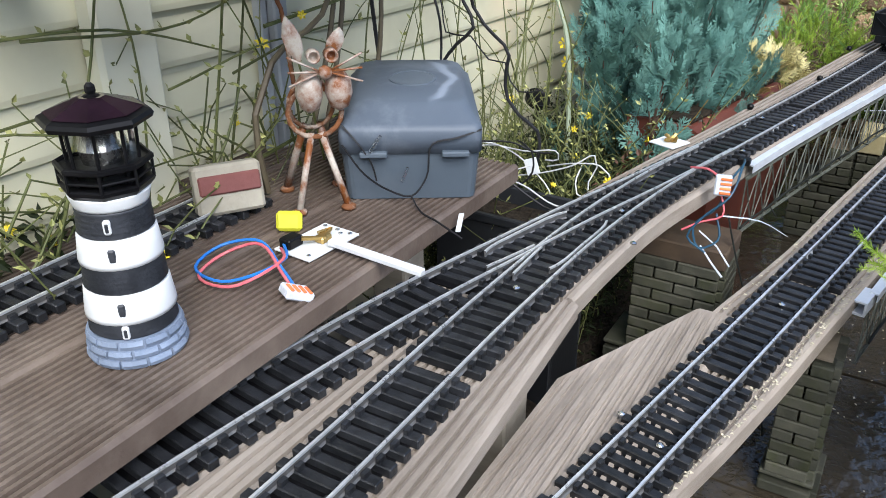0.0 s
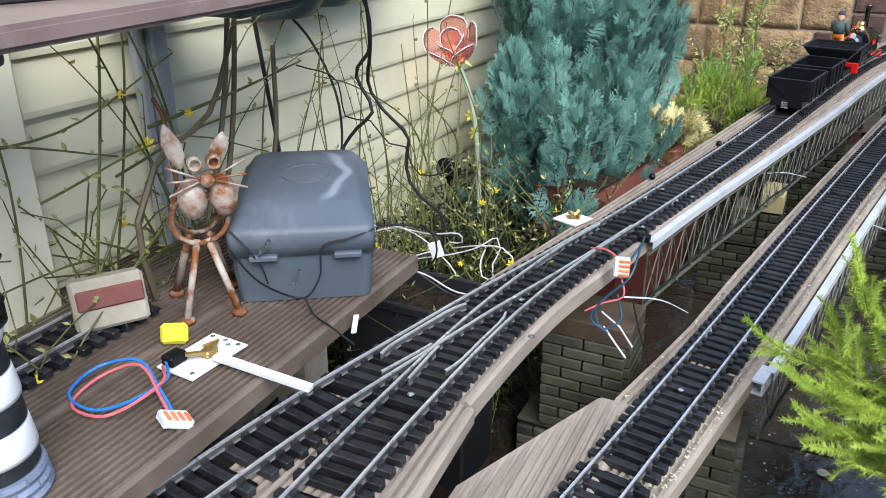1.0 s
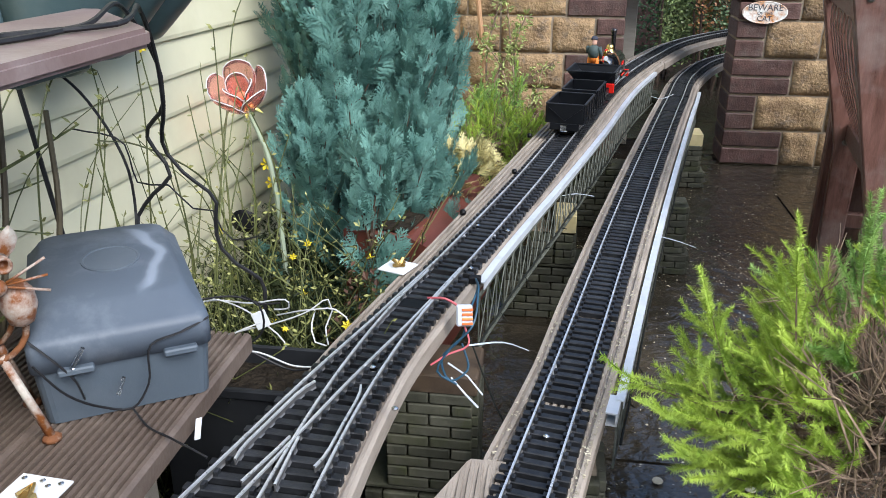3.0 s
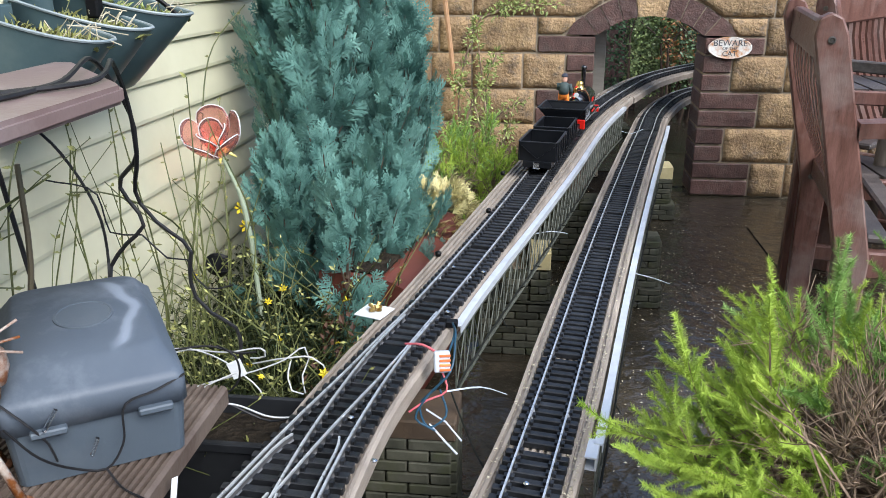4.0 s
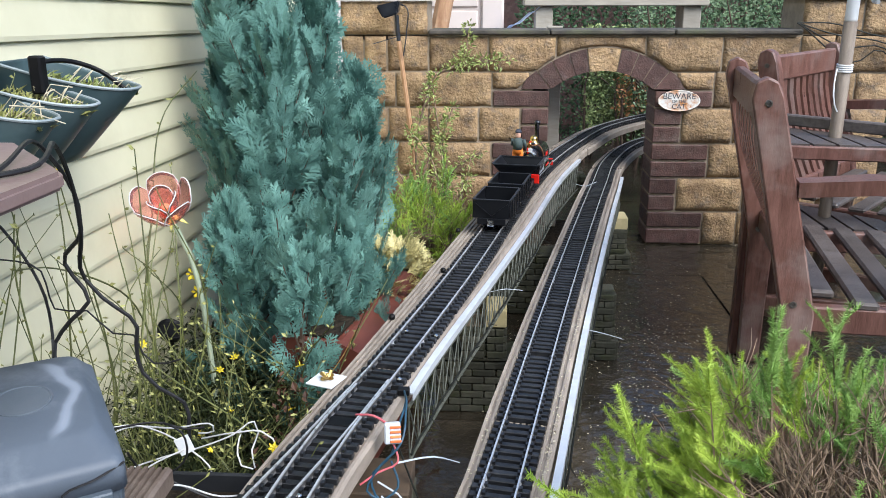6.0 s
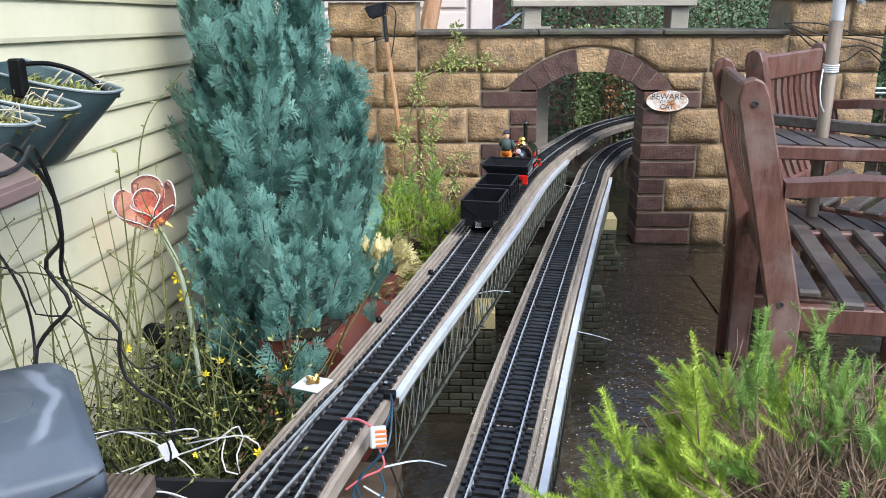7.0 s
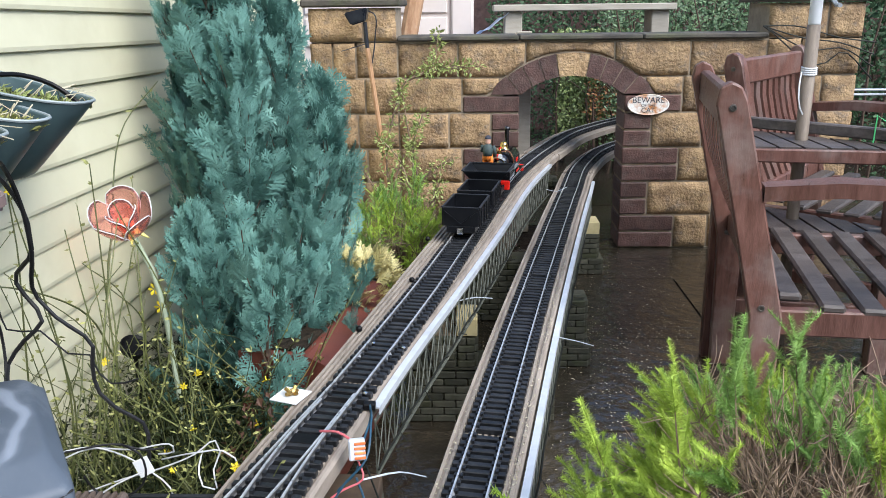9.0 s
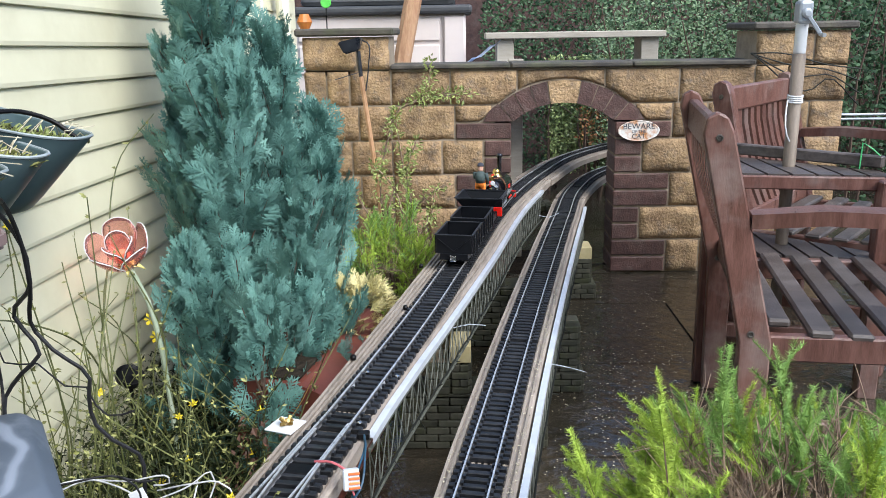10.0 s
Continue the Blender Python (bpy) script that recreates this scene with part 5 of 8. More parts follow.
def garden_chair(m, label, open_side):
    """Local frame: origin on the ground at one rear leg; x faces forward, y across the back."""
    ch = thing("garden_chair", label, "chair", "companion seat", m=m)
    W, D = 0.638, 0.44
    for y in (0.0, W):
        bm = bmesh.new()
        prof = [(-0.03, 0.0), (0.03, 0.0), (0.034, 0.40), (-0.078, 0.868), (-0.092, 0.898), (-0.114, 0.908), (-0.136, 0.896), (-0.142, 0.862), (-0.036, 0.40)]
        a = [bm.verts.new((x, y - 0.022, z)) for x, z in prof]
        b = [bm.verts.new((x, y + 0.022, z)) for x, z in prof]
        bm.faces.new(a)
        bm.faces.new(b[::-1])
        for i in range(len(a)):
            j = (i + 1) % len(a)
            bm.faces.new((a[j], a[i], b[i], b[j]))
        bmesh.ops.recalc_face_normals(bm, faces=bm.faces)
        bmesh.ops.bevel(bm, geom=list(bm.edges), offset=0.004, segments=1, affect="EDGES")
        post = part("rear_leg", bm, WOODR, ch)
        for x, z in ((-0.108, 0.855), (-0.012, 0.42)):
            bm = bmesh.new()
            lathe(bm, [(0.008, 0), (0.008, 0.0015), (0.005, 0.002), (0.004, -0.001), (0.001, -0.001)], 14, Matrix.Translation((x, y - 0.0225, z)) @ Matrix.Rotation(radians(90), 4, "X"))
            part("bolt", bm, BRASS_OLD, post, "round steel bolt head")
        bm = bmesh.new()
        bar(bm, (D, y, 0.0), (D, y, 0.655), 0.045, 0.055, (1, 0, 0))
        part("front_leg", bm, WOODR, ch)
        bm = bmesh.new()
        pts = [(-0.03, 0.676), (0.12, 0.690), (0.3, 0.686), (0.47, 0.662), (0.53, 0.642)]
        if (y > 0) != (open_side > 0):
            lo = [[bm.verts.new((x, y + s * (0.026 + 0.01 * (k > 0)), z + t)) for s, t in ((-1, -0.016), (1, -0.016), (1, 0.016), (-1, 0.016))] for k, (x, z) in enumerate(pts)]
            for p, q in zip(lo, lo[1:]):
                for i in range(4):
                    bm.faces.new((p[i], p[(i + 1) % 4], q[(i + 1) % 4], q[i]))
            bm.faces.new(lo[0][::-1])
            bm.faces.new(lo[-1])
            bmesh.ops.recalc_face_normals(bm, faces=bm.faces)
            part("armrest", bm, WOODR, ch)
        bm = bmesh.new()
        bar(bm, (0.0, y, 0.385), (D, y, 0.395), 0.03, 0.06)
        part("side_rail", bm, WOODR, ch)
        bm = bmesh.new()
        bar(bm, (0.0, y, 0.19), (D, y, 0.19), 0.025, 0.045)
        part("stretcher", bm, WOODR, ch)
    bm = bmesh.new()
    bar(bm, (D, 0.02, 0.39), (D, W - 0.02, 0.39), 0.03, 0.06)
    part("front_rail", bm, WOODR, ch)
    bm = bmesh.new()
    bar(bm, (-0.106, 0.02, 0.842), (-0.106, W - 0.02, 0.842), 0.028, 0.085, (0, 0, 1), 0.006)
    part("top_rail", bm, WOODR, ch)
    bm = bmesh.new()
    bar(bm, (0.0, 0.02, 0.45), (0.0, W - 0.02, 0.45), 0.026, 0.055)
    part("lower_back_rail", bm, WOODR, ch)
    for k in range(9):
        y = 0.075 + (W - 0.15) * k / 8
        bm = bmesh.new()
        pts = [(0.0, 0.47), (-0.045, 0.57), (-0.082, 0.67), (-0.102, 0.75), (-0.107, 0.82)]
        lo = [[bm.verts.new((x + s, y + t, z)) for s, t in ((-0.006, -0.018), (0.006, -0.018), (0.006, 0.018), (-0.006, 0.018))] for x, z in pts]
        for p, q in zip(lo, lo[1:]):
            for i in range(4):
                bm.faces.new((p[i], p[(i + 1) % 4], q[(i + 1) % 4], q[i]))
        part("back_slat", bm, WOODR, ch)
    for k in range(6):
        x = 0.055 + 0.083 * k
        dip = -0.012 * math.sin(math.pi * k / 5)
        bm = bmesh.new()
        bar(bm, (x, -0.015 if 0 < k < 5 else 0.03, 0.43 + dip), (x, W + 0.015 if 0 < k < 5 else W - 0.03, 0.43 + dip), 0.052, 0.02, (0, 0, 1), 0.006)
        part("seat_slat", bm, WOODG, ch, "grey weathered wet slat")
    return ch


def facing(x, y, fx, fy):
    return Matrix.Translation((x, y, 0)) @ Matrix.Rotation(math.atan2(fy, fx), 4, "Z")


garden_chair(facing(0.02, 2.13, 0.984, -0.176), "wet red-brown hardwood garden armchair with grey seat slats", 1)
garden_chair(facing(0.325, 3.12, 0.785, -0.62), "red-brown hardwood armchair standing angled beside the parasol table", 0)
table = thing("companion_table", "weathered slatted companion table joining the two armchairs", "table")
quad_top = [(0.10, 2.80), (0.57, 2.72), (0.60, 2.79), (0.27, 3.12)]


def slat_deck(z, parent, name):
    for k in range(7):
        x0, x1 = 0.12 + 0.068 * k, 0.12 + 0.068 * k + 0.058
        if x1 > 0.6:
            break
        ylo = lambda x: 2.797 - 0.17 * (x - 0.10)
        yhi = lambda x: 2.80 + 1.85 * (x - 0.10) if x < 0.27 else 3.115 - 1.0 * (x - 0.27)
        bm = bmesh.new()
        o = [(x0, ylo(x0)), (x1, ylo(x1)), (x1, max(ylo(x1) + 0.02, yhi(x1))), (x0, max(ylo(x0) + 0.02, yhi(x0)))]
        a = [bm.verts.new((x, y, z - 0.018)) for x, y in o]
        b = [bm.verts.new((x, y, z)) for x, y in o]
        bm.faces.new(b)
        bm.faces.new(a[::-1])
        for i in range(4):
            bm.faces.new((a[i], a[(i + 1) % 4], b[(i + 1) % 4], b[i]))
        part(name, bm, WOODG, parent)


slat_deck(0.665, table, "table_slat")
slat_deck(0.42, table, "shelf_slat")
for z in (0.640, 0.385):
    for a, b in zip(quad_top, quad_top[1:] + quad_top[:1]):
        bm = bmesh.new()
        bar(bm, (*a, z), (*b, z), 0.026, 0.04)
        part("apron", bm, WOODR, table)
bm = bmesh.new()
bar(bm, (0.26, 3.13, 0.690), (0.60, 2.80, 0.690), 0.03, 0.035)
part("back_rim", bm, WOODG, table)
for p in quad_top:
    bm = bmesh.new()
    bar(bm, (*p, 0.0), (*p, 0.61), 0.03, 0.03, (1, 0, 0))
    part("leg", bm, WOODR, table)
POLEW = M("grey_pole_wood", (0.11, 0.085, 0.065), (0.22, 0.18, 0.14), 10, 0.6, bump=0.4, stretch=(5, 5, 1))
parasol = thing("parasol_pole", "weathered wooden parasol pole with a white upper tube", "parasol pole")
bm = bmesh.new()
lathe(bm, [(0.018, 0.0), (0.0185, 0.6), (0.019, 1.0)], 16, Matrix.Translation((0.364, 2.9, 0)))
part("wooden_pole", bm, POLEW, parasol, smooth=True)
bm = bmesh.new()
lathe(bm, [(0.0165, 1.0), (0.0175, 1.005), (0.0165, 1.8)], 16, Matrix.Translation((0.364, 2.9, 0)))
part("upper_tube", bm, WHITE, parasol, "white metal tube", smooth=True)
bm = bmesh.new()
for k in range(4):
    n = 18
    pts = [(0.364 + 0.0205 * math.cos(2 * math.pi * i / n), 2.9 + 0.0205 * math.sin(2 * math.pi * i / n), 0.860 + 0.006 * k + 0.002 * math.sin(2 * math.pi * i / n)) for i in range(n + 1)]
    tube(bm, pts, 0.003, 5)
tube(bm, smooth_path([(0.339, 2.89, 0.865), (0.329, 2.87, 0.82), (0.334, 2.86, 0.765), (0.346, 2.865, 0.745)], 0.02), 0.0025, 5)
part("string", bm, WHITE, parasol, "white string tied round the pole")
bm = bmesh.new()
box(bm, 0.364 - 0.021, 0.364 + 0.021, 2.9 - 0.026, 2.9 + 0.021, 1.085, 1.15, 0.008, seg=2)
lathe(bm, [(0.0, 0.0), (0.014, 0.0), (0.014, 0.008), (0.008, 0.012), (0.0, 0.012)][1:4], 14, Matrix.Translation((0.364, 2.874, 1.115)) @ Matrix.Rotation(radians(90), 4, "X"))
crank = part("crank_box", bm, CONDUIT, parasol, "grey-white crank housing")
bm = bmesh.new()
bar(bm, (0.366, 2.868, 1.11), (0.405, 2.862, 1.055), 0.006, 0.012, bevel=0.002)
tube(bm, [(0.405, 2.864, 1.055), (0.405, 2.835, 1.053)], 0.006, 8)
part("crank_handle", bm, CONDUIT, crank, "small grey crank handle")

# green plant tie on the table
GREENT = M("green_plastic_tie", (0.05, 0.40, 0.12), (0.10, 0.52, 0.2), 20, 0.4, bump=0.05)
bm = bmesh.new()
tube(bm, [(0.545, 2.83, 0.664), (0.547, 2.83, 0.745), (0.575, 2.82, 0.725), (0.60, 2.81, 0.70)], 0.0022, 6)
tagged(part("plant_tie", bm, GREENT), "bright green plastic tie standing on the table", "plant tie")

# ---- sign ----
RUST = M("rusty_white_enamel", (0.66, 0.64, 0.6), (0.75, 0.74, 0.7), 20, 0.35, bump=0.05, vary=0.0, stain=(0.5, 0.2, 0.05), stain_scale=26, stain_amount=0.95, stain_from=0.45)
INK = M("dark_ink", (0.05, 0.05, 0.06), (0.08, 0.08, 0.09), 20, 0.5, bump=0, vary=0)
sign = thing("wall_sign", "oval white rust-stained sign reading BEWARE OF THE CAT", "sign", m=Matrix.Translation((0.13, 3.984, 0.647)) @ Matrix.Rotation(radians(90), 4, "X"))
bm = bmesh.new()
lathe(bm, [(0.09, 0.0), (0.09, 0.003), (0.087, 0.005), (0.082, 0.0042), (0.0805, 0.0034), (0.001, 0.0034)], 48, Matrix.Diagonal((1, 0.5, 1, 1)))
part("plate", bm, RUST, sign)
for text, size, dy in (("BEWARE", 0.036, 0.008), ("OF THE", 0.018, -0.0085), ("CAT", 0.03, -0.033)):
    cu = bpy.data.curves.new("lettering", "FONT")
    cu.body, cu.size, cu.align_x, cu.extrude = text, size, "CENTER", 0.0005
    cu.materials.append(INK)
    ob = new("lettering", cu)
    ob.parent = sign
    ob.matrix_basis = Matrix.Translation((0, dy, 0.0042))

# ---- lamp on a stake ----
LAMPG = M("dark_lamp_plastic", (0.012, 0.014, 0.02), (0.03, 0.034, 0.042), 20, 0.3, bump=0.05)
CANE = M("orange_cane", (0.36, 0.19, 0.09), (0.5, 0.3, 0.17), 20, 0.55, bump=0.2)
lamp = thing("solar_spotlight", "black solar spotlight on an orange wooden stake against the wall", "lamp")
bm = bmesh.new()
tube(bm, [(-0.985, 3.9, 0.05), (-1.01, 3.9, 0.44), (-1.066, 3.9, 0.90)], 0.010, 8)
part("stake", bm, CANE, lamp)
bm = bmesh.new()
tube(bm, [(-1.066, 3.9, 0.90), (-1.073, 3.9, 1.005)], 0.009, 8)
part("bracket", bm, LAMPG, lamp)
bm = bmesh.new()
m = Matrix.Translation((-1.098, 3.88, 1.033)) @ Matrix.Rotation(radians(-12), 4, "Y")
lo = [(-0.035, -0.03, -0.035), (0.03, -0.03, -0.03), (0.03, 0.03, -0.03), (-0.035, 0.03, -0.035)]
hi = [(-0.05, -0.045, 0.02), (0.05, -0.045, 0.02), (0.05, 0.045, 0.02), (-0.05, 0.045, 0.02)]
a, b = [bm.verts.new(m @ Vector(v)) for v in lo], [bm.verts.new(m @ Vector(v)) for v in hi]
bm.faces.new(a[::-1])
bm.faces.new(b)
for i in range(4):
    bm.faces.new((a[i], a[(i + 1) % 4], b[(i + 1) % 4], b[i]))
bmesh.ops.bevel(bm, geom=list(bm.edges), offset=0.006, segments=2, affect="EDGES")
part("head", bm, LAMPG, lamp)
bm = bmesh.new()
tube(bm, smooth_path([(-1.053, 3.89, 1.048), (-1.033, 3.88, 1.04), (-1.03, 3.88, 0.94), (-1.045, 3.88, 0.84)], 0.02), 0.003, 5)
tube(bm, [(-1.063, 3.89, 0.92), (-1.17, 3.86, 0.89)], 0.002, 5)
part("lead", bm, LAMPG, lamp)

# ---- beyond the wall ----
PANEL = M("pale_pink_panel", (0.6, 0.52, 0.48), (0.68, 0.6, 0.56), 4, 0.5, bump=0.05, vary=0.02)
LIDG = M("dark_grey_lid", (0.05, 0.052, 0.055), (0.08, 0.082, 0.086), 8, 0.5, bump=0.1)
store = thing("garden_store", "pale panelled plastic garden store with a dark grey lid", "storage box")
bm = bmesh.new()
box(bm, -1.55, -0.62, 4.95, 5.6, 0.0, 1.17, 0.01)
part("body", bm, PANEL, store)
for z in (0.25, 0.55, 0.85, 1.02):
    bm = bmesh.new()
    box(bm, -1.53, -0.76, 4.935, 4.952, z + 0.01, z + 0.13 if z > 1 else z + 0.16, 0.006)
    part("panel", bm, PANEL, store)
bm = bmesh.new()
box(bm, -0.74, -0.625, 4.925, 4.955, 0.02, 1.16, 0.008)
part("corner_panel", bm, PANEL, store)
bm = bmesh.new()
box(bm, -1.6, -0.585, 4.9, 5.66, 1.17, 1.215, 0.015, seg=2)
box(bm, -1.52, -0.68, 4.98, 5.58, 1.213, 1.27, 0.03, seg=2)
part("lid", bm, LIDG, store, "dark grey lid")
LOGM = M("split_timber", (0.25, 0.13, 0.07), (0.42, 0.26, 0.15), 12, 0.8, bump=0.9, stretch=(4, 4, 0.8), stain=(0.5, 0.42, 0.33), stain_scale=5)
bm = bmesh.new()
sp = [(-1.06, 4.5, 0.0), (-1.0, 4.55, 0.6), (-0.93, 4.6, 1.0), (-0.85, 4.68, 1.4)]
tube(bm, smooth_path(sp, 0.08), [0.045 + 0.008 * noise.noise(Vector((k, 3, 1))) for k in range(len(smooth_path(sp, 0.08)))], 9)
tagged(part("timber_log", bm, LOGM), "rough split timber leaning behind the wall", "log")
PLANK = M("pale_grey_plank", (0.30, 0.27, 0.22), (0.42, 0.38, 0.32), 8, 0.7, bump=0.4, stretch=(1, 6, 6))
bench = thing("garden_bench", "pale weathered plank bench behind the wall", "bench")
bm = bmesh.new()
box(bm, -0.52, 0.41, 4.75, 5.0, 1.035, 1.068, 0.004)
part("seat", bm, PLANK, bench)
for x in (-0.46, 0.29):
    bm = bmesh.new()
    box(bm, x, x + 0.09, 4.78, 4.97, 0.0, 1.035, 0.004)
    part("leg", bm, PLANK, bench)
BLUE = M("pale_blue_sheet", (0.4, 0.5, 0.68), (0.55, 0.64, 0.8), 6, 0.5, bump=0.3)
bm = bmesh.new()
g = [[bm.verts.new((-0.64 + 0.05 * i, 4.75 + 0.06 * j, 0.90 + 0.03 * i + 0.015 * math.sin(i * 2.1 + j))) for j in range(3)] for i in range(5)]
for i in range(4):
    for j in range(2):
        bm.faces.new((g[i][j], g[i + 1][j], g[i + 1][j + 1], g[i][j + 1]))
box(bm, -0.66, -0.44, 4.74, 4.9, 0.0, 0.895)
tagged(part("folded_sheet", bm, BLUE), "pale blue plastic sheet on a stack behind the wall", "sheet")
bm = bmesh.new()
box(bm, -6, 6, 7.8, 8.0, -0.01, 2.6)
tagged(part("wall_far", bm, BRICK), "dark brown brick wall closing the garden", "wall", kind="structure")
# unseen fences, added to hold back fill light from the low sky
FENCE = M("brown_fence_timber", (0.10, 0.066, 0.045), (0.19, 0.13, 0.09), 6, 0.7, bump=0.5, stretch=(6, 6, 1))
for name, ext, label in (("wall_east", (4.3, 4.4, -3.2, 7.79), "unseen brown fence added along the garden side to cut low sky light"), ("wall_south", (-1.6, 4.29, -3.3, -3.2), "unseen brown fence added behind the camera to cut low sky light")):
    bm = bmesh.new()
    box(bm, *ext, -0.01, 1.8)
    tagged(part(name, bm, FENCE), label, "fence", kind="structure")
bm = bmesh.new()
box(bm, -0.425, -0.355, 4.27, 4.30, 0.0, 0.95, 0.003)
tagged(part("grey_post", bm, PLANK), "pale grey plank standing behind the arch", "post")
bm = bmesh.new()
for k in range(14):
    r = random.Random(k + 90)
    box(bm, -0.03, 0.03, -0.025, 0.025, 0, 0.05, 0.012, m=Matrix.Translation((-0.33 + 0.05 * (k % 5) + r.uniform(-0.02, 0.02), 5.3 + 0.1 * (k // 5), 0.0)) @ Matrix.Rotation(r.uniform(0, 3), 4, "Z"))
tagged(part("rubble", bm, PIER), "small grey stones on the ground beyond the arch", "stones", kind="stuff")
ORANGE = M("orange_toy", (0.5, 0.15, 0.03), (0.6, 0.22, 0.05), 20, 0.4, bump=0.05)
GREENP = M("bright_green_disc", (0.08, 0.45, 0.06), (0.12, 0.55, 0.1), 20, 0.4, bump=0.05)
bm = bmesh.new()
lathe(bm, [(0.02, 0), (0.035, 0.03), (0.02, 0.065)], 12, Matrix.Translation((-1.34, 4.15, 1.098)))
tagged(part("orange_ornament", bm, ORANGE), "small orange ornament on the pillar cap", "ornament")
disc = thing("green_disc", "green plastic disc on a thin stick behind the pillar", "ornament")
bm = bmesh.new()
lathe(bm, [(0.022, 0), (0.024, 0.003), (0.022, 0.006)], 18, Matrix.Translation((-1.24, 4.15, 1.21)) @ Matrix.Rotation(radians(90), 4, "X"))
part("disc", bm, GREENP, disc)
bm = bmesh.new()
tube(bm, [(-1.24, 4.15, 1.098), (-1.24, 4.15, 1.2)], 0.003, 5)
part("stick", bm, BLACK, disc)
bm = bmesh.new()
for k in range(4):
    z = 1.0 - 0.05 * k
    tube(bm, smooth_path([(0.58, 3.96, 0.97), (0.7 + 0.05 * k, 3.95, z - 0.03), (0.9, 3.955, z - 0.08 + 0.03 * k), (1.05, 3.96, z - 0.1)], 0.04), 0.003, 5)
tagged(part("light_string", bm, WIRE), "black string of lights draped over the pillar", "cable")
# plain bars on posts stand for the rails of another model track
bm = bmesh.new()
tube(bm, [(1.06, 4.9, 0.61), (3.0, 4.9, 0.61)], 0.007, 8)
tube(bm, [(1.06, 4.95, 0.58), (3.0, 4.95, 0.58)], 0.007, 8)
for x in (1.1, 2.0, 2.9):
    box(bm, x, x + 0.03, 4.91, 4.94, 0, 0.62)
tagged(part("pipe_rail", bm, CONDUIT), "pale bars on posts for another model track's rails beyond the wall", "rail")

# ---- deck ornaments ----
DX = 0.486
lh = thing("lighthouse", "black and white striped plastic lighthouse lamp with a blue-grey stone base", "ornament", m=Matrix.Translation((-1.158, 0.668, DX)) @ Matrix.Diagonal((0.92, 0.92, 1.1, 1)))
LBASE = M("blue_grey_base", (0.14, 0.18, 0.25), (0.24, 0.29, 0.38), 18, 0.6, bump=0.6)
LBLK = M("rope_black", (0.014, 0.016, 0.020), (0.042, 0.046, 0.055), 40, 0.5, bump=0.4)
GLASS = bpy.data.materials.new("clear_glass")
GLASS.use_nodes = True
GLASS.node_tree.nodes["Principled BSDF"].inputs["Transmission Weight"].default_value = 1.0
GLASS.node_tree.nodes["Principled BSDF"].inputs["Roughness"].default_value = 0.06
SOLAR = M("purple_solar_panel", (0.007, 0.004, 0.006), (0.018, 0.008, 0.014), 30, 0.15, bump=0.05)
for j in range(3):
    for k in range(12):
        a0, a1 = 2 * math.pi * (k + 0.5 * (j % 2)) / 12 + 0.03, 2 * math.pi * (k + 1 + 0.5 * (j % 2)) / 12 - 0.03
        bm = bmesh.new()
        r0 = 0.050 - 0.0012 * j
        z0, z1 = 0.0085 * j + 0.0006, 0.0085 * (j + 1) - 0.0006
        ins = [[bm.verts.new((r * math.cos(a0 + (a1 - a0) * t), r * math.sin(a0 + (a1 - a0) * t), z)) for t in (0, 0.33, 0.67, 1)] for r, z in ((0.03, z0), (r0 - 0.001, z0), (r0 + 0.0006, (z0 + z1) / 2), (r0 - 0.001, z1), (0.03, z1))]
        for p, q in zip(ins, ins[1:]):
            for i in range(3):
                bm.faces.new((p[i], p[i + 1], q[i + 1], q[i]))
        bm.faces.new([r[0] for r in ins])
        bm.faces.new([r[-1] for r in ins][::-1])
        part("stone", bm, LBASE, lh)
bm = bmesh.new()
lathe(bm, [(0.047, 0.0), (0.046, 0.0255)], 24)
part("base_core", bm, LBASE, lh)
zs = [0.0255, 0.040, 0.065, 0.088, 0.112, 0.135, 0.146]
rad = lambda z: 0.0435 - 0.085 * (z - 0.0255)
for k, (z0, z1) in enumerate(zip(zs, zs[1:])):
    bm = bmesh.new()
    if k % 2 == 0 and k < 5:
        n = max(3, int((z1 - z0) / 0.0042))
        prof = []
        for i in range(n):
            a, b = z0 + (z1 - z0) * i / n, z0 + (z1 - z0) * (i + 1) / n
            prof += [(rad(a) - 0.0024, a), (rad((a + b) / 2) + 0.0004, (a + b) / 2)]
        prof.append((rad(z1) - 0.0016, z1))
    else:
        prof = [(rad(z0) + 0.002, z0), (rad(z0) + 0.002, z0 + 0.004), (rad(z1) + 0.0012, z1 - 0.001), (rad(z1), z1)]
    if k == 5:
        prof = [(rad(z0), z0), (rad(z0) + 0.001, z0 + 0.002), (0.038, z1 - 0.001), (0.038, z1)]
    lathe(bm, prof, 36)
    part("tower_band", bm, LBLK if k % 2 == 0 and k < 5 else WHITE, lh, "black rope-textured band" if k % 2 == 0 and k < 5 else "smooth white band", smooth=True)
# heading to the opening camera position; the windows are turned to face it
view_angle = radians(-34.8)
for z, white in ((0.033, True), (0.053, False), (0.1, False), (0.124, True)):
    a = view_angle - 0.25
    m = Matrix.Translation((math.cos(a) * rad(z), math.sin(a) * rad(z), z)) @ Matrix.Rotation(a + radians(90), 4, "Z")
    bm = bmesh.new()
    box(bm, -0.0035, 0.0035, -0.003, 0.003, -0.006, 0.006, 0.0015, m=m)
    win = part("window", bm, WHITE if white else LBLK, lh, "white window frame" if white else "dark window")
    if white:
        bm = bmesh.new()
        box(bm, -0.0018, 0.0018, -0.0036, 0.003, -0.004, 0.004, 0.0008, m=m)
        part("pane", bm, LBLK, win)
bm = bmesh.new()
lathe(bm, [(0.038, 0.146), (0.0425, 0.150), (0.0435, 0.153), (0.041, 0.154), (0.036, 0.154)], 8)
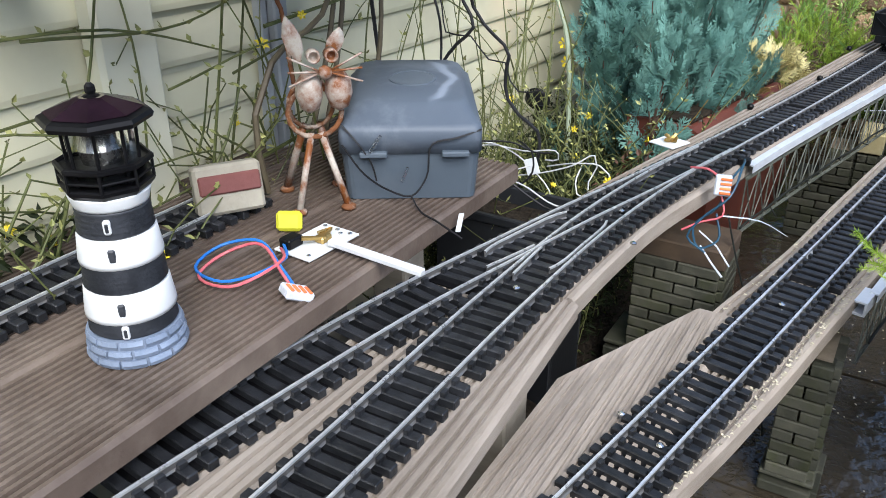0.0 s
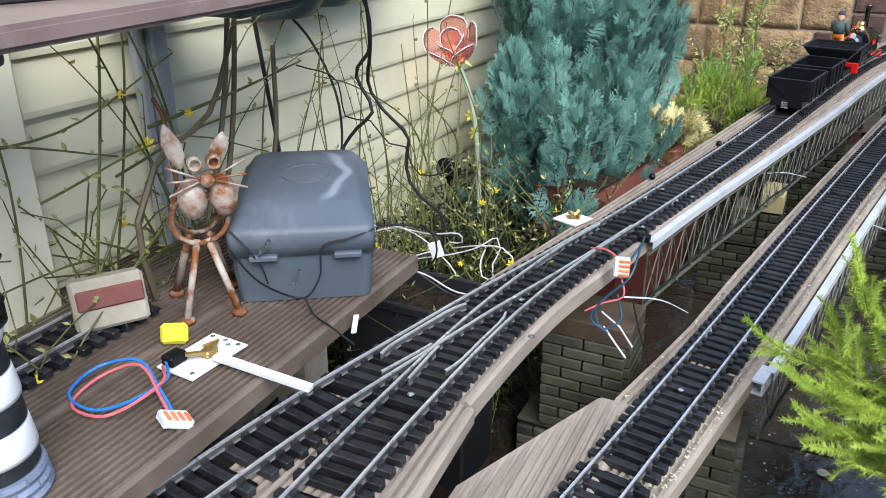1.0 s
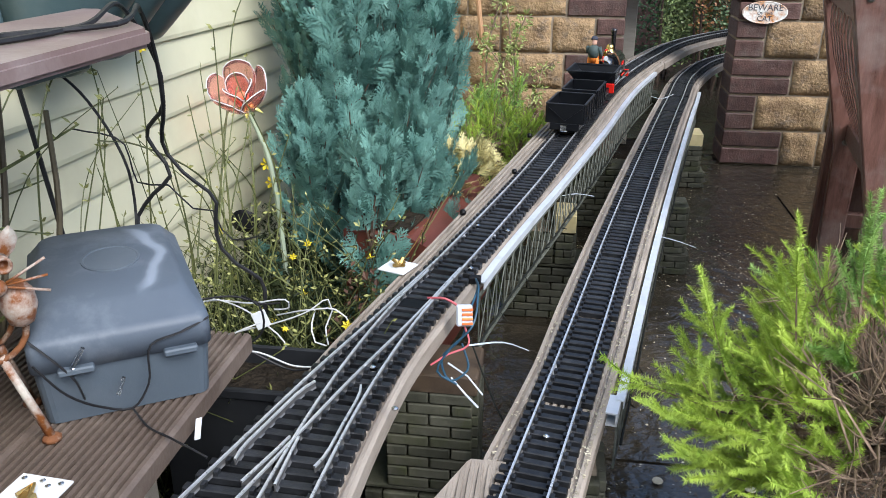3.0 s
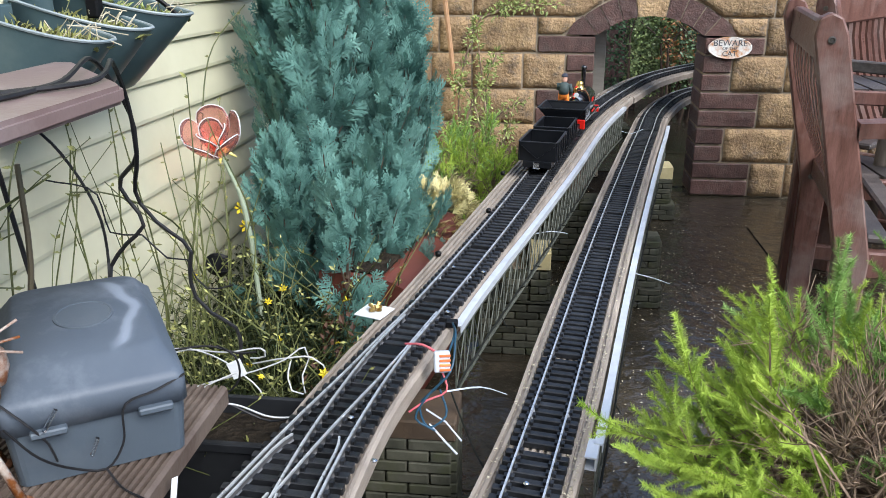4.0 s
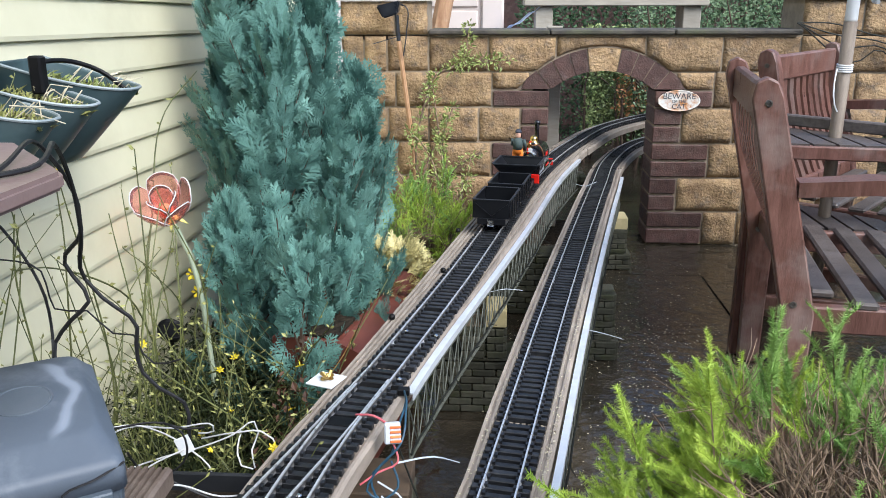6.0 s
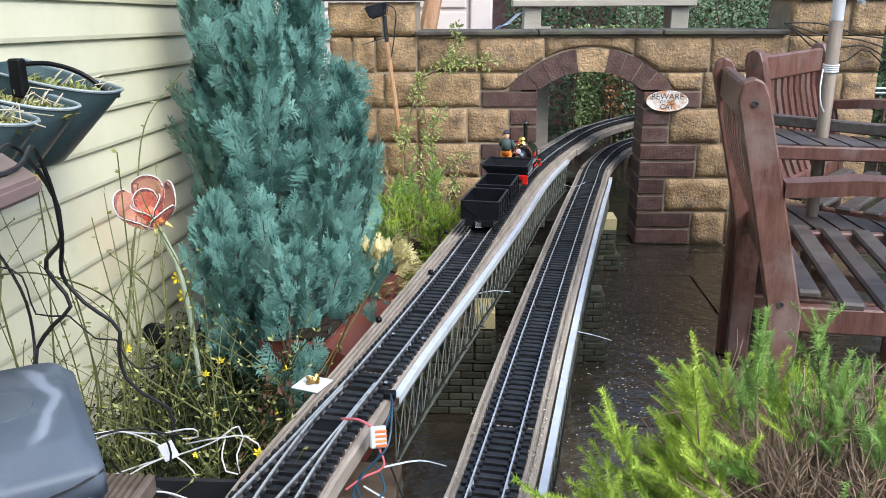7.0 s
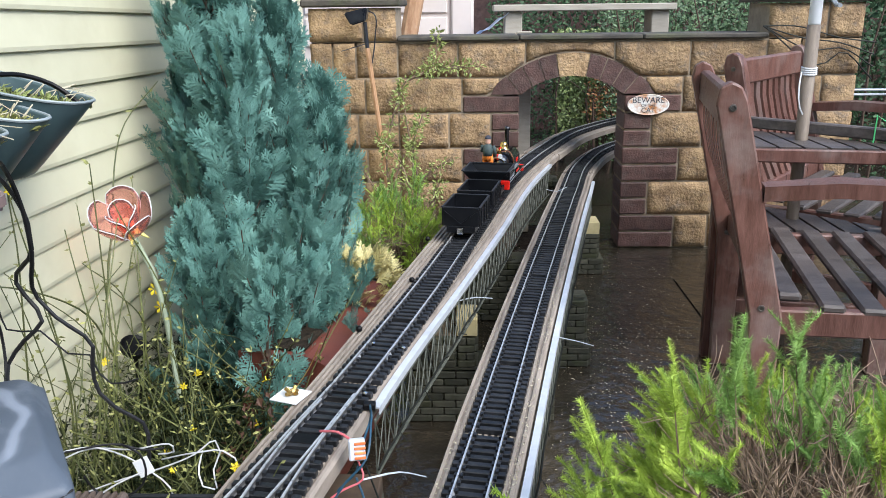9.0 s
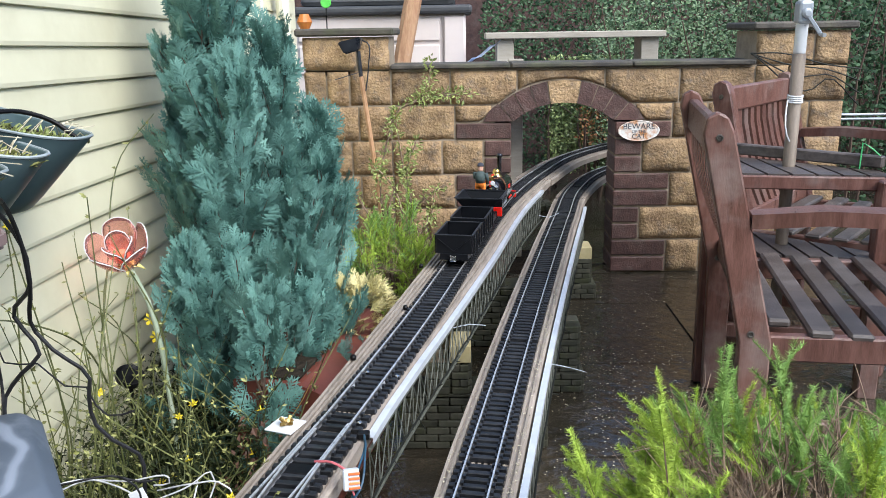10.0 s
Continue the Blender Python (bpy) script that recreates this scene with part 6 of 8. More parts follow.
lathe(bm, [(0.0425, 0.1665), (0.0445, 0.168), (0.0445, 0.171), (0.0415, 0.172), (0.0405, 0.169)], 8)
lathe(bm, [(0.0425, 0.159), (0.043, 0.160), (0.0425, 0.161), (0.041, 0.160)], 8)
part("gallery", bm, BLACK, lh, "black octagonal gallery")
for k in range(8):
    a = k * math.pi / 4
    bm = bmesh.new()
    tube(bm, [(0.042 * math.cos(a), 0.042 * math.sin(a), 0.152), (0.042 * math.cos(a), 0.042 * math.sin(a), 0.17)], 0.0016, 6)
    tube(bm, [(0.031 * math.cos(a), 0.031 * math.sin(a), 0.154), (0.033 * math.cos(a), 0.033 * math.sin(a), 0.202)], 0.0017, 6)
    part("pillar", bm, BLACK, lh)
bm = bmesh.new()
lathe(bm, [(0.029, 0.154), (0.031, 0.20)], 8)
ob = part("lantern_glass", bm, GLASS, lh, "clear lantern glazing")
ob.visible_shadow = False
bm = bmesh.new()
lathe(bm, [(0.010, 0.154), (0.012, 0.165), (0.016, 0.18), (0.010, 0.194), (0.004, 0.198)], 14)
part("reflector", bm, STEEL, lh, "bright reflector inside the lantern")
bm = bmesh.new()
lathe(bm, [(0.034, 0.198), (0.049, 0.2005), (0.051, 0.204), (0.049, 0.207), (0.008, 0.2195), (0.004, 0.221)], 8)
part("roof", bm, BLACK, lh)
bm = bmesh.new()
lathe(bm, [(0.044, 0.2096), (0.012, 0.2194)], 8)
part("solar_panel", bm, SOLAR, lh, "dark purple solar panel")
bm = bmesh.new()
lathe(bm, [(0.003, 0.219), (0.005, 0.2235), (0.0047, 0.227), (0.002, 0.2295)], 10)
part("finial", bm, BLACK, lh)

# stub track on the deck and loose stone
STUB = [Vector((-1.315, y, DX)) for y in (0.0, 0.3, 0.6, 0.985)]
track("stub_track", STUB, "short unused length of track on the deck")
CONC = M("cast_concrete", (0.22, 0.20, 0.155), (0.36, 0.33, 0.265), 14, 0.8, bump=0.6)
REDP = M("brick_red_inlay", (0.15, 0.045, 0.04), (0.22, 0.08, 0.07), 20, 0.7, bump=0.5)
m = Matrix.Translation((-1.285, 0.925, DX + 0.011)) @ Matrix.Rotation(radians(57), 4, "Z") @ Matrix.Rotation(radians(-14), 4, "X")
blk = thing("concrete_block", "small pale concrete block with a brick-red inlay on the stub track", "block", m=m)
bm = bmesh.new()
box(bm, -0.042, 0.042, -0.016, 0.016, 0, 0.062, 0.004)
part("body", bm, CONC, blk)
bm = bmesh.new()
box(bm, -0.037, 0.039, -0.02, -0.012, 0.026, 0.05, 0.002)
part("inlay", bm, REDP, blk, "brick-red inlay")

# storage box for the electrics
u, v = Vector((0.839, 0.545, 0)), Vector((-0.545, 0.839, 0))
m = Matrix((u, v, Vector((0, 0, 1)))).transposed().to_4x4()
m.translation = Vector((-1.1235, 1.0935, DX))
m = m @ Matrix.Diagonal((1.0, 1.2, 1.08, 1.0))
sbox = thing("storage_box", "grey weatherproof plastic cable box with a domed lid on the deck", "box", m=m)


def rounded(bm, hx, y0, y1, z, r, n=4):
    out = []
    for cx, cy, a0 in ((hx - r, y1 - r, 0), (-hx + r, y1 - r, 90), (-hx + r, y0 + r, 180), (hx - r, y0 + r, 270)):
        for i in range(n + 1):
            a = radians(a0 + 90 * i / n)
            out.append(bm.verts.new((cx + r * math.cos(a), cy + r * math.sin(a), z)))
    return out


def loft(bm, rings, cap=True):
    for a, b in zip(rings, rings[1:]):
        for k in range(len(a)):
            bm.faces.new((a[k], a[(k + 1) % len(a)], b[(k + 1) % len(a)], b[k]))
    if cap:
        bm.faces.new(rings[0][::-1])
        bm.faces.new(rings[-1])


LIDMAT = M("sheen_painted_grey_lid", (0.064, 0.082, 0.108), (0.098, 0.120, 0.150), 5, 0.52, bump=0.08, bscale=400, vary=0.0, stain=(0.27, 0.30, 0.34), stain_scale=9, stain_amount=0.35)
# sheen painted into the base colour: a pale arc round the boss
lt = LIDMAT.node_tree
tc = lt.nodes.new("ShaderNodeTexCoord")
wob = lt.nodes.new("ShaderNodeTexNoise")
wob.inputs["Scale"].default_value = 14.0
mixv = lt.nodes.new("ShaderNodeVectorMath")
mixv.operation = "MULTIPLY_ADD"
mixv.inputs[1].default_value = (0.03, 0.03, 0.0)
lt.links.new(wob.outputs["Color"], mixv.inputs[0])
lt.links.new(tc.outputs["Object"], mixv.inputs[2])
lt.links.new(tc.outputs["Object"], wob.inputs["Vector"])
flat = lt.nodes.new("ShaderNodeVectorMath")
flat.operation = "MULTIPLY_ADD"
flat.inputs[1].default_value = (1.0, 0.72, 0.0)
flat.inputs[2].default_value = (-0.008, -0.100, 0.0)
lt.links.new(mixv.outputs[0], flat.inputs[0])
leng = lt.nodes.new("ShaderNodeVectorMath")
leng.operation = "LENGTH"
lt.links.new(flat.outputs[0], leng.inputs[0])
band = lt.nodes.new("ShaderNodeValToRGB")
band.color_ramp.elements[0].position, band.color_ramp.elements[1].position = 0.058, 0.075
for pos in (0.064, 0.070):
    band.color_ramp.elements.new(pos).color = (0.75, 0.75, 0.75, 1)
band.color_ramp.elements[0].color = band.color_ramp.elements[3].color = (0, 0, 0, 1)
lt.links.new(leng.outputs["Value"], band.inputs[0])
sepx = lt.nodes.new("ShaderNodeSeparateXYZ")
lt.links.new(tc.outputs["Object"], sepx.inputs[0])
side = lt.nodes.new("ShaderNodeMapRange")
side.inputs["From Min"].default_value, side.inputs["From Max"].default_value = 0.022, 0.04
lt.links.new(sepx.outputs["X"], side.inputs["Value"])
both = lt.nodes.new("ShaderNodeMath")
both.operation = "MULTIPLY"
lt.links.new(band.outputs[0], both.inputs[0])
lt.links.new(side.outputs[0], both.inputs[1])
pale = lt.nodes.new("ShaderNodeMix")
pale.data_type = "RGBA"
pale.inputs[7].default_value = (0.27, 0.31, 0.37, 1)
base = lt.nodes["Principled BSDF"].inputs["Base Color"]
lt.links.new(base.links[0].from_socket, pale.inputs[6])
lt.links.new(both.outputs[0], pale.inputs["Factor"])
lt.links.new(pale.outputs[2], base)
bm = bmesh.new()
loft(bm, [rounded(bm, 0.086, 0.006, 0.228, 0.0, 0.012), rounded(bm, 0.091, 0.0, 0.233, 0.062, 0.014)])
part("body", bm, GREYBOX, sbox, smooth=False)
bm = bmesh.new()
loft(bm, [rounded(bm, 0.0935, -0.003, 0.236, 0.0622, 0.011), rounded(bm, 0.0935, -0.003, 0.236, 0.0885, 0.011), rounded(bm, 0.0922, -0.001, 0.235, 0.0935, 0.012), rounded(bm, 0.089, 0.004, 0.232, 0.0968, 0.014), rounded(bm, 0.081, 0.022, 0.228, 0.1065, 0.018), rounded(bm, 0.0765, 0.03, 0.2255, 0.1125, 0.02), rounded(bm, 0.071, 0.037, 0.221, 0.1152, 0.022), rounded(bm, 0.03, 0.09, 0.16, 0.117, 0.02)])
part("lid", bm, LIDMAT, sbox, "domed grey lid with a sheen painted on as a pale arc", smooth=True)
bm = bmesh.new()
lathe(bm, [(0.034, 0.112), (0.0335, 0.1186), (0.031, 0.1190), (0.030, 0.1182), (0.001, 0.1182)], 28, Matrix.Translation((0.004, 0.122, 0)))
part("lid_boss", bm, GREYBOX, sbox, "round moulded boss")
for x in (-0.048, 0.058):
    bm = bmesh.new()
    box(bm, x - 0.018, x + 0.018, -0.0105, -0.001, 0.059, 0.066, 0.0015)
    part("latch", bm, GREYBOX, sbox)
CABLE = M("thin_black_cable", (0.01, 0.01, 0.011), (0.025, 0.025, 0.027), 30, 0.45, bump=0.1, spec=0.22)
bm = bmesh.new()
for pts in ([(-0.088, -0.006, 0.075), (-0.06, -0.012, 0.04), (-0.03, -0.009, 0.018), (0.0, -0.01, 0.01), (0.02, -0.012, 0.035), (0.028, -0.008, 0.075), (0.06, -0.006, 0.082), (0.092, 0.0, 0.09)],
            [(-0.09, 0.0, 0.1), (-0.065, -0.01, 0.075), (-0.05, -0.008, 0.05), (-0.045, -0.008, 0.03)], [(0.0, -0.01, 0.01), (0.01, -0.03, 0.001), (0.03, -0.06, 0.002), (0.06, -0.10, 0.0)]):
    tube(bm, smooth_path(pts, 0.008), 0.0013, 5)
tagged(part("fairy_light_wire", bm, CABLE, at=m.copy()), "thin black fairy-light wire draped over the box", "wire")
for a, b in (((-0.052, -0.012, 0.068), (-0.038, -0.012, 0.088)), ((-0.012, -0.012, 0.03), (-0.004, -0.012, 0.048))):
    bm = bmesh.new()
    tube(bm, [a, b], 0.0022, 6)
    tagged(part("fairy_bulb", bm, GLASS, at=m.copy()), "tiny clear fairy-light bulb on the black wire", "bulb", "fairy lights")


# cat ornament
RUSTW = M("rusty_white_paint", (0.40, 0.36, 0.30), (0.66, 0.65, 0.62), 24, 0.45, bump=0.3, bscale=150, vary=0.05, stain=(0.19, 0.062, 0.016), stain_scale=24, stain_amount=1.0, stain_from=0.37)
RUSTM = M("brown_rust", (0.07, 0.025, 0.012), (0.24, 0.09, 0.03), 25, 0.8, bump=0.6, vary=0.05, stain=(0.58, 0.52, 0.43), stain_scale=26, stain_amount=0.9)
m = Matrix.Translation((-1.235, 1.036, DX)) @ Matrix.Rotation(math.atan2(-0.66, 0.75), 4, "Z")
bm = bmesh.new()
for sy in (-1, 1):
    tube(bm, [(0.045, sy * 0.032, 0.004), (0.02, sy * 0.006, 0.098)], [0.0048, 0.0042], 8)
    tube(bm, [(-0.04, sy * 0.036, 0.004), (-0.012, sy * 0.01, 0.10)], [0.0055, 0.0048], 8)
    for x in (0.045, -0.04):
        lathe(bm, [(0.010, 0.0), (0.010, 0.004), (0.005, 0.007)], 8, Matrix.Translation((x, sy * (0.032 if x > 0 else 0.036), 0)))
rn = 18
ringo = [(0.022, 0.034 * math.cos(2 * math.pi * i / rn), 0.125 + 0.032 * math.sin(2 * math.pi * i / rn)) for i in range(rn + 1)]
tube(bm, ringo, 0.0035, 7, caps=False)
tube(bm, [(x - 0.03, y * 0.85, z * 0.97 + 0.006) for x, y, z in ringo], 0.003, 7, caps=False)
for i in (0, 4, 5, 9):
    tube(bm, [ringo[i], (ringo[i][0] - 0.03, ringo[i][1] * 0.85, ringo[i][2] * 0.97 + 0.006)], 0.0025, 5)
tube(bm, smooth_path([(-0.03, -0.015, 0.13), (-0.045, -0.02, 0.2), (-0.055, -0.022, 0.24), (-0.05, -0.03, 0.26)], 0.02), 0.003, 6)
for f in bm.faces:
    f.material_index = 0 if f.calc_center_median().z < 0.085 and f.calc_center_median().z > 0.014 else 1
head_from = len(bm.verts)
for sy in (-1, 1):
    lathe(bm, [(0.002, -0.027), (0.012, -0.021), (0.0175, -0.004), (0.016, 0.012), (0.008, 0.023), (0.001, 0.026)], 14, Matrix.Translation((0.028, sy * 0.0185, 0.150)))
    lathe(bm, [(0.0085, -0.008), (0.0085, 0.008), (0.006, 0.008), (0.0058, -0.004), (0.001, -0.004)], 14, Matrix.Translation((0.028, sy * 0.011, 0.193)) @ Matrix.Rotation(radians(90), 4, "Y"))
    rib = [(0.0, 0.003), (0.25, 0.010), (0.55, 0.0115), (0.8, 0.007), (1.0, 0.0005)]
    base = Vector((0.012 if sy < 0 else -0.004, sy * 0.022 - 0.004, 0.183))
    tipd = Vector((0.0, sy * 0.012, 0.056 if sy < 0 else 0.036))
    row = [[bm.verts.new(base + tipd * t + Vector((0.003 - 0.006 * abs(q), q * w, 0))) for q in (-1, 0, 1)] for t, w in rib]
    for p, q in zip(row, row[1:]):
        for i in range(2):
            bm.faces.new((p[i], p[i + 1], q[i + 1], q[i]))
    for k, dz in enumerate((0.022, 0.004, -0.013)):
        tube(bm, [(0.042, sy * 0.004, 0.176), (0.05, sy * 0.045, 0.176 + dz)], 0.0015, 5)
lathe(bm, [(0.001, -0.009), (0.007, -0.005), (0.009, 0), (0.007, 0.006), (0.001, 0.009)], 12, Matrix.Translation((0.045, 0, 0.176)))
bm.verts.ensure_lookup_table()
for vv in list(bm.verts)[head_from:]:
    vv.co.y += 0.012
    vv.co.z += 0.004
bm.faces.ensure_lookup_table()
cat = part("cat_ornament", bm, [RUSTW, RUSTM], at=m)
tagged(cat, "rusty white-painted scrap-metal cat ornament standing on the deck", "ornament")
for i, f in enumerate(cat.data.polygons):
    f.use_smooth = True
# point motor plate, rod, tag and connectors
plate = thing("motor_plate", "white plastic plate with a black point motor on the deck", "plate", m=Matrix.Translation((-1.148, 0.925, DX + 0.001)) @ Matrix.Rotation(radians(-4), 4, "Z"))
bm = bmesh.new()
box(bm, -0.028, 0.028, -0.044, 0.044, 0, 0.003, 0.0008)
part("base", bm, WHITE, plate)
bm = bmesh.new()
box(bm, -0.024, -0.006, -0.04, -0.016, 0.003, 0.016, 0.002)
part("motor", bm, BLACK, plate, "small black motor")
BRASS = M("dull_brass", (0.42, 0.27, 0.08), (0.6, 0.42, 0.16), 30, 0.35, metal=0.9, bump=0.1)
bm = bmesh.new()
tube(bm, [(-0.006, -0.02, 0.012), (0.012, 0.0, 0.010), (0.004, 0.02, 0.012), (-0.002, 0.004, 0.011)], 0.003, 6)
box(bm, 0.0, 0.014, -0.006, 0.012, 0.003, 0.012, 0.002)
part("linkage", bm, BRASS, plate, "brassy linkage")
for x, y in ((0.02, -0.036), (0.02, 0.036), (-0.02, 0.036), (0.0, 0.036), (0.01, 0.03)):
    bm = bmesh.new()
    lathe(bm, [(0.0028, 0.003), (0.0028, 0.0045), (0.001, 0.0055)], 8, Matrix.Translation((x, y, 0)))
    part("screw", bm, STEEL, plate)
bm = bmesh.new()
bar(bm, (-1.125, 0.92, DX + 0.011), (-1.0, 0.925, DX + 0.001), 0.011, 0.007, bevel=0.001)
tagged(part("throw_bar", bm, WHITE), "white plastic throw bar leading to the points", "rod")
YTAG = M("yellow_plastic", (0.52, 0.52, 0.03), (0.64, 0.63, 0.06), 20, 0.45, bump=0.05)
bm = bmesh.new()
box(bm, -0.016, 0.016, -0.006, 0.006, 0, 0.025, 0.004, m=Matrix.Translation((-1.20, 0.935, DX)) @ Matrix.Rotation(radians(30), 4, "Z") @ Matrix.Rotation(radians(-20), 4, "X"))
tagged(part("yellow_tag", bm, YTAG), "bright yellow plastic block on the deck", "tag")
CBLUE = M("blue_wire", (0.01, 0.12, 0.45), (0.03, 0.2, 0.6), 30, 0.4, bump=0.05)
CPINK = M("pink_wire", (0.6, 0.10, 0.13), (0.72, 0.2, 0.22), 30, 0.4, bump=0.05)
ORLEV = M("orange_lever", (0.75, 0.16, 0.05), (0.85, 0.25, 0.09), 30, 0.4, bump=0.02)
CLEARP = M("clear_grey_plastic", (0.5, 0.53, 0.58), (0.62, 0.65, 0.7), 30, 0.3, bump=0.02)


def connector(m, label):
    c = thing("lever_connector", label, "connector", "lever connectors", m=m)
    bm = bmesh.new()
    box(bm, -0.016, 0.016, -0.012, 0.012, 0, 0.011, 0.002)
    part("body", bm, CLEARP, c)
    for k in range(4):
        bm = bmesh.new()
        box(bm, -0.0135 + 0.0072 * k, -0.0095 + 0.0072 * k, -0.0125, 0.004, 0.0105, 0.0128, 0.0008)
        part("lever", bm, ORLEV, c, "orange lever")
    return c


connector(Matrix.Translation((-1.088, 0.812, DX)) @ Matrix.Rotation(radians(62), 4, "Z") @ Matrix.Rotation(radians(25), 4, "Y"), "grey lever connector with orange levers on the deck")
bm = bmesh.new()
tube(bm, smooth_path([(-1.17, 0.89, DX + 0.01), (-1.14, 0.86, DX + 0.012), (-1.17, 0.79, DX + 0.006), (-1.22, 0.80, DX + 0.006), (-1.225, 0.845, DX + 0.012), (-1.19, 0.865, DX + 0.02), (-1.13, 0.84, DX + 0.012), (-1.095, 0.82, DX + 0.008)], 0.01), 0.0018, 6)
tagged(part("blue_wire", bm, CBLUE), "looped blue wire on the deck", "wire")
bm = bmesh.new()
tube(bm, smooth_path([(-1.165, 0.88, DX + 0.009), (-1.135, 0.85, DX + 0.016), (-1.155, 0.785, DX + 0.006), (-1.205, 0.79, DX + 0.004), (-1.21, 0.83, DX + 0.01), (-1.18, 0.855, DX + 0.022), (-1.12, 0.83, DX + 0.012), (-1.09, 0.812, DX + 0.008)], 0.01), 0.0018, 6)
tagged(part("pink_wire", bm, CPINK), "looped pink wire on the deck", "wire")

# second connector hanging at the truss end
TEALW = M("dull_teal_wire", (0.012, 0.05, 0.09), (0.03, 0.10, 0.16), 30, 0.45, bump=0.05)
connector(Matrix.Translation((-0.798, 1.462, 0.448)) @ Matrix.Rotation(radians(12), 4, "Z") @ Matrix.Rotation(radians(80), 4, "X") @ Matrix.Rotation(radians(90), 4, "Z"), "lever connector with orange levers hanging from the track board")
bm = bmesh.new()
for dx, pts in ((0, [(-0.795, 1.60, 0.445), (-0.785, 1.52, 0.46), (-0.79, 1.47, 0.45), (-0.80, 1.46, 0.41), (-0.83, 1.45, 0.375), (-0.815, 1.44, 0.345), (-0.79, 1.45, 0.36), (-0.80, 1.46, 0.40)]),
                (0.004, [(-0.795, 1.60, 0.445), (-0.782, 1.51, 0.462), (-0.785, 1.46, 0.43), (-0.82, 1.45, 0.39), (-0.835, 1.44, 0.36), (-0.805, 1.44, 0.34)])):
    tube(bm, smooth_path(pts, 0.01), 0.0018, 6)
tagged(part("blue_wire", bm, TEALW), "coiled blue wires hanging below the connector", "wire")
bm = bmesh.new()
tube(bm, smooth_path([(-0.86, 1.51, 0.448), (-0.83, 1.49, 0.458), (-0.80, 1.465, 0.455)], 0.01), 0.002, 6)
tube(bm, smooth_path([(-0.80, 1.46, 0.44), (-0.79, 1.455, 0.40), (-0.82, 1.45, 0.385), (-0.845, 1.44, 0.37)], 0.01), 0.0016, 6)
tagged(part("red_wire", bm, CPINK), "red wires at the connector", "wire")
bm = bmesh.new()
box(bm, -0.010, 0.010, -0.008, 0.008, 0, 0.012, 0.002, m=Matrix.Translation((-0.798, 1.615, 0.431)))
tagged(part("track_sensor", bm, BLACK), "small black sensor on the track board", "sensor")
TIE = M("pale_cable_tie", (0.42, 0.47, 0.53), (0.56, 0.61, 0.67), 30, 0.4, bump=0.02)
for pts in ([(-0.79, 1.455, 0.40), (-0.74, 1.50, 0.385), (-0.702, 1.54, 0.352)], [(-0.82, 1.45, 0.37), (-0.79, 1.45, 0.35), (-0.765, 1.44, 0.325)], [(-0.815, 1.45, 0.345), (-0.79, 1.44, 0.322), (-0.77, 1.42, 0.315)],
            [(-0.672, 2.30, 0.365), (-0.62, 2.34, 0.362), (-0.578, 2.373, 0.347)], [(-0.43, 2.21, 0.31), (-0.38, 2.22, 0.295), (-0.335, 2.25, 0.27)], [(-0.35, 3.42, 0.40), (-0.31, 3.43, 0.39), (-0.27, 3.44, 0.405)]):
    bm = bmesh.new()
    sp = smooth_path(pts, 0.02)
    sweep(bm, sp, [(-0.0017, -0.0006), (0.0017, -0.0006), (0.0017, 0.0006), (-0.0017, 0.0006)])
    tagged(part("cable_tie", bm, TIE), "pale plastic cable tie sticking out from the bridge", "cable tie", "cable ties")

# ---- shelf with planters ----
bm = bmesh.new()
o = [(-1.12, 0.62), (-1.12, 1.235), (-1.135, 1.255), (-1.28, 1.42), (-1.31, 1.42), (-1.31, 0.62)]
a = [bm.verts.new((x, y, 0.862)) for x, y in o]
b = [bm.verts.new((x, y, 0.883)) for x, y in o]
bm.faces.new(b)
bm.faces.new(a[::-1])
for i in range(len(o)):
    j = (i + 1) % len(o)
    bm.faces.new((a[i], a[j], b[j], b[i]))
bmesh.ops.recalc_face_normals(bm, faces=bm.faces)
bmesh.ops.bevel(bm, geom=list(bm.edges), offset=0.005, segments=2, affect="EDGES")
SHELF = M("pink_brown_composite", (0.155, 0.105, 0.098), (0.225, 0.165, 0.155), 6, 0.36, bump=0.2, bscale=120, vary=0.03, stain=(0.33, 0.28, 0.27), stain_scale=8, stain_amount=0.5)
tagged(part("shelf_board", bm, SHELF), "pink-brown composite board shelf with rounded edges", "shelf")
DGREEN = M("slate_green_plastic", (0.035, 0.062, 0.068), (0.062, 0.100, 0.108), 6, 0.4, bump=0.1, vary=0.05, stain=(0.12, 0.15, 0.145), stain_scale=8, stain_amount=0.4)
for y in (0.66, 1.10):
    bm = bmesh.new()
    box(bm, SX + 0.012, -1.19, y, y + 0.13, 0.838, 0.862, 0.006, seg=2)
    tagged(part("shelf_bracket", bm, DGREEN), "slate-green plastic bracket holding the shelf", "bracket")


RIMG = M("worn_rim_plastic", (0.16, 0.20, 0.21), (0.30, 0.34, 0.35), 10, 0.45, bump=0.1, vary=0.05)


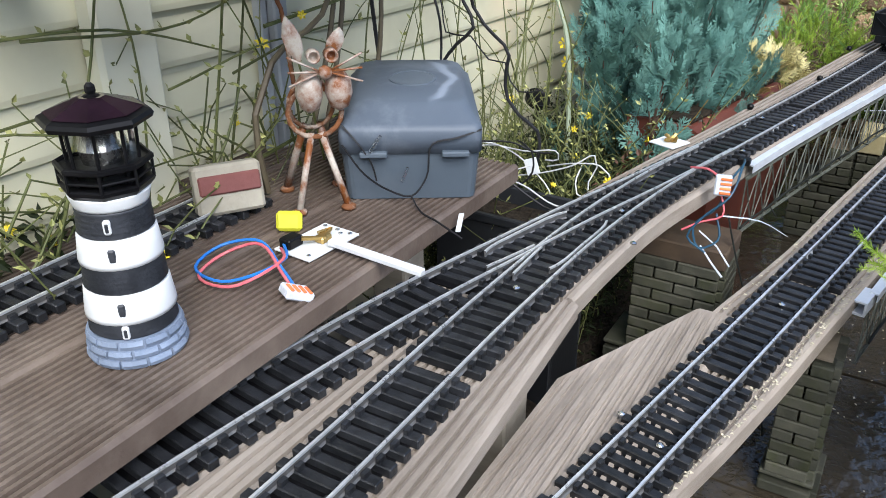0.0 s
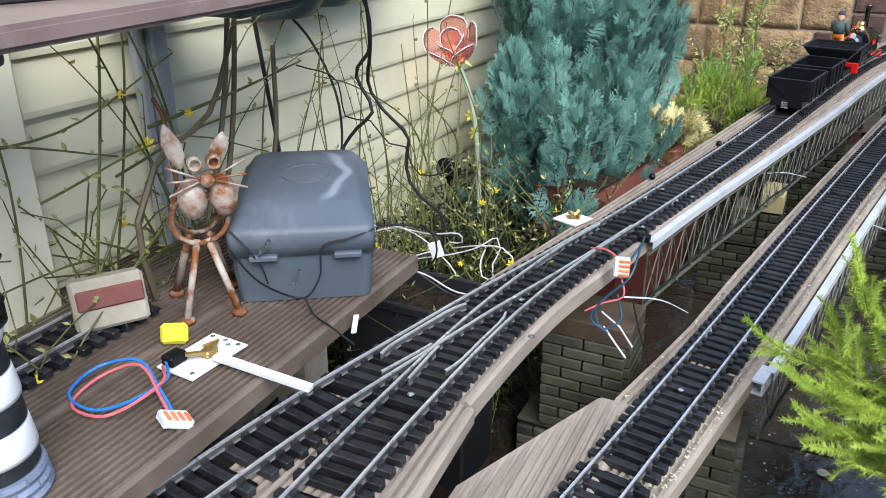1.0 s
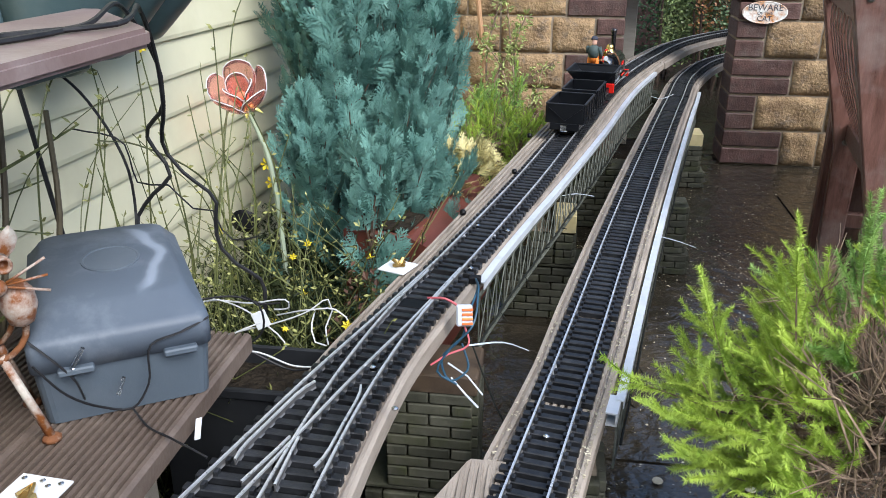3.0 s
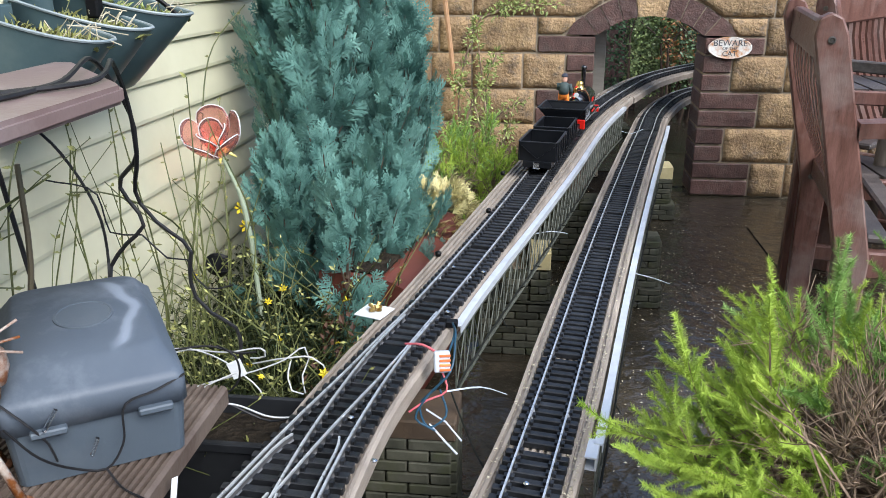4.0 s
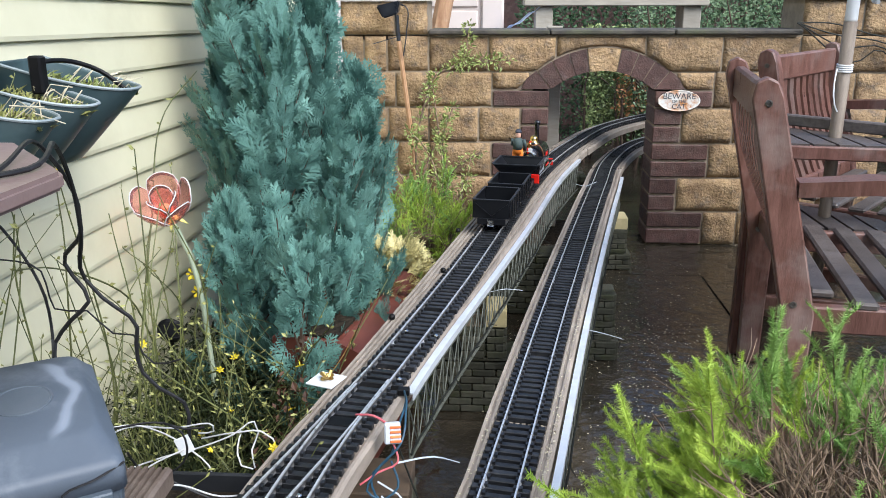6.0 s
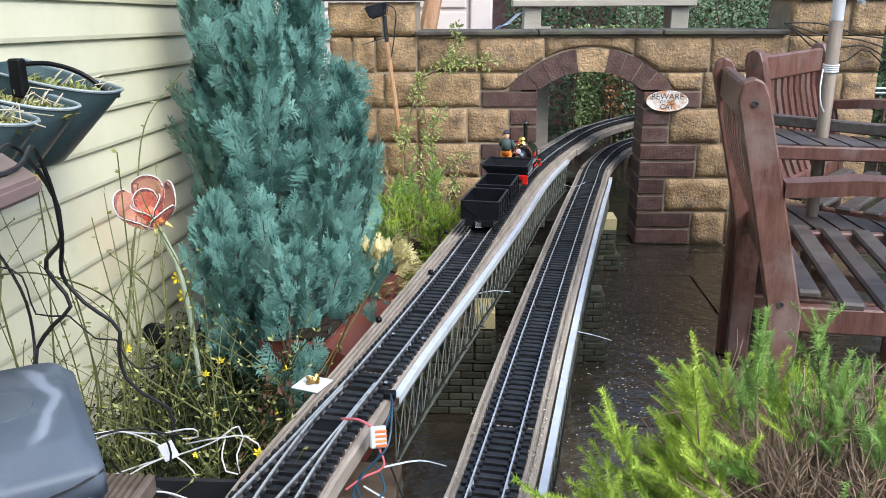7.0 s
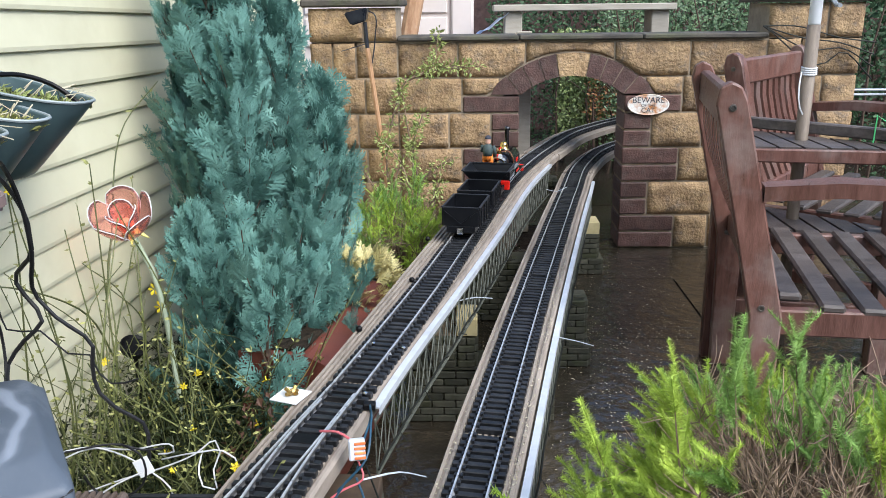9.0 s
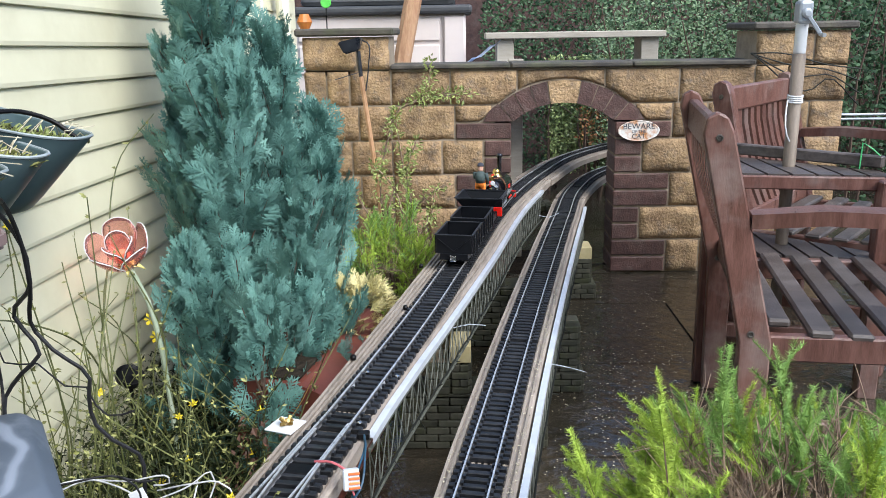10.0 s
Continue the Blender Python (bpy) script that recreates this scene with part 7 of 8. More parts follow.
def wall_pot(y, tip, top, label, wide=0.062):
    p = thing("wall_planter", label, "planter", "wall planters")
    bm = bmesh.new()
    rows = []
    back = SX + 0.024
    rim = []
    for s, z, shrink in ((1.0, top, 1.0), (0.99, top - 0.004, 0.99), (0.86, top - 0.03, 0.95), (0.68, top - 0.065, 0.88), (0.50, top - 0.10, 0.80), (0.40, top - 0.118, 0.74), (0.37, top - 0.121, 0.66)):
        L = (tip - back) * s
        row = []
        for k in range(17):
            a = math.pi * k / 16
            u = math.sin(a) ** 0.75
            row.append(Vector((back + L * u, y - wide * shrink * math.copysign(abs(math.cos(a)) ** 0.8, math.cos(a)), z + (0.045 * (1 - u) ** 1.3 if z > top - 0.01 else 0.02 * (1 - u) if z > top - 0.05 else 0))))
        if not rows:
            rim = row
        rows.append([bm.verts.new(v) for v in row])
    n = len(rows[0])
    for a, b in zip(rows, rows[1:]):
        for k in range(n):
            bm.faces.new((a[k], a[(k + 1) % n], b[(k + 1) % n], b[k]))
    bm.faces.new(rows[-1])
    bmesh.ops.recalc_face_normals(bm, faces=bm.faces)
    ob = part("pot", bm, DGREEN, p, smooth=True)
    so = ob.modifiers.new("thickness", "SOLIDIFY")
    so.thickness = 0.003
    bm = bmesh.new()
    tube(bm, rim, 0.0026, 6)
    part("rim", bm, RIMG, p, "paler worn rim")
    bm = bmesh.new()
    box(bm, SX + 0.012, SX + 0.024, y - wide, y + wide, top - 0.1, top + 0.045, 0.004)
    part("back_plate", bm, DGREEN, p)
    bm = bmesh.new()
    L = (tip - back) * 0.93
    bm.faces.new([bm.verts.new((back + L * a, y + wide * b, top - 0.016 + 0.036 * (1 - a) + 0.004 * math.sin(9 * a + 5 * b))) for a, b in ((0, -0.9), (0.55, -0.85), (0.9, -0.4), (1, 0), (0.9, 0.4), (0.55, 0.85), (0, 0.9))])
    part("soil", bm, SOIL, p)
    rng = random.Random(int(y * 1000))
    v, f = [], []
    for k in range(300):
        a = rng.random() ** 0.6
        pos = Vector((back + L * a, y + rng.uniform(-0.75, 0.75) * wide * (1.05 - 0.6 * a), top - 0.015 + 0.036 * (1 - a)))
        d = Vector((rng.uniform(-0.4, 1), rng.uniform(-0.8, 0.8), rng.uniform(0.1, 1))).normalized()
        q = basis(pos, d, Vector((rng.uniform(-1, 1), rng.uniform(-1, 1), 1)), rng.uniform(0.007, 0.021))
        n0 = len(v)
        v += [q @ Vector(t) for t in ((0, 0, 0), (0.16, 0.45, 0.05), (0, 1, -0.1), (-0.16, 0.45, 0.05))]
        f.append((n0, n0 + 1, n0 + 2, n0 + 3))
    leaf_mesh("planting", v, f, CLIMB if y > 1.65 else BUD, p, "small straggly plants")
    for k in range(9):
        bm = bmesh.new()
        a = rng.uniform(0.4, 0.95)
        pos = Vector((back + L * a, y + rng.uniform(-0.4, 0.4) * wide, top - 0.014 + 0.036 * (1 - a)))
        tube(bm, [pos, pos + Vector((rng.uniform(0, 0.03), rng.uniform(-0.03, 0.03), rng.uniform(0.01, 0.03))), pos + Vector((rng.uniform(0.0, 0.05), rng.uniform(-0.04, 0.04), rng.uniform(0, 0.03)))], 0.0009, 4)
        part("dry_stalk", bm, LITTER, p)
    return p


wall_pot(1.475, -1.255, 0.905, "slate-green wall planter with straggly yellowed plants")
wall_pot(1.585, -1.25, 0.912, "slate-green wall planter with dry stalks")
wall_pot(1.70, -1.235, 0.925, "slate-green wall planter with feathery green leaves", 0.072)
bm = bmesh.new()
tube(bm, smooth_path([(-1.345, 1.61, 0.972), (-1.338, 1.62, 0.973), (-1.318, 1.66, 0.970), (-1.288, 1.69, 0.953), (-1.249, 1.70, 0.919)], 0.012), 0.0038, 8)
box(bm, -1.356, -1.336, 1.60, 1.62, 0.925, 0.982, 0.003)
tagged(part("irrigation_pipe", bm, BLACK), "black irrigation pipe arching over the wall planters", "pipe")
for pts in ([(-1.25, 0.75, 0.887), (-1.2, 0.95, 0.887), (-1.22, 1.1, 0.887), (-1.15, 1.22, 0.888), (-1.20, 1.37, 0.886), (-1.222, 1.44, 0.80), (-1.232, 1.46, 0.747), (-1.257, 1.5, 0.665), (-1.235, 1.5, 0.637), (-1.186, 1.5, 0.59), (-1.191, 1.5, 0.562), (-1.186, 1.5, 0.515), (-1.164, 1.5, 0.49), (-1.126, 1.5, 0.466), (-1.124, 1.5, 0.40)],
            [(-1.28, 0.75, 0.887), (-1.24, 0.98, 0.887), (-1.19, 1.08, 0.887), (-1.18, 1.2, 0.887), (-1.225, 1.38, 0.884), (-1.225, 1.45, 0.79), (-1.231, 1.46, 0.752), (-1.285, 1.5, 0.689), (-1.256, 1.5, 0.630), (-1.288, 1.5, 0.599), (-1.318, 1.5, 0.561), (-1.300, 1.46, 0.54), (-1.31, 1.42, 0.45)]):
    bm = bmesh.new()
    tube(bm, smooth_path(pts, 0.02), 0.0032, 6)
    tagged(part("black_cable", bm, CABLE), "thick kinked black cable hanging off the shelf", "cable", "black cables")
for pts, r in (([(-1.40, 1.40, 0.84), (-1.371, 1.5, 0.739), (-1.323, 1.5, 0.635), (-1.321, 1.5, 0.567), (-1.30, 1.45, 0.53)], 0.0022),
               ([(-1.40, 1.49, 0.70), (-1.323, 1.5, 0.676), (-1.316, 1.5, 0.635), (-1.311, 1.5, 0.617), (-1.261, 1.5, 0.615), (-1.225, 1.5, 0.579), (-1.193, 1.5, 0.577), (-1.182, 1.5, 0.547), (-1.166, 1.5, 0.531), (-1.124, 1.5, 0.539)], 0.0014),
               ([(-1.40, 1.38, 0.83), (-1.39, 1.42, 0.5)], 0.0035)):
    bm = bmesh.new()
    tube(bm, smooth_path(pts, 0.02), r, 6)
    tagged(part("thin_cable", bm, CABLE), "thin dark cable hanging below the shelf", "cable", "thin cables")
PINKT = M("faded_pink_grip", (0.42, 0.22, 0.19), (0.52, 0.3, 0.27), 20, 0.5, bump=0.1)
bm = bmesh.new()
m = Matrix.Translation((-1.235, 1.06, 0.884)) @ Matrix.Rotation(radians(35), 4, "Z")
box(bm, -0.045, 0.03, -0.006, 0.006, 0, 0.01, 0.003, m=m)
box(bm, -0.045, 0.03, 0.010, 0.022, 0, 0.01, 0.003, m=m)
lathe(bm, [(0.009, 0.0), (0.01, 0.012), (0.004, 0.014)], 10, m @ Matrix.Translation((-0.01, 0.018, 0.008)))
tagged(part("hand_tool", bm, PINKT), "faded pink plastic tool lying on the shelf", "tool")

# white cables in the bed, tag and tray
GREYW = M("dirty_white_cable", (0.46, 0.47, 0.48), (0.62, 0.62, 0.62), 30, 0.45, bump=0.05, vary=0.08)
for pts in ([(-1.23, 1.44, 0.436), (-1.208, 1.47, 0.436), (-1.133, 1.47, 0.438), (-1.072, 1.47, 0.444), (-1.074, 1.475, 0.432), (-1.10, 1.48, 0.425)],
            [(-1.21, 1.46, 0.37), (-1.156, 1.47, 0.387), (-1.089, 1.47, 0.409), (-1.041, 1.47, 0.431), (-1.01, 1.475, 0.451), (-1.006, 1.48, 0.43), (-1.015, 1.47, 0.405), (-1.009, 1.46, 0.38)],
            [(-1.10, 1.49, 0.41), (-1.035, 1.47, 0.434), (-0.998, 1.47, 0.437), (-0.981, 1.47, 0.425), (-0.974, 1.465, 0.402)],
            [(-1.04, 1.50, 0.42), (-1.038, 1.47, 0.397), (-1.03, 1.46, 0.383), (-1.012, 1.46, 0.378)],
            [(-1.24, 1.44, 0.446), (-1.198, 1.47, 0.441), (-1.147, 1.47, 0.427), (-1.108, 1.47, 0.399), (-1.084, 1.47, 0.374), (-1.077, 1.465, 0.35), (-1.069, 1.46, 0.31)],
            [(-1.17, 1.39, 0.40), (-1.13, 1.4, 0.424), (-1.095, 1.41, 0.438)],
            [(-1.09, 1.27, 0.47), (-1.06, 1.31, 0.445), (-1.02, 1.34, 0.41), (-0.99, 1.36, 0.40)]):
    bm = bmesh.new()
    tube(bm, smooth_path(pts, 0.012), 0.0013, 6)
    tagged(part("white_cable", bm, GREYW), "loose white cable crossing the planting bed", "cable", "white cables")
for pts in ([(-1.22, 1.44, 0.45), (-1.146, 1.46, 0.452), (-1.112, 1.46, 0.443), (-1.082, 1.46, 0.447)], [(-1.18, 1.41, 0.43), (-1.175, 1.42, 0.404), (-1.16, 1.42, 0.388), (-1.124, 1.42, 0.393), (-1.096, 1.42, 0.423), (-1.10, 1.42, 0.46), (-1.13, 1.43, 0.47)], [(-1.14, 1.34, 0.45), (-1.106, 1.36, 0.423), (-1.073, 1.36, 0.406), (-1.031, 1.36, 0.391), (-0.995, 1.36, 0.40)]):
    bm = bmesh.new()
    tube(bm, smooth_path(pts, 0.012), 0.0017, 6)
    tagged(part("dark_cable", bm, CABLE), "loose dark cable beside the deck end", "cable", "dark cables")
bm = bmesh.new()
box(bm, -0.011, 0.011, -0.0008, 0.0008, 0, 0.03, 0.0006, m=Matrix.Translation((-1.108, 1.455, 0.405)) @ Matrix.Rotation(radians(25), 4, "Z") @ Matrix.Rotation(radians(-18), 4, "Y"))
tagged(part("plant_label", bm, WHITE), "blank white plant label among the cables", "label")
bm = bmesh.new()
box(bm, -0.004, 0.004, -0.001, 0.001, 0, 0.026, 0.0008, m=Matrix.Translation((-1.05, 1.09, 0.458)) @ Matrix.Rotation(radians(60), 4, "Z") @ Matrix.Rotation(radians(12), 4, "Y"))
tagged(part("plant_label", bm, WHITE), "white plant label at the deck edge", "label")
BTROUGH = M("black_trough_plastic", (0.012, 0.013, 0.015), (0.025, 0.027, 0.03), 8, 0.45, bump=0.1, spec=0.22)


def trough(name, label, x0, x1, y0, y1, z0, z1, mat):
    t = thing(name, label, "planter trough")
    w = 0.008
    for a, b, c, d in ((x0, x1, y0, y0 + w), (x0, x1, y1 - w, y1), (x0, x0 + w, y0 + w, y1 - w), (x1 - w, x1, y0 + w, y1 - w)):
        bm = bmesh.new()
        box(bm, a, b, c, d, z0, z1, 0.002)
        part("side_panel", bm, mat, t)
    bm = bmesh.new()
    box(bm, x0 + w, x1 - w, y0 + w, y1 - w, z0, z0 + 0.02)
    part("base_panel", bm, mat, t)
    bm = bmesh.new()
    box(bm, x0 - 0.005, x1 + 0.005, y0 - 0.005, y0 + 0.006, z1 - 0.012, z1 + 0.003, 0.002)
    box(bm, x1 - 0.006, x1 + 0.005, y0 + 0.006, y1 + 0.005, z1 - 0.012, z1 + 0.003, 0.002)
    part("rim", bm, mat, t)
    bm = bmesh.new()
    box(bm, x0 + w, x1 - w, y0 + w, y1 - w, z1 - 0.05, z1 - 0.03)
    part("soil", bm, SOIL, t)
    return t


trough("black_trough", "long black plastic planter trough at the end of the deck", -1.22, -1.0, 1.315, 1.45, 0.04, 0.378, BTROUGH)
TERRA = M("red_brown_terracotta", (0.11, 0.028, 0.018), (0.19, 0.055, 0.036), 10, 0.55, bump=0.3, stain=(0.1, 0.05, 0.03))
t = thing("red_trough", "red-brown planter trough holding the cypress beside the upper line", "planter trough", m=Matrix.Translation((-0.982, 1.975, 0.045)) @ Matrix.Rotation(radians(-10.5), 4, "Z"))
sec = [(-0.15, 0.0), (0.055, 0.0), (0.072, 0.285), (0.066, 0.292), (0.004, 0.318), (-0.15, 0.318)]
bm = bmesh.new()
ends = [[bm.verts.new((x, y, z)) for x, z in sec] for y in (0.0, 0.5)]
for k in range(6):
    bm.faces.new((ends[0][k], ends[0][(k + 1) % 6], ends[1][(k + 1) % 6], ends[1][k]))
bm.faces.new(ends[0])
bm.faces.new(ends[1][::-1])
bmesh.ops.recalc_face_normals(bm, faces=bm.faces)
part("shell", bm, TERRA, t)
bm = bmesh.new()
box(bm, -0.14, -0.004, 0.015, 0.485, 0.3185, 0.33, 0.004)
part("soil", bm, SOIL, t)
tile = thing("white_tile", "white plastic tile with a dried flower beside the track", "tile", m=Matrix.Translation((-0.935, 1.655, 0.432)) @ Matrix.Rotation(radians(-20), 4, "Z"))
bm = bmesh.new()
box(bm, -0.028, 0.024, -0.026, 0.026, 0, 0.003, 0.001)
part("plate", bm, WHITE, tile)
bm = bmesh.new()
for k in range(9):
    a = k * 0.7
    tube(bm, [(0, 0, 0.004), (0.011 * math.cos(a), 0.011 * math.sin(a), 0.008 + 0.004 * (k % 3))], [0.002, 0.0035], 5)
tube(bm, smooth_path([(0, 0, 0.005), (0.012, 0.035, 0.035), (0.025, 0.06, 0.075)], 0.015), 0.0008, 5)
part("dried_flower", bm, BRASS, tile, "brown dried flower head")

# glass rose
ROSE = bpy.data.materials.new("pink_glass")
ROSE.use_nodes = True
rb = ROSE.node_tree.nodes["Principled BSDF"]
rb.inputs["Base Color"].default_value = (0.94, 0.52, 0.47, 1)
rb.inputs["Transmission Weight"].default_value = 0.93
rb.inputs["Roughness"].default_value = 0.12
rb.inputs["IOR"].default_value = 1.2
RCORE = M("coral_core", (0.8, 0.14, 0.07), (0.9, 0.25, 0.14), 30, 0.5, bump=0.05)
STEMM = M("pale_green_stem", (0.26, 0.32, 0.22), (0.38, 0.43, 0.32), 15, 0.45, bump=0.2)
rose = thing("glass_rose", "coral glass rose light with white-edged petals on a stake", "garden ornament", m=Matrix.Translation((-1.316, 1.975, 0.632)) @ Matrix.Rotation(radians(12), 4, "X"))
for ring, (n, r0, r1, hh, tilt) in enumerate(((3, 0.008, 0.030, 0.072, 0.0), (5, 0.016, 0.060, 0.078, 0.6))):
    for k in range(n):
        a0 = 2 * math.pi * k / n + tilt
        half = math.pi / n * 1.12
        bm = bmesh.new()
        g = []
        for j in range(6):
            t = j / 5
            row = []
            for i in range(7):
                s = i / 6 * 2 - 1
                rr = r0 + (r1 - r0) * math.sin(t * math.pi / 2) ** 0.8
                lim = 1 - 0.35 * max(0, t - 0.55) / 0.45
                a = a0 + s * half * lim
                z = hh * t * (1 - 0.12 * s * s * t)
                row.append(bm.verts.new((rr * math.cos(a), rr * math.sin(a), z)))
            g.append(row)
        for j in range(5):
            for i in range(6):
                bm.faces.new((g[j][i], g[j][i + 1], g[j + 1][i + 1], g[j + 1][i]))
        rim = [g[j][0].co.copy() for j in range(2, 6)] + [v.co.copy() for v in g[5][1:]] + [g[j][6].co.copy() for j in range(4, 1, -1)]
        pet = part("petal", bm, ROSE, rose, smooth=True, at=Matrix.Rotation(radians(24), 4, "X"))
        so = pet.modifiers.new("thickness", "SOLIDIFY")
        so.thickness = 0.0025
        pet.visible_shadow = False
        bm = bmesh.new()
        tube(bm, rim, 0.0012, 6)
        part("petal_edge", bm, WHITE, pet, "white petal edge")
bm = bmesh.new()
lathe(bm, [(0.004, 0.004), (0.012, 0.012), (0.014, 0.03), (0.008, 0.04), (0.002, 0.042)], 10)
part("core", bm, RCORE, rose, "coral centre", at=Matrix.Rotation(radians(24), 4, "X"))
YG = M("yellow_green_sepal", (0.42, 0.42, 0.10), (0.55, 0.53, 0.2), 20, 0.5, bump=0.1)
for k in range(5):
    a = 2 * math.pi * k / 5
    bm = bmesh.new()
    pts = [(0, 0, 0), (0.012, 0.009, 0.003), (0.034, 0, -0.012), (0.012, -0.009, 0.003)]
    bm.faces.new([bm.verts.new((x * math.cos(a) - y * math.sin(a), x * math.sin(a) + y * math.cos(a), z)) for x, y, z in pts])
    sp = part("sepal", bm, YG, rose)
    so = sp.modifiers.new("thickness", "SOLIDIFY")
    so.thickness = 0.0015
bm = bmesh.new()
tube(bm, smooth_path([(0, 0, 0), (0.012, -0.005, -0.03), (0.032, -0.015, -0.08), (0.045, -0.03, -0.16), (0.055, -0.06, -0.3), (0.06, -0.12, -0.58)], 0.03), 0.0055, 7)
part("stem", bm, STEMM, rose, "pale green metal stem")
for z, y in ((-0.12, 0.0), (-0.17, 0.01)):
    bm = bmesh.new()
    for k in range(6):
        a = k * 1.05
        bm.faces.new([bm.verts.new((0.03 + 0.014 * math.cos(a + d) * s, y - 0.02 + 0.006 * s * math.sin(a), z + 0.014 * math.sin(a + d) * s)) for s, d in ((0.1, 0), (0.7, -0.4), (1, 0), (0.7, 0.4))])
    part("side_flower", bm, YELLOW, rose, "small yellow flower")
bm = bmesh.new()
lathe(bm, [(0.02, -0.01), (0.03, -0.006), (0.032, 0.006), (0.03, 0.009), (0.024, 0.004), (0.001, 0.004)], 20, Matrix.Translation((-1.375, 2.05, 0.35)) @ Matrix.Rotation(radians(28), 4, "Y") @ Matrix.Rotation(radians(15), 4, "X"))
tube(bm, [(-1.375, 2.05, 0.345), (-1.375, 2.05, 0.04)], 0.005, 6)
tagged(part("solar_stake_light", bm, BLACK), "round black solar light on a stake in the bed", "lamp")

# ---- train ----
RZ = 0.0205
BLK = M("gloss_black_paint", (0.004, 0.004, 0.005), (0.010, 0.010, 0.012), 8, 0.12, bump=0.02, vary=0, coat=0.6)
SATIN = M("satin_black_wagon", (0.004, 0.0045, 0.006), (0.010, 0.011, 0.013), 10, 0.35, bump=0.1, vary=0.1, spec=0.22)
INNER = M("dusty_grey_wagon", (0.014, 0.016, 0.019), (0.034, 0.037, 0.042), 10, 0.45, bump=0.1, spec=0.22)
REDB = M("bright_red_paint", (0.62, 0.012, 0.008), (0.72, 0.025, 0.015), 8, 0.25, bump=0.02, vary=0)
GOLDB = M("polished_brass", (0.62, 0.42, 0.13), (0.75, 0.54, 0.2), 20, 0.18, metal=1.0, bump=0.03)
COPPER = M("copper_pipe", (0.35, 0.14, 0.08), (0.5, 0.22, 0.13), 20, 0.3, metal=0.9, bump=0.05)


def on_track(y):
    i = min(range(1, len(LEFT) - 1), key=lambda k: abs(LEFT[k].y - y))
    d = LEFT[i + 1] - LEFT[i - 1]
    return Matrix.Translation(LEFT[i] + Vector((0, 0, RZ))) @ Matrix.Rotation(math.atan2(d.y, d.x), 4, "Z")


def wheel(parent, x, y, r, w=0.008):
    bm = bmesh.new()
    s = 1 if y > 0 else -1
    lathe(bm, [(r * 0.35, -w / 2), (r, -w / 2), (r, w / 2), (r * 1.12, w / 2), (r * 1.12, w / 2 + 0.002), (r * 0.35, w / 2 + 0.002)], 18, Matrix.Translation((x, y, r)) @ Matrix.Rotation(radians(90 * s), 4, "X"))
    part("wheel", bm, SATIN, parent)


def chassis(t, length, wide=0.07):
    for s in (-1, 1):
        bm = bmesh.new()
        box(bm, -length / 2, length / 2, s * wide / 2 - 0.004, s * wide / 2 + 0.004, 0.014, 0.028, 0.001)
        part("sole_bar", bm, SATIN, t)
        bm = bmesh.new()
        box(bm, s * length / 2 - 0.004, s * length / 2 + 0.004, -0.04, 0.04, 0.012, 0.03, 0.001)
        part("headstock", bm, SATIN, t)
        bm = bmesh.new()
        tube(bm, [(s * length / 2, 0, 0.02), (s * (length / 2 + 0.014), 0, 0.02)], 0.004, 8)
        box(bm, s * (length / 2 + 0.012), s * (length / 2 + 0.016), -0.008, 0.008, 0.012, 0.028, 0.001)
        part("coupling", bm, STEEL, t, "bright coupling")
        for x in (-length * 0.28, length * 0.28):
            wheel(t, x, s * GAUGE / 2, 0.013)
    return t


def open_wagon(y, label):
    t = thing("open_wagon", label, "wagon", "train wagons", m=on_track(y))
    chassis(t, 0.165)
    L, W, z0, z1, w = 0.165, 0.104, 0.030, 0.082, 0.004
    bm = bmesh.new()
    box(bm, -L / 2, L / 2, -W / 2, W / 2, z0, z0 + 0.004)
    part("floor", bm, INNER, t)
    for s in (-1, 1):
        bm = bmesh.new()
        box(bm, -L / 2, L / 2, s * W / 2 - w / 2, s * W / 2 + w / 2, z0, z1, 0.001)
        for k in range(4):
            x = -L / 2 + 0.02 + (L - 0.04) * k / 3
            box(bm, x - 0.003, x + 0.003, s * (W / 2 + 0.001), s * (W / 2 + 0.005), z0, z1 - 0.002)
        part("side", bm, SATIN, t)
        bm = bmesh.new()
        box(bm, s * L / 2 - w / 2, s * L / 2 + w / 2, -W / 2 + w / 2, W / 2 - w / 2, z0, z1, 0.001)
        bar(bm, (s * (L / 2 + 0.003), -W / 2 + 0.006, z1 - 0.01), (s * (L / 2 + 0.003), 0, z0 + 0.006), 0.004, 0.003, bevel=0)
        bar(bm, (s * (L / 2 + 0.003), W / 2 - 0.006, z1 - 0.01), (s * (L / 2 + 0.003), 0, z0 + 0.006), 0.004, 0.003, bevel=0)
        part("end", bm, SATIN, t)
    bm = bmesh.new()
    for s in (-1, 1):
        box(bm, -L / 2, L / 2, s * W / 2 - 0.003, s * W / 2 + 0.003, z1, z1 + 0.002)
        box(bm, s * L / 2 - 0.003, s * L / 2 + 0.003, -W / 2 + 0.003, W / 2 - 0.003, z1, z1 + 0.002)
    part("top_edge", bm, INNER, t, "worn grey top edge")
    return t


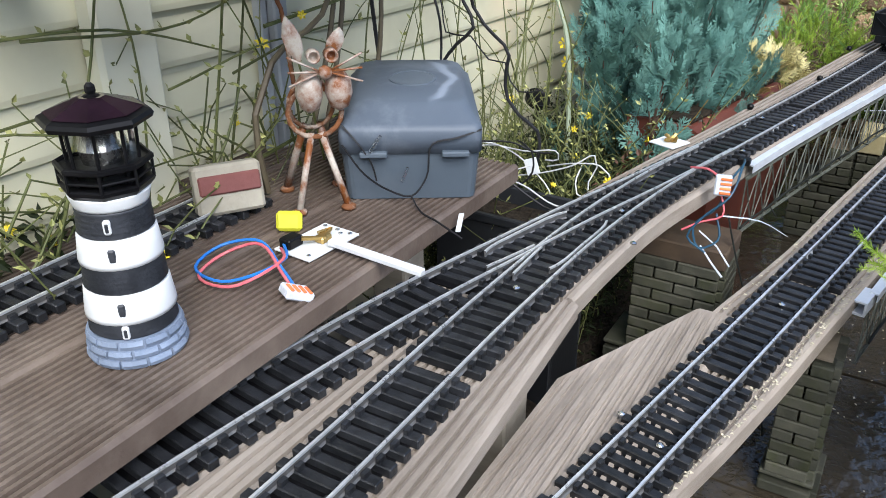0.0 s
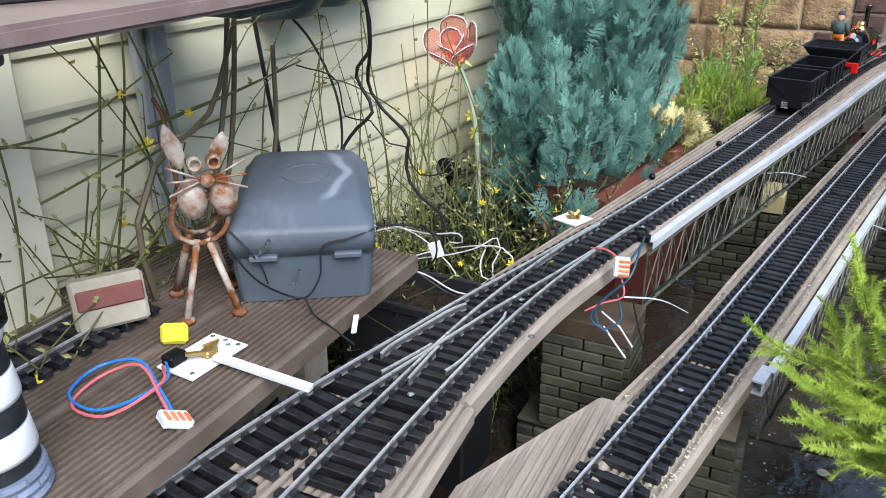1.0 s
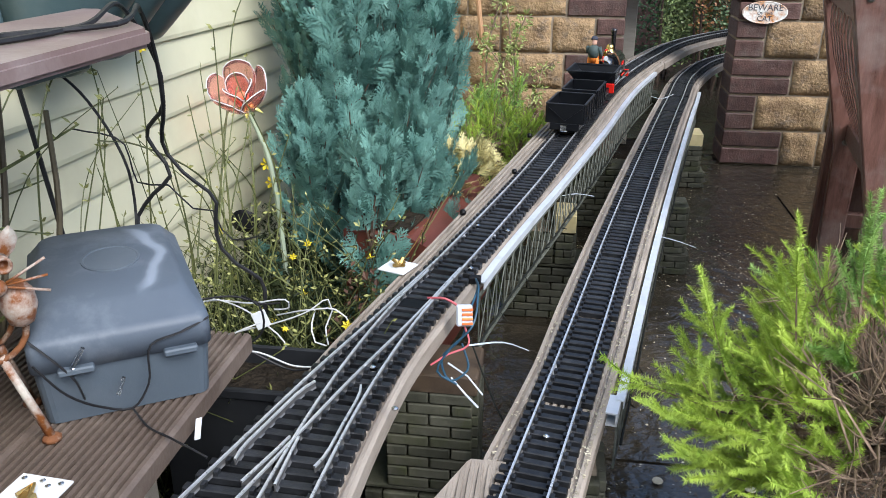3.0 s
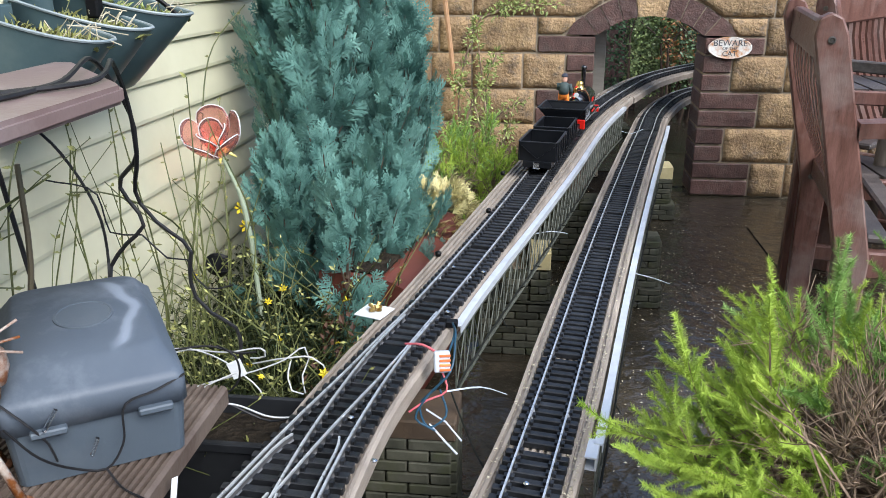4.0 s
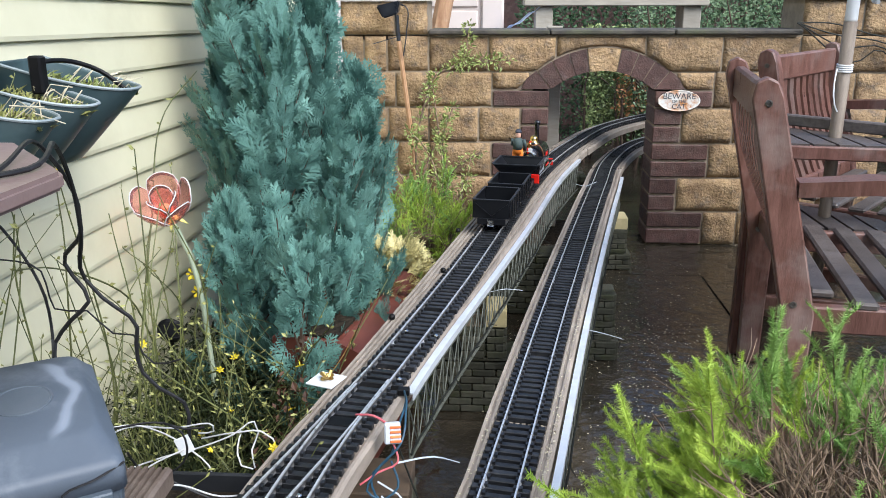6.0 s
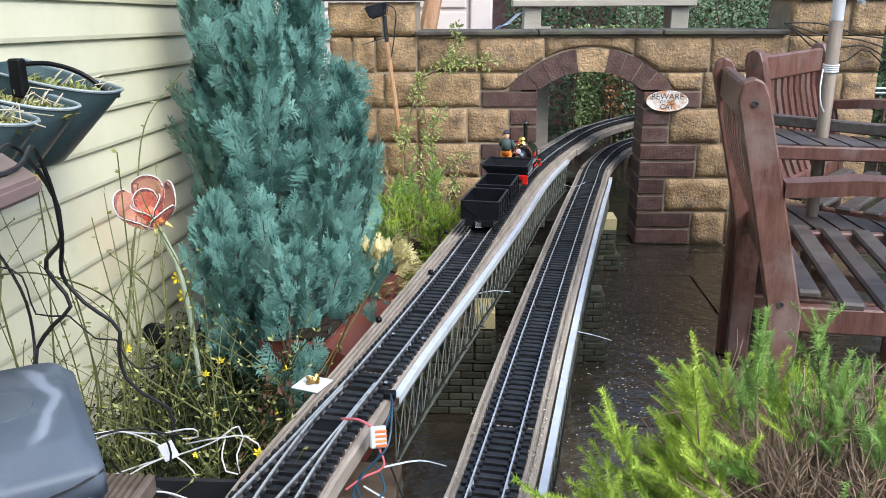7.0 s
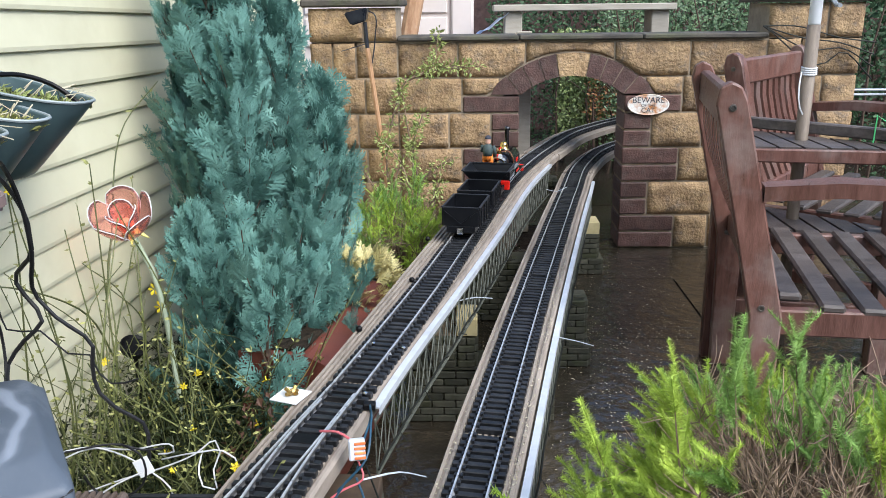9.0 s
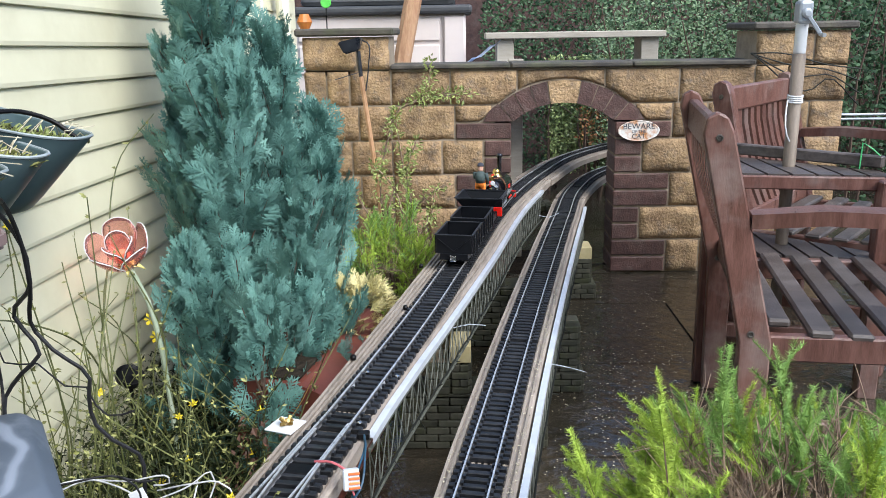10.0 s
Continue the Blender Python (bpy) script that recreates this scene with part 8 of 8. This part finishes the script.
def tipper(y):
    t = thing("tipper_wagon", "black V-shaped tipper wagon coupled behind the locomotive", "wagon", "train wagons", m=on_track(y))
    chassis(t, 0.16)
    prof = [(-0.075, 0.105), (-0.069, 0.098), (-0.022, 0.042), (0.022, 0.042), (0.069, 0.098), (0.075, 0.105)]
    bm = bmesh.new()
    L = 0.075
    a = [[bm.verts.new((s * L * (1.0 if z > 0.06 else 0.75), y0, z)) for y0, z in prof] for s in (-1, 1)]
    for k in range(len(prof) - 1):
        bm.faces.new((a[0][k], a[0][k + 1], a[1][k + 1], a[1][k]))
    for r in a:
        bm.faces.new(r)
    bmesh.ops.recalc_face_normals(bm, faces=bm.faces)
    ob = part("skip", bm, SATIN, t, "V-shaped tipping skip")
    so = ob.modifiers.new("thickness", "SOLIDIFY")
    so.thickness = 0.003
    bm = bmesh.new()
    for s in (-1, 1):
        box(bm, -L, L, s * 0.075 - 0.003, s * 0.075 + 0.003, 0.104, 0.107)
        bar(bm, (s * L, -0.073, 0.105), (s * L, 0.073, 0.105), 0.005, 0.003, bevel=0)
    part("skip_rim", bm, INNER, t, "worn grey rim")
    for s in (-1, 1):
        bm = bmesh.new()
        bar(bm, (s * 0.05, -0.035, 0.028), (s * 0.05, 0, 0.05), 0.005, 0.008, bevel=0)
        bar(bm, (s * 0.05, 0.035, 0.028), (s * 0.05, 0, 0.05), 0.005, 0.008, bevel=0)
        part("cradle", bm, SATIN, t)
    return t


TRAIN_Y = 2.60
open_wagon(TRAIN_Y + 0.08, "black open model wagon at the tail of the train")
open_wagon(TRAIN_Y + 0.27, "black open model wagon in the middle of the train")
tipper(TRAIN_Y + 0.46)
loco = thing("steam_locomotive", "gloss black model steam locomotive with brass dome and red buffer beam", "locomotive", m=on_track(TRAIN_Y + 0.73))
bm = bmesh.new()
box(bm, -0.155, 0.15, -0.056, 0.056, 0.030, 0.036, 0.001)
box(bm, -0.15, 0.145, -0.03, 0.03, 0.012, 0.03)
box(bm, -0.135, -0.095, 0.012, 0.048, 0.036, 0.0495, 0.002)
part("footplate", bm, BLK, loco)
bm = bmesh.new()
box(bm, -0.162, -0.156, -0.055, 0.055, 0.006, 0.038, 0.002)
part("rear_buffer_beam", bm, REDB, loco, "bright red buffer beam")
bm = bmesh.new()
box(bm, 0.150, 0.156, -0.055, 0.055, 0.012, 0.038, 0.002)
part("front_buffer_beam", bm, REDB, loco, "red front beam")
bm = bmesh.new()
for a in ((-0.170, -0.162, -0.01, 0.01, 0.016, 0.03), (-0.18, -0.170, -0.006, 0.006, 0.018, 0.026)):
    box(bm, *a, 0.002)
part("coupling", bm, BLK, loco)
bm = bmesh.new()
sec = [(-0.046, 0.038), (-0.046, 0.088), (-0.030, 0.108), (-0.012, 0.114), (0.012, 0.114), (0.030, 0.108), (0.046, 0.088), (0.046, 0.038)]
a, b = [bm.verts.new((-0.03, y, z)) for y, z in sec], [bm.verts.new((0.115, y, z)) for y, z in sec]
bm.faces.new(a)
bm.faces.new(b[::-1])
for i in range(len(sec)):
    j = (i + 1) % len(sec)
    bm.faces.new((a[j], a[i], b[i], b[j]))
bmesh.ops.recalc_face_normals(bm, faces=bm.faces)
bmesh.ops.bevel(bm, geom=list(bm.edges), offset=0.004, segments=3, affect="EDGES")
part("saddle_tank", bm, BLK, loco, smooth=False)
bm = bmesh.new()
lathe(bm, [(0.030, -0.075), (0.033, -0.07), (0.033, 0.125), (0.030, 0.128), (0.024, 0.130), (0.004, 0.132)], 24, Matrix.Translation((0, 0, 0.075)) @ Matrix.Rotation(radians(90), 4, "Y"))
part("boiler", bm, BLK, loco, smooth=True)
bm = bmesh.new()
lathe(bm, [(0.010, 0.10), (0.0085, 0.118), (0.0085, 0.172), (0.0115, 0.174), (0.0115, 0.184), (0.008, 0.186), (0.007, 0.175)], 16, Matrix.Translation((0.098, 0, 0)))
part("chimney", bm, BLK, loco, smooth=True)
bm = bmesh.new()
lathe(bm, [(0.022, 0.110), (0.021, 0.114), (0.0145, 0.118), (0.0145, 0.128), (0.012, 0.137), (0.006, 0.141), (0.001, 0.142)], 20, Matrix.Translation((0.035, 0, 0)))
part("dome", bm, GOLDB, loco, "polished brass dome", smooth=True)
bm = bmesh.new()
lathe(bm, [(0.012, 0.112), (0.012, 0.119), (0.009, 0.121), (0.001, 0.121)], 16, Matrix.Translation((-0.005, 0, 0)))
part("tank_filler", bm, BLK, loco)
bm = bmesh.new()
lathe(bm, [(0.011, 0.10), (0.011, 0.108), (0.006, 0.112), (0.006, 0.124), (0.003, 0.128)], 14, Matrix.Translation((-0.048, 0, 0)))
tube(bm, [(-0.052, 0.008, 0.11), (-0.056, 0.012, 0.125)], 0.003, 6)
part("safety_valve", bm, GOLDB, loco, "brass safety valve")
bm = bmesh.new()
box(bm, -0.056, -0.03, -0.003, 0.003, 0.127, 0.132, 0.001)
box(bm, -0.086, -0.08, -0.002, 0.004, 0.095, 0.115, 0.001)
part("valve_handle", bm, REDB, loco, "red handle")
bm = bmesh.new()
n = 22
tube(bm, [(-0.084, 0.026 * math.cos(2 * math.pi * i / n), 0.075 + 0.028 * math.sin(2 * math.pi * i / n)) for i in range(n + 1)], 0.003, 7, caps=False)
part("backhead_ring", bm, STEEL, loco, "bright steel backhead ring")
bm = bmesh.new()
lathe(bm, [(0.008, 0), (0.008, 0.004), (0.006, 0.0045), (0.001, 0.0045)], 14, Matrix.Translation((-0.082, -0.008, 0.108)) @ Matrix.Rotation(radians(-90), 4, "Y"))
part("pressure_gauge", bm, WHITE, loco, "white-faced pressure gauge")
bm = bmesh.new()
for y, z in ((0.01, 0.07), (-0.012, 0.066), (0.0, 0.085)):
    lathe(bm, [(0.005, 0), (0.006, 0.006), (0.003, 0.012)], 10, Matrix.Translation((-0.078, y, z)) @ Matrix.Rotation(radians(-90), 4, "Y"))
part("cab_fitting", bm, GOLDB, loco, "brass cab fittings")
bm = bmesh.new()
tube(bm, smooth_path([(-0.048, -0.006, 0.118), (-0.03, -0.03, 0.117), (-0.028, -0.044, 0.095), (-0.03, -0.046, 0.05)], 0.01), 0.0022, 6)
part("steam_pipe", bm, COPPER, loco, "copper pipe")
bm = bmesh.new()
box(bm, -0.154, -0.150, -0.054, 0.054, 0.036, 0.085, 0.001)
for s in (-1, 1):
    box(bm, -0.150, -0.05, s * 0.052 - 0.002, s * 0.052 + 0.002, 0.036, 0.085, 0.001)
part("cab_bunker", bm, BLK, loco, "black cab side sheets")
for s in (-1, 1):
    bm = bmesh.new()
    box(bm, 0.03, 0.065, s * 0.0465 - 0.001, s * 0.0465 + 0.001, 0.07, 0.083)
    part("nameplate", bm, REDB, loco, "red nameplate")
    bm = bmesh.new()
    bar(bm, (-0.02, s * 0.056, 0.045), (0.035, s * 0.056, 0.045), 0.003, 0.005, bevel=0)
    part("lever", bm, REDB, loco, "red side rod")
    for x in (-0.07, 0.06):
        wheel(loco, x, s * GAUGE / 2, 0.017)
SKIN = M("painted_skin", (0.5, 0.27, 0.19), (0.6, 0.35, 0.26), 20, 0.6, bump=0.1)
OVERALL = M("orange_overall", (0.72, 0.17, 0.02), (0.8, 0.24, 0.04), 20, 0.6, bump=0.2)
SHIRT = M("dark_green_shirt", (0.03, 0.05, 0.05), (0.06, 0.085, 0.08), 20, 0.7, bump=0.2)
CAPM = M("navy_cap", (0.02, 0.022, 0.035), (0.04, 0.044, 0.06), 20, 0.7, bump=0.2)
bm = bmesh.new()


def mark(i, before):
    for f in list(bm.faces)[before:]:
        f.material_index = i


k0 = len(bm.faces)
for s in (-1, 1):
    tube(bm, [(0, s * 0.009, 0.0), (0, s * 0.009, 0.045), (0, s * 0.006, 0.06)], [0.008, 0.009, 0.010], 8)
tube(bm, [(0, 0, 0.045), (0, 0, 0.06), (0.002, 0, 0.078)], [0.015, 0.016, 0.014], 10)
mark(0, k0)
k0 = len(bm.faces)
tube(bm, [(-0.001, 0, 0.058), (-0.001, 0, 0.075), (0, 0, 0.089), (0, 0, 0.094)], [0.0155, 0.0165, 0.015, 0.006], 10)
tube(bm, [(0, -0.017, 0.088), (0.002, -0.022, 0.07), (0.012, -0.021, 0.055)], [0.0065, 0.006, 0.005], 7)
tube(bm, [(0, 0.017, 0.088), (0.008, 0.02, 0.072), (0.026, 0.014, 0.068)], [0.0065, 0.006, 0.005], 7)
mark(1, k0)
k0 = len(bm.faces)
tube(bm, [(0.012, -0.021, 0.055), (0.017, -0.02, 0.05)], [0.005, 0.004], 7)
tube(bm, [(0.026, 0.014, 0.068), (0.034, 0.012, 0.066)], [0.005, 0.004], 7)
tube(bm, [(0, 0, 0.092), (0.002, 0, 0.098), (0.003, 0, 0.106), (0.002, 0, 0.112)], [0.006, 0.0085, 0.009, 0.007], 10)
mark(2, k0)
k0 = len(bm.faces)
tube(bm, [(0.002, 0, 0.108), (0.003, 0, 0.112), (0.001, 0, 0.117)], [0.0095, 0.011, 0.008], 10)
mark(3, k0)
doll = part("driver_figure", bm, [OVERALL, SHIRT, SKIN, CAPM], smooth=True, at=on_track(TRAIN_Y + 0.73) @ Matrix.Translation((-0.115, 0.030, 0.050)) @ Matrix.Diagonal((1.1, 1.1, 1.12, 1)))
tagged(doll, "model driver figure in orange overalls standing in the cab", "figurine")

# supports under the near boards and the deck
for x, y, top in ((-1.20, 0.3, 0.457), (-1.22, 1.2, 0.457), (-1.38, 0.3, 0.457), (-1.38, 1.2, 0.457)):
    bm = bmesh.new()
    box(bm, x - 0.03, x + 0.03, y - 0.03, y + 0.03, 0.0, top, 0.003)
    tagged(part("deck_post", bm, PLANK), "timber post under the deck", "post", "deck posts")
for x, y, top in ((-0.94, 0.5, 0.402), (-0.94, 0.95, 0.402), (-0.77, 0.6, 0.317)):
    bm = bmesh.new()
    box(bm, x - 0.05, x + 0.05, y - 0.03, y + 0.03, 0.0, top, 0.003)
    tagged(part("board_post", bm, PLANK), "timber post under the track board", "post", "board posts")
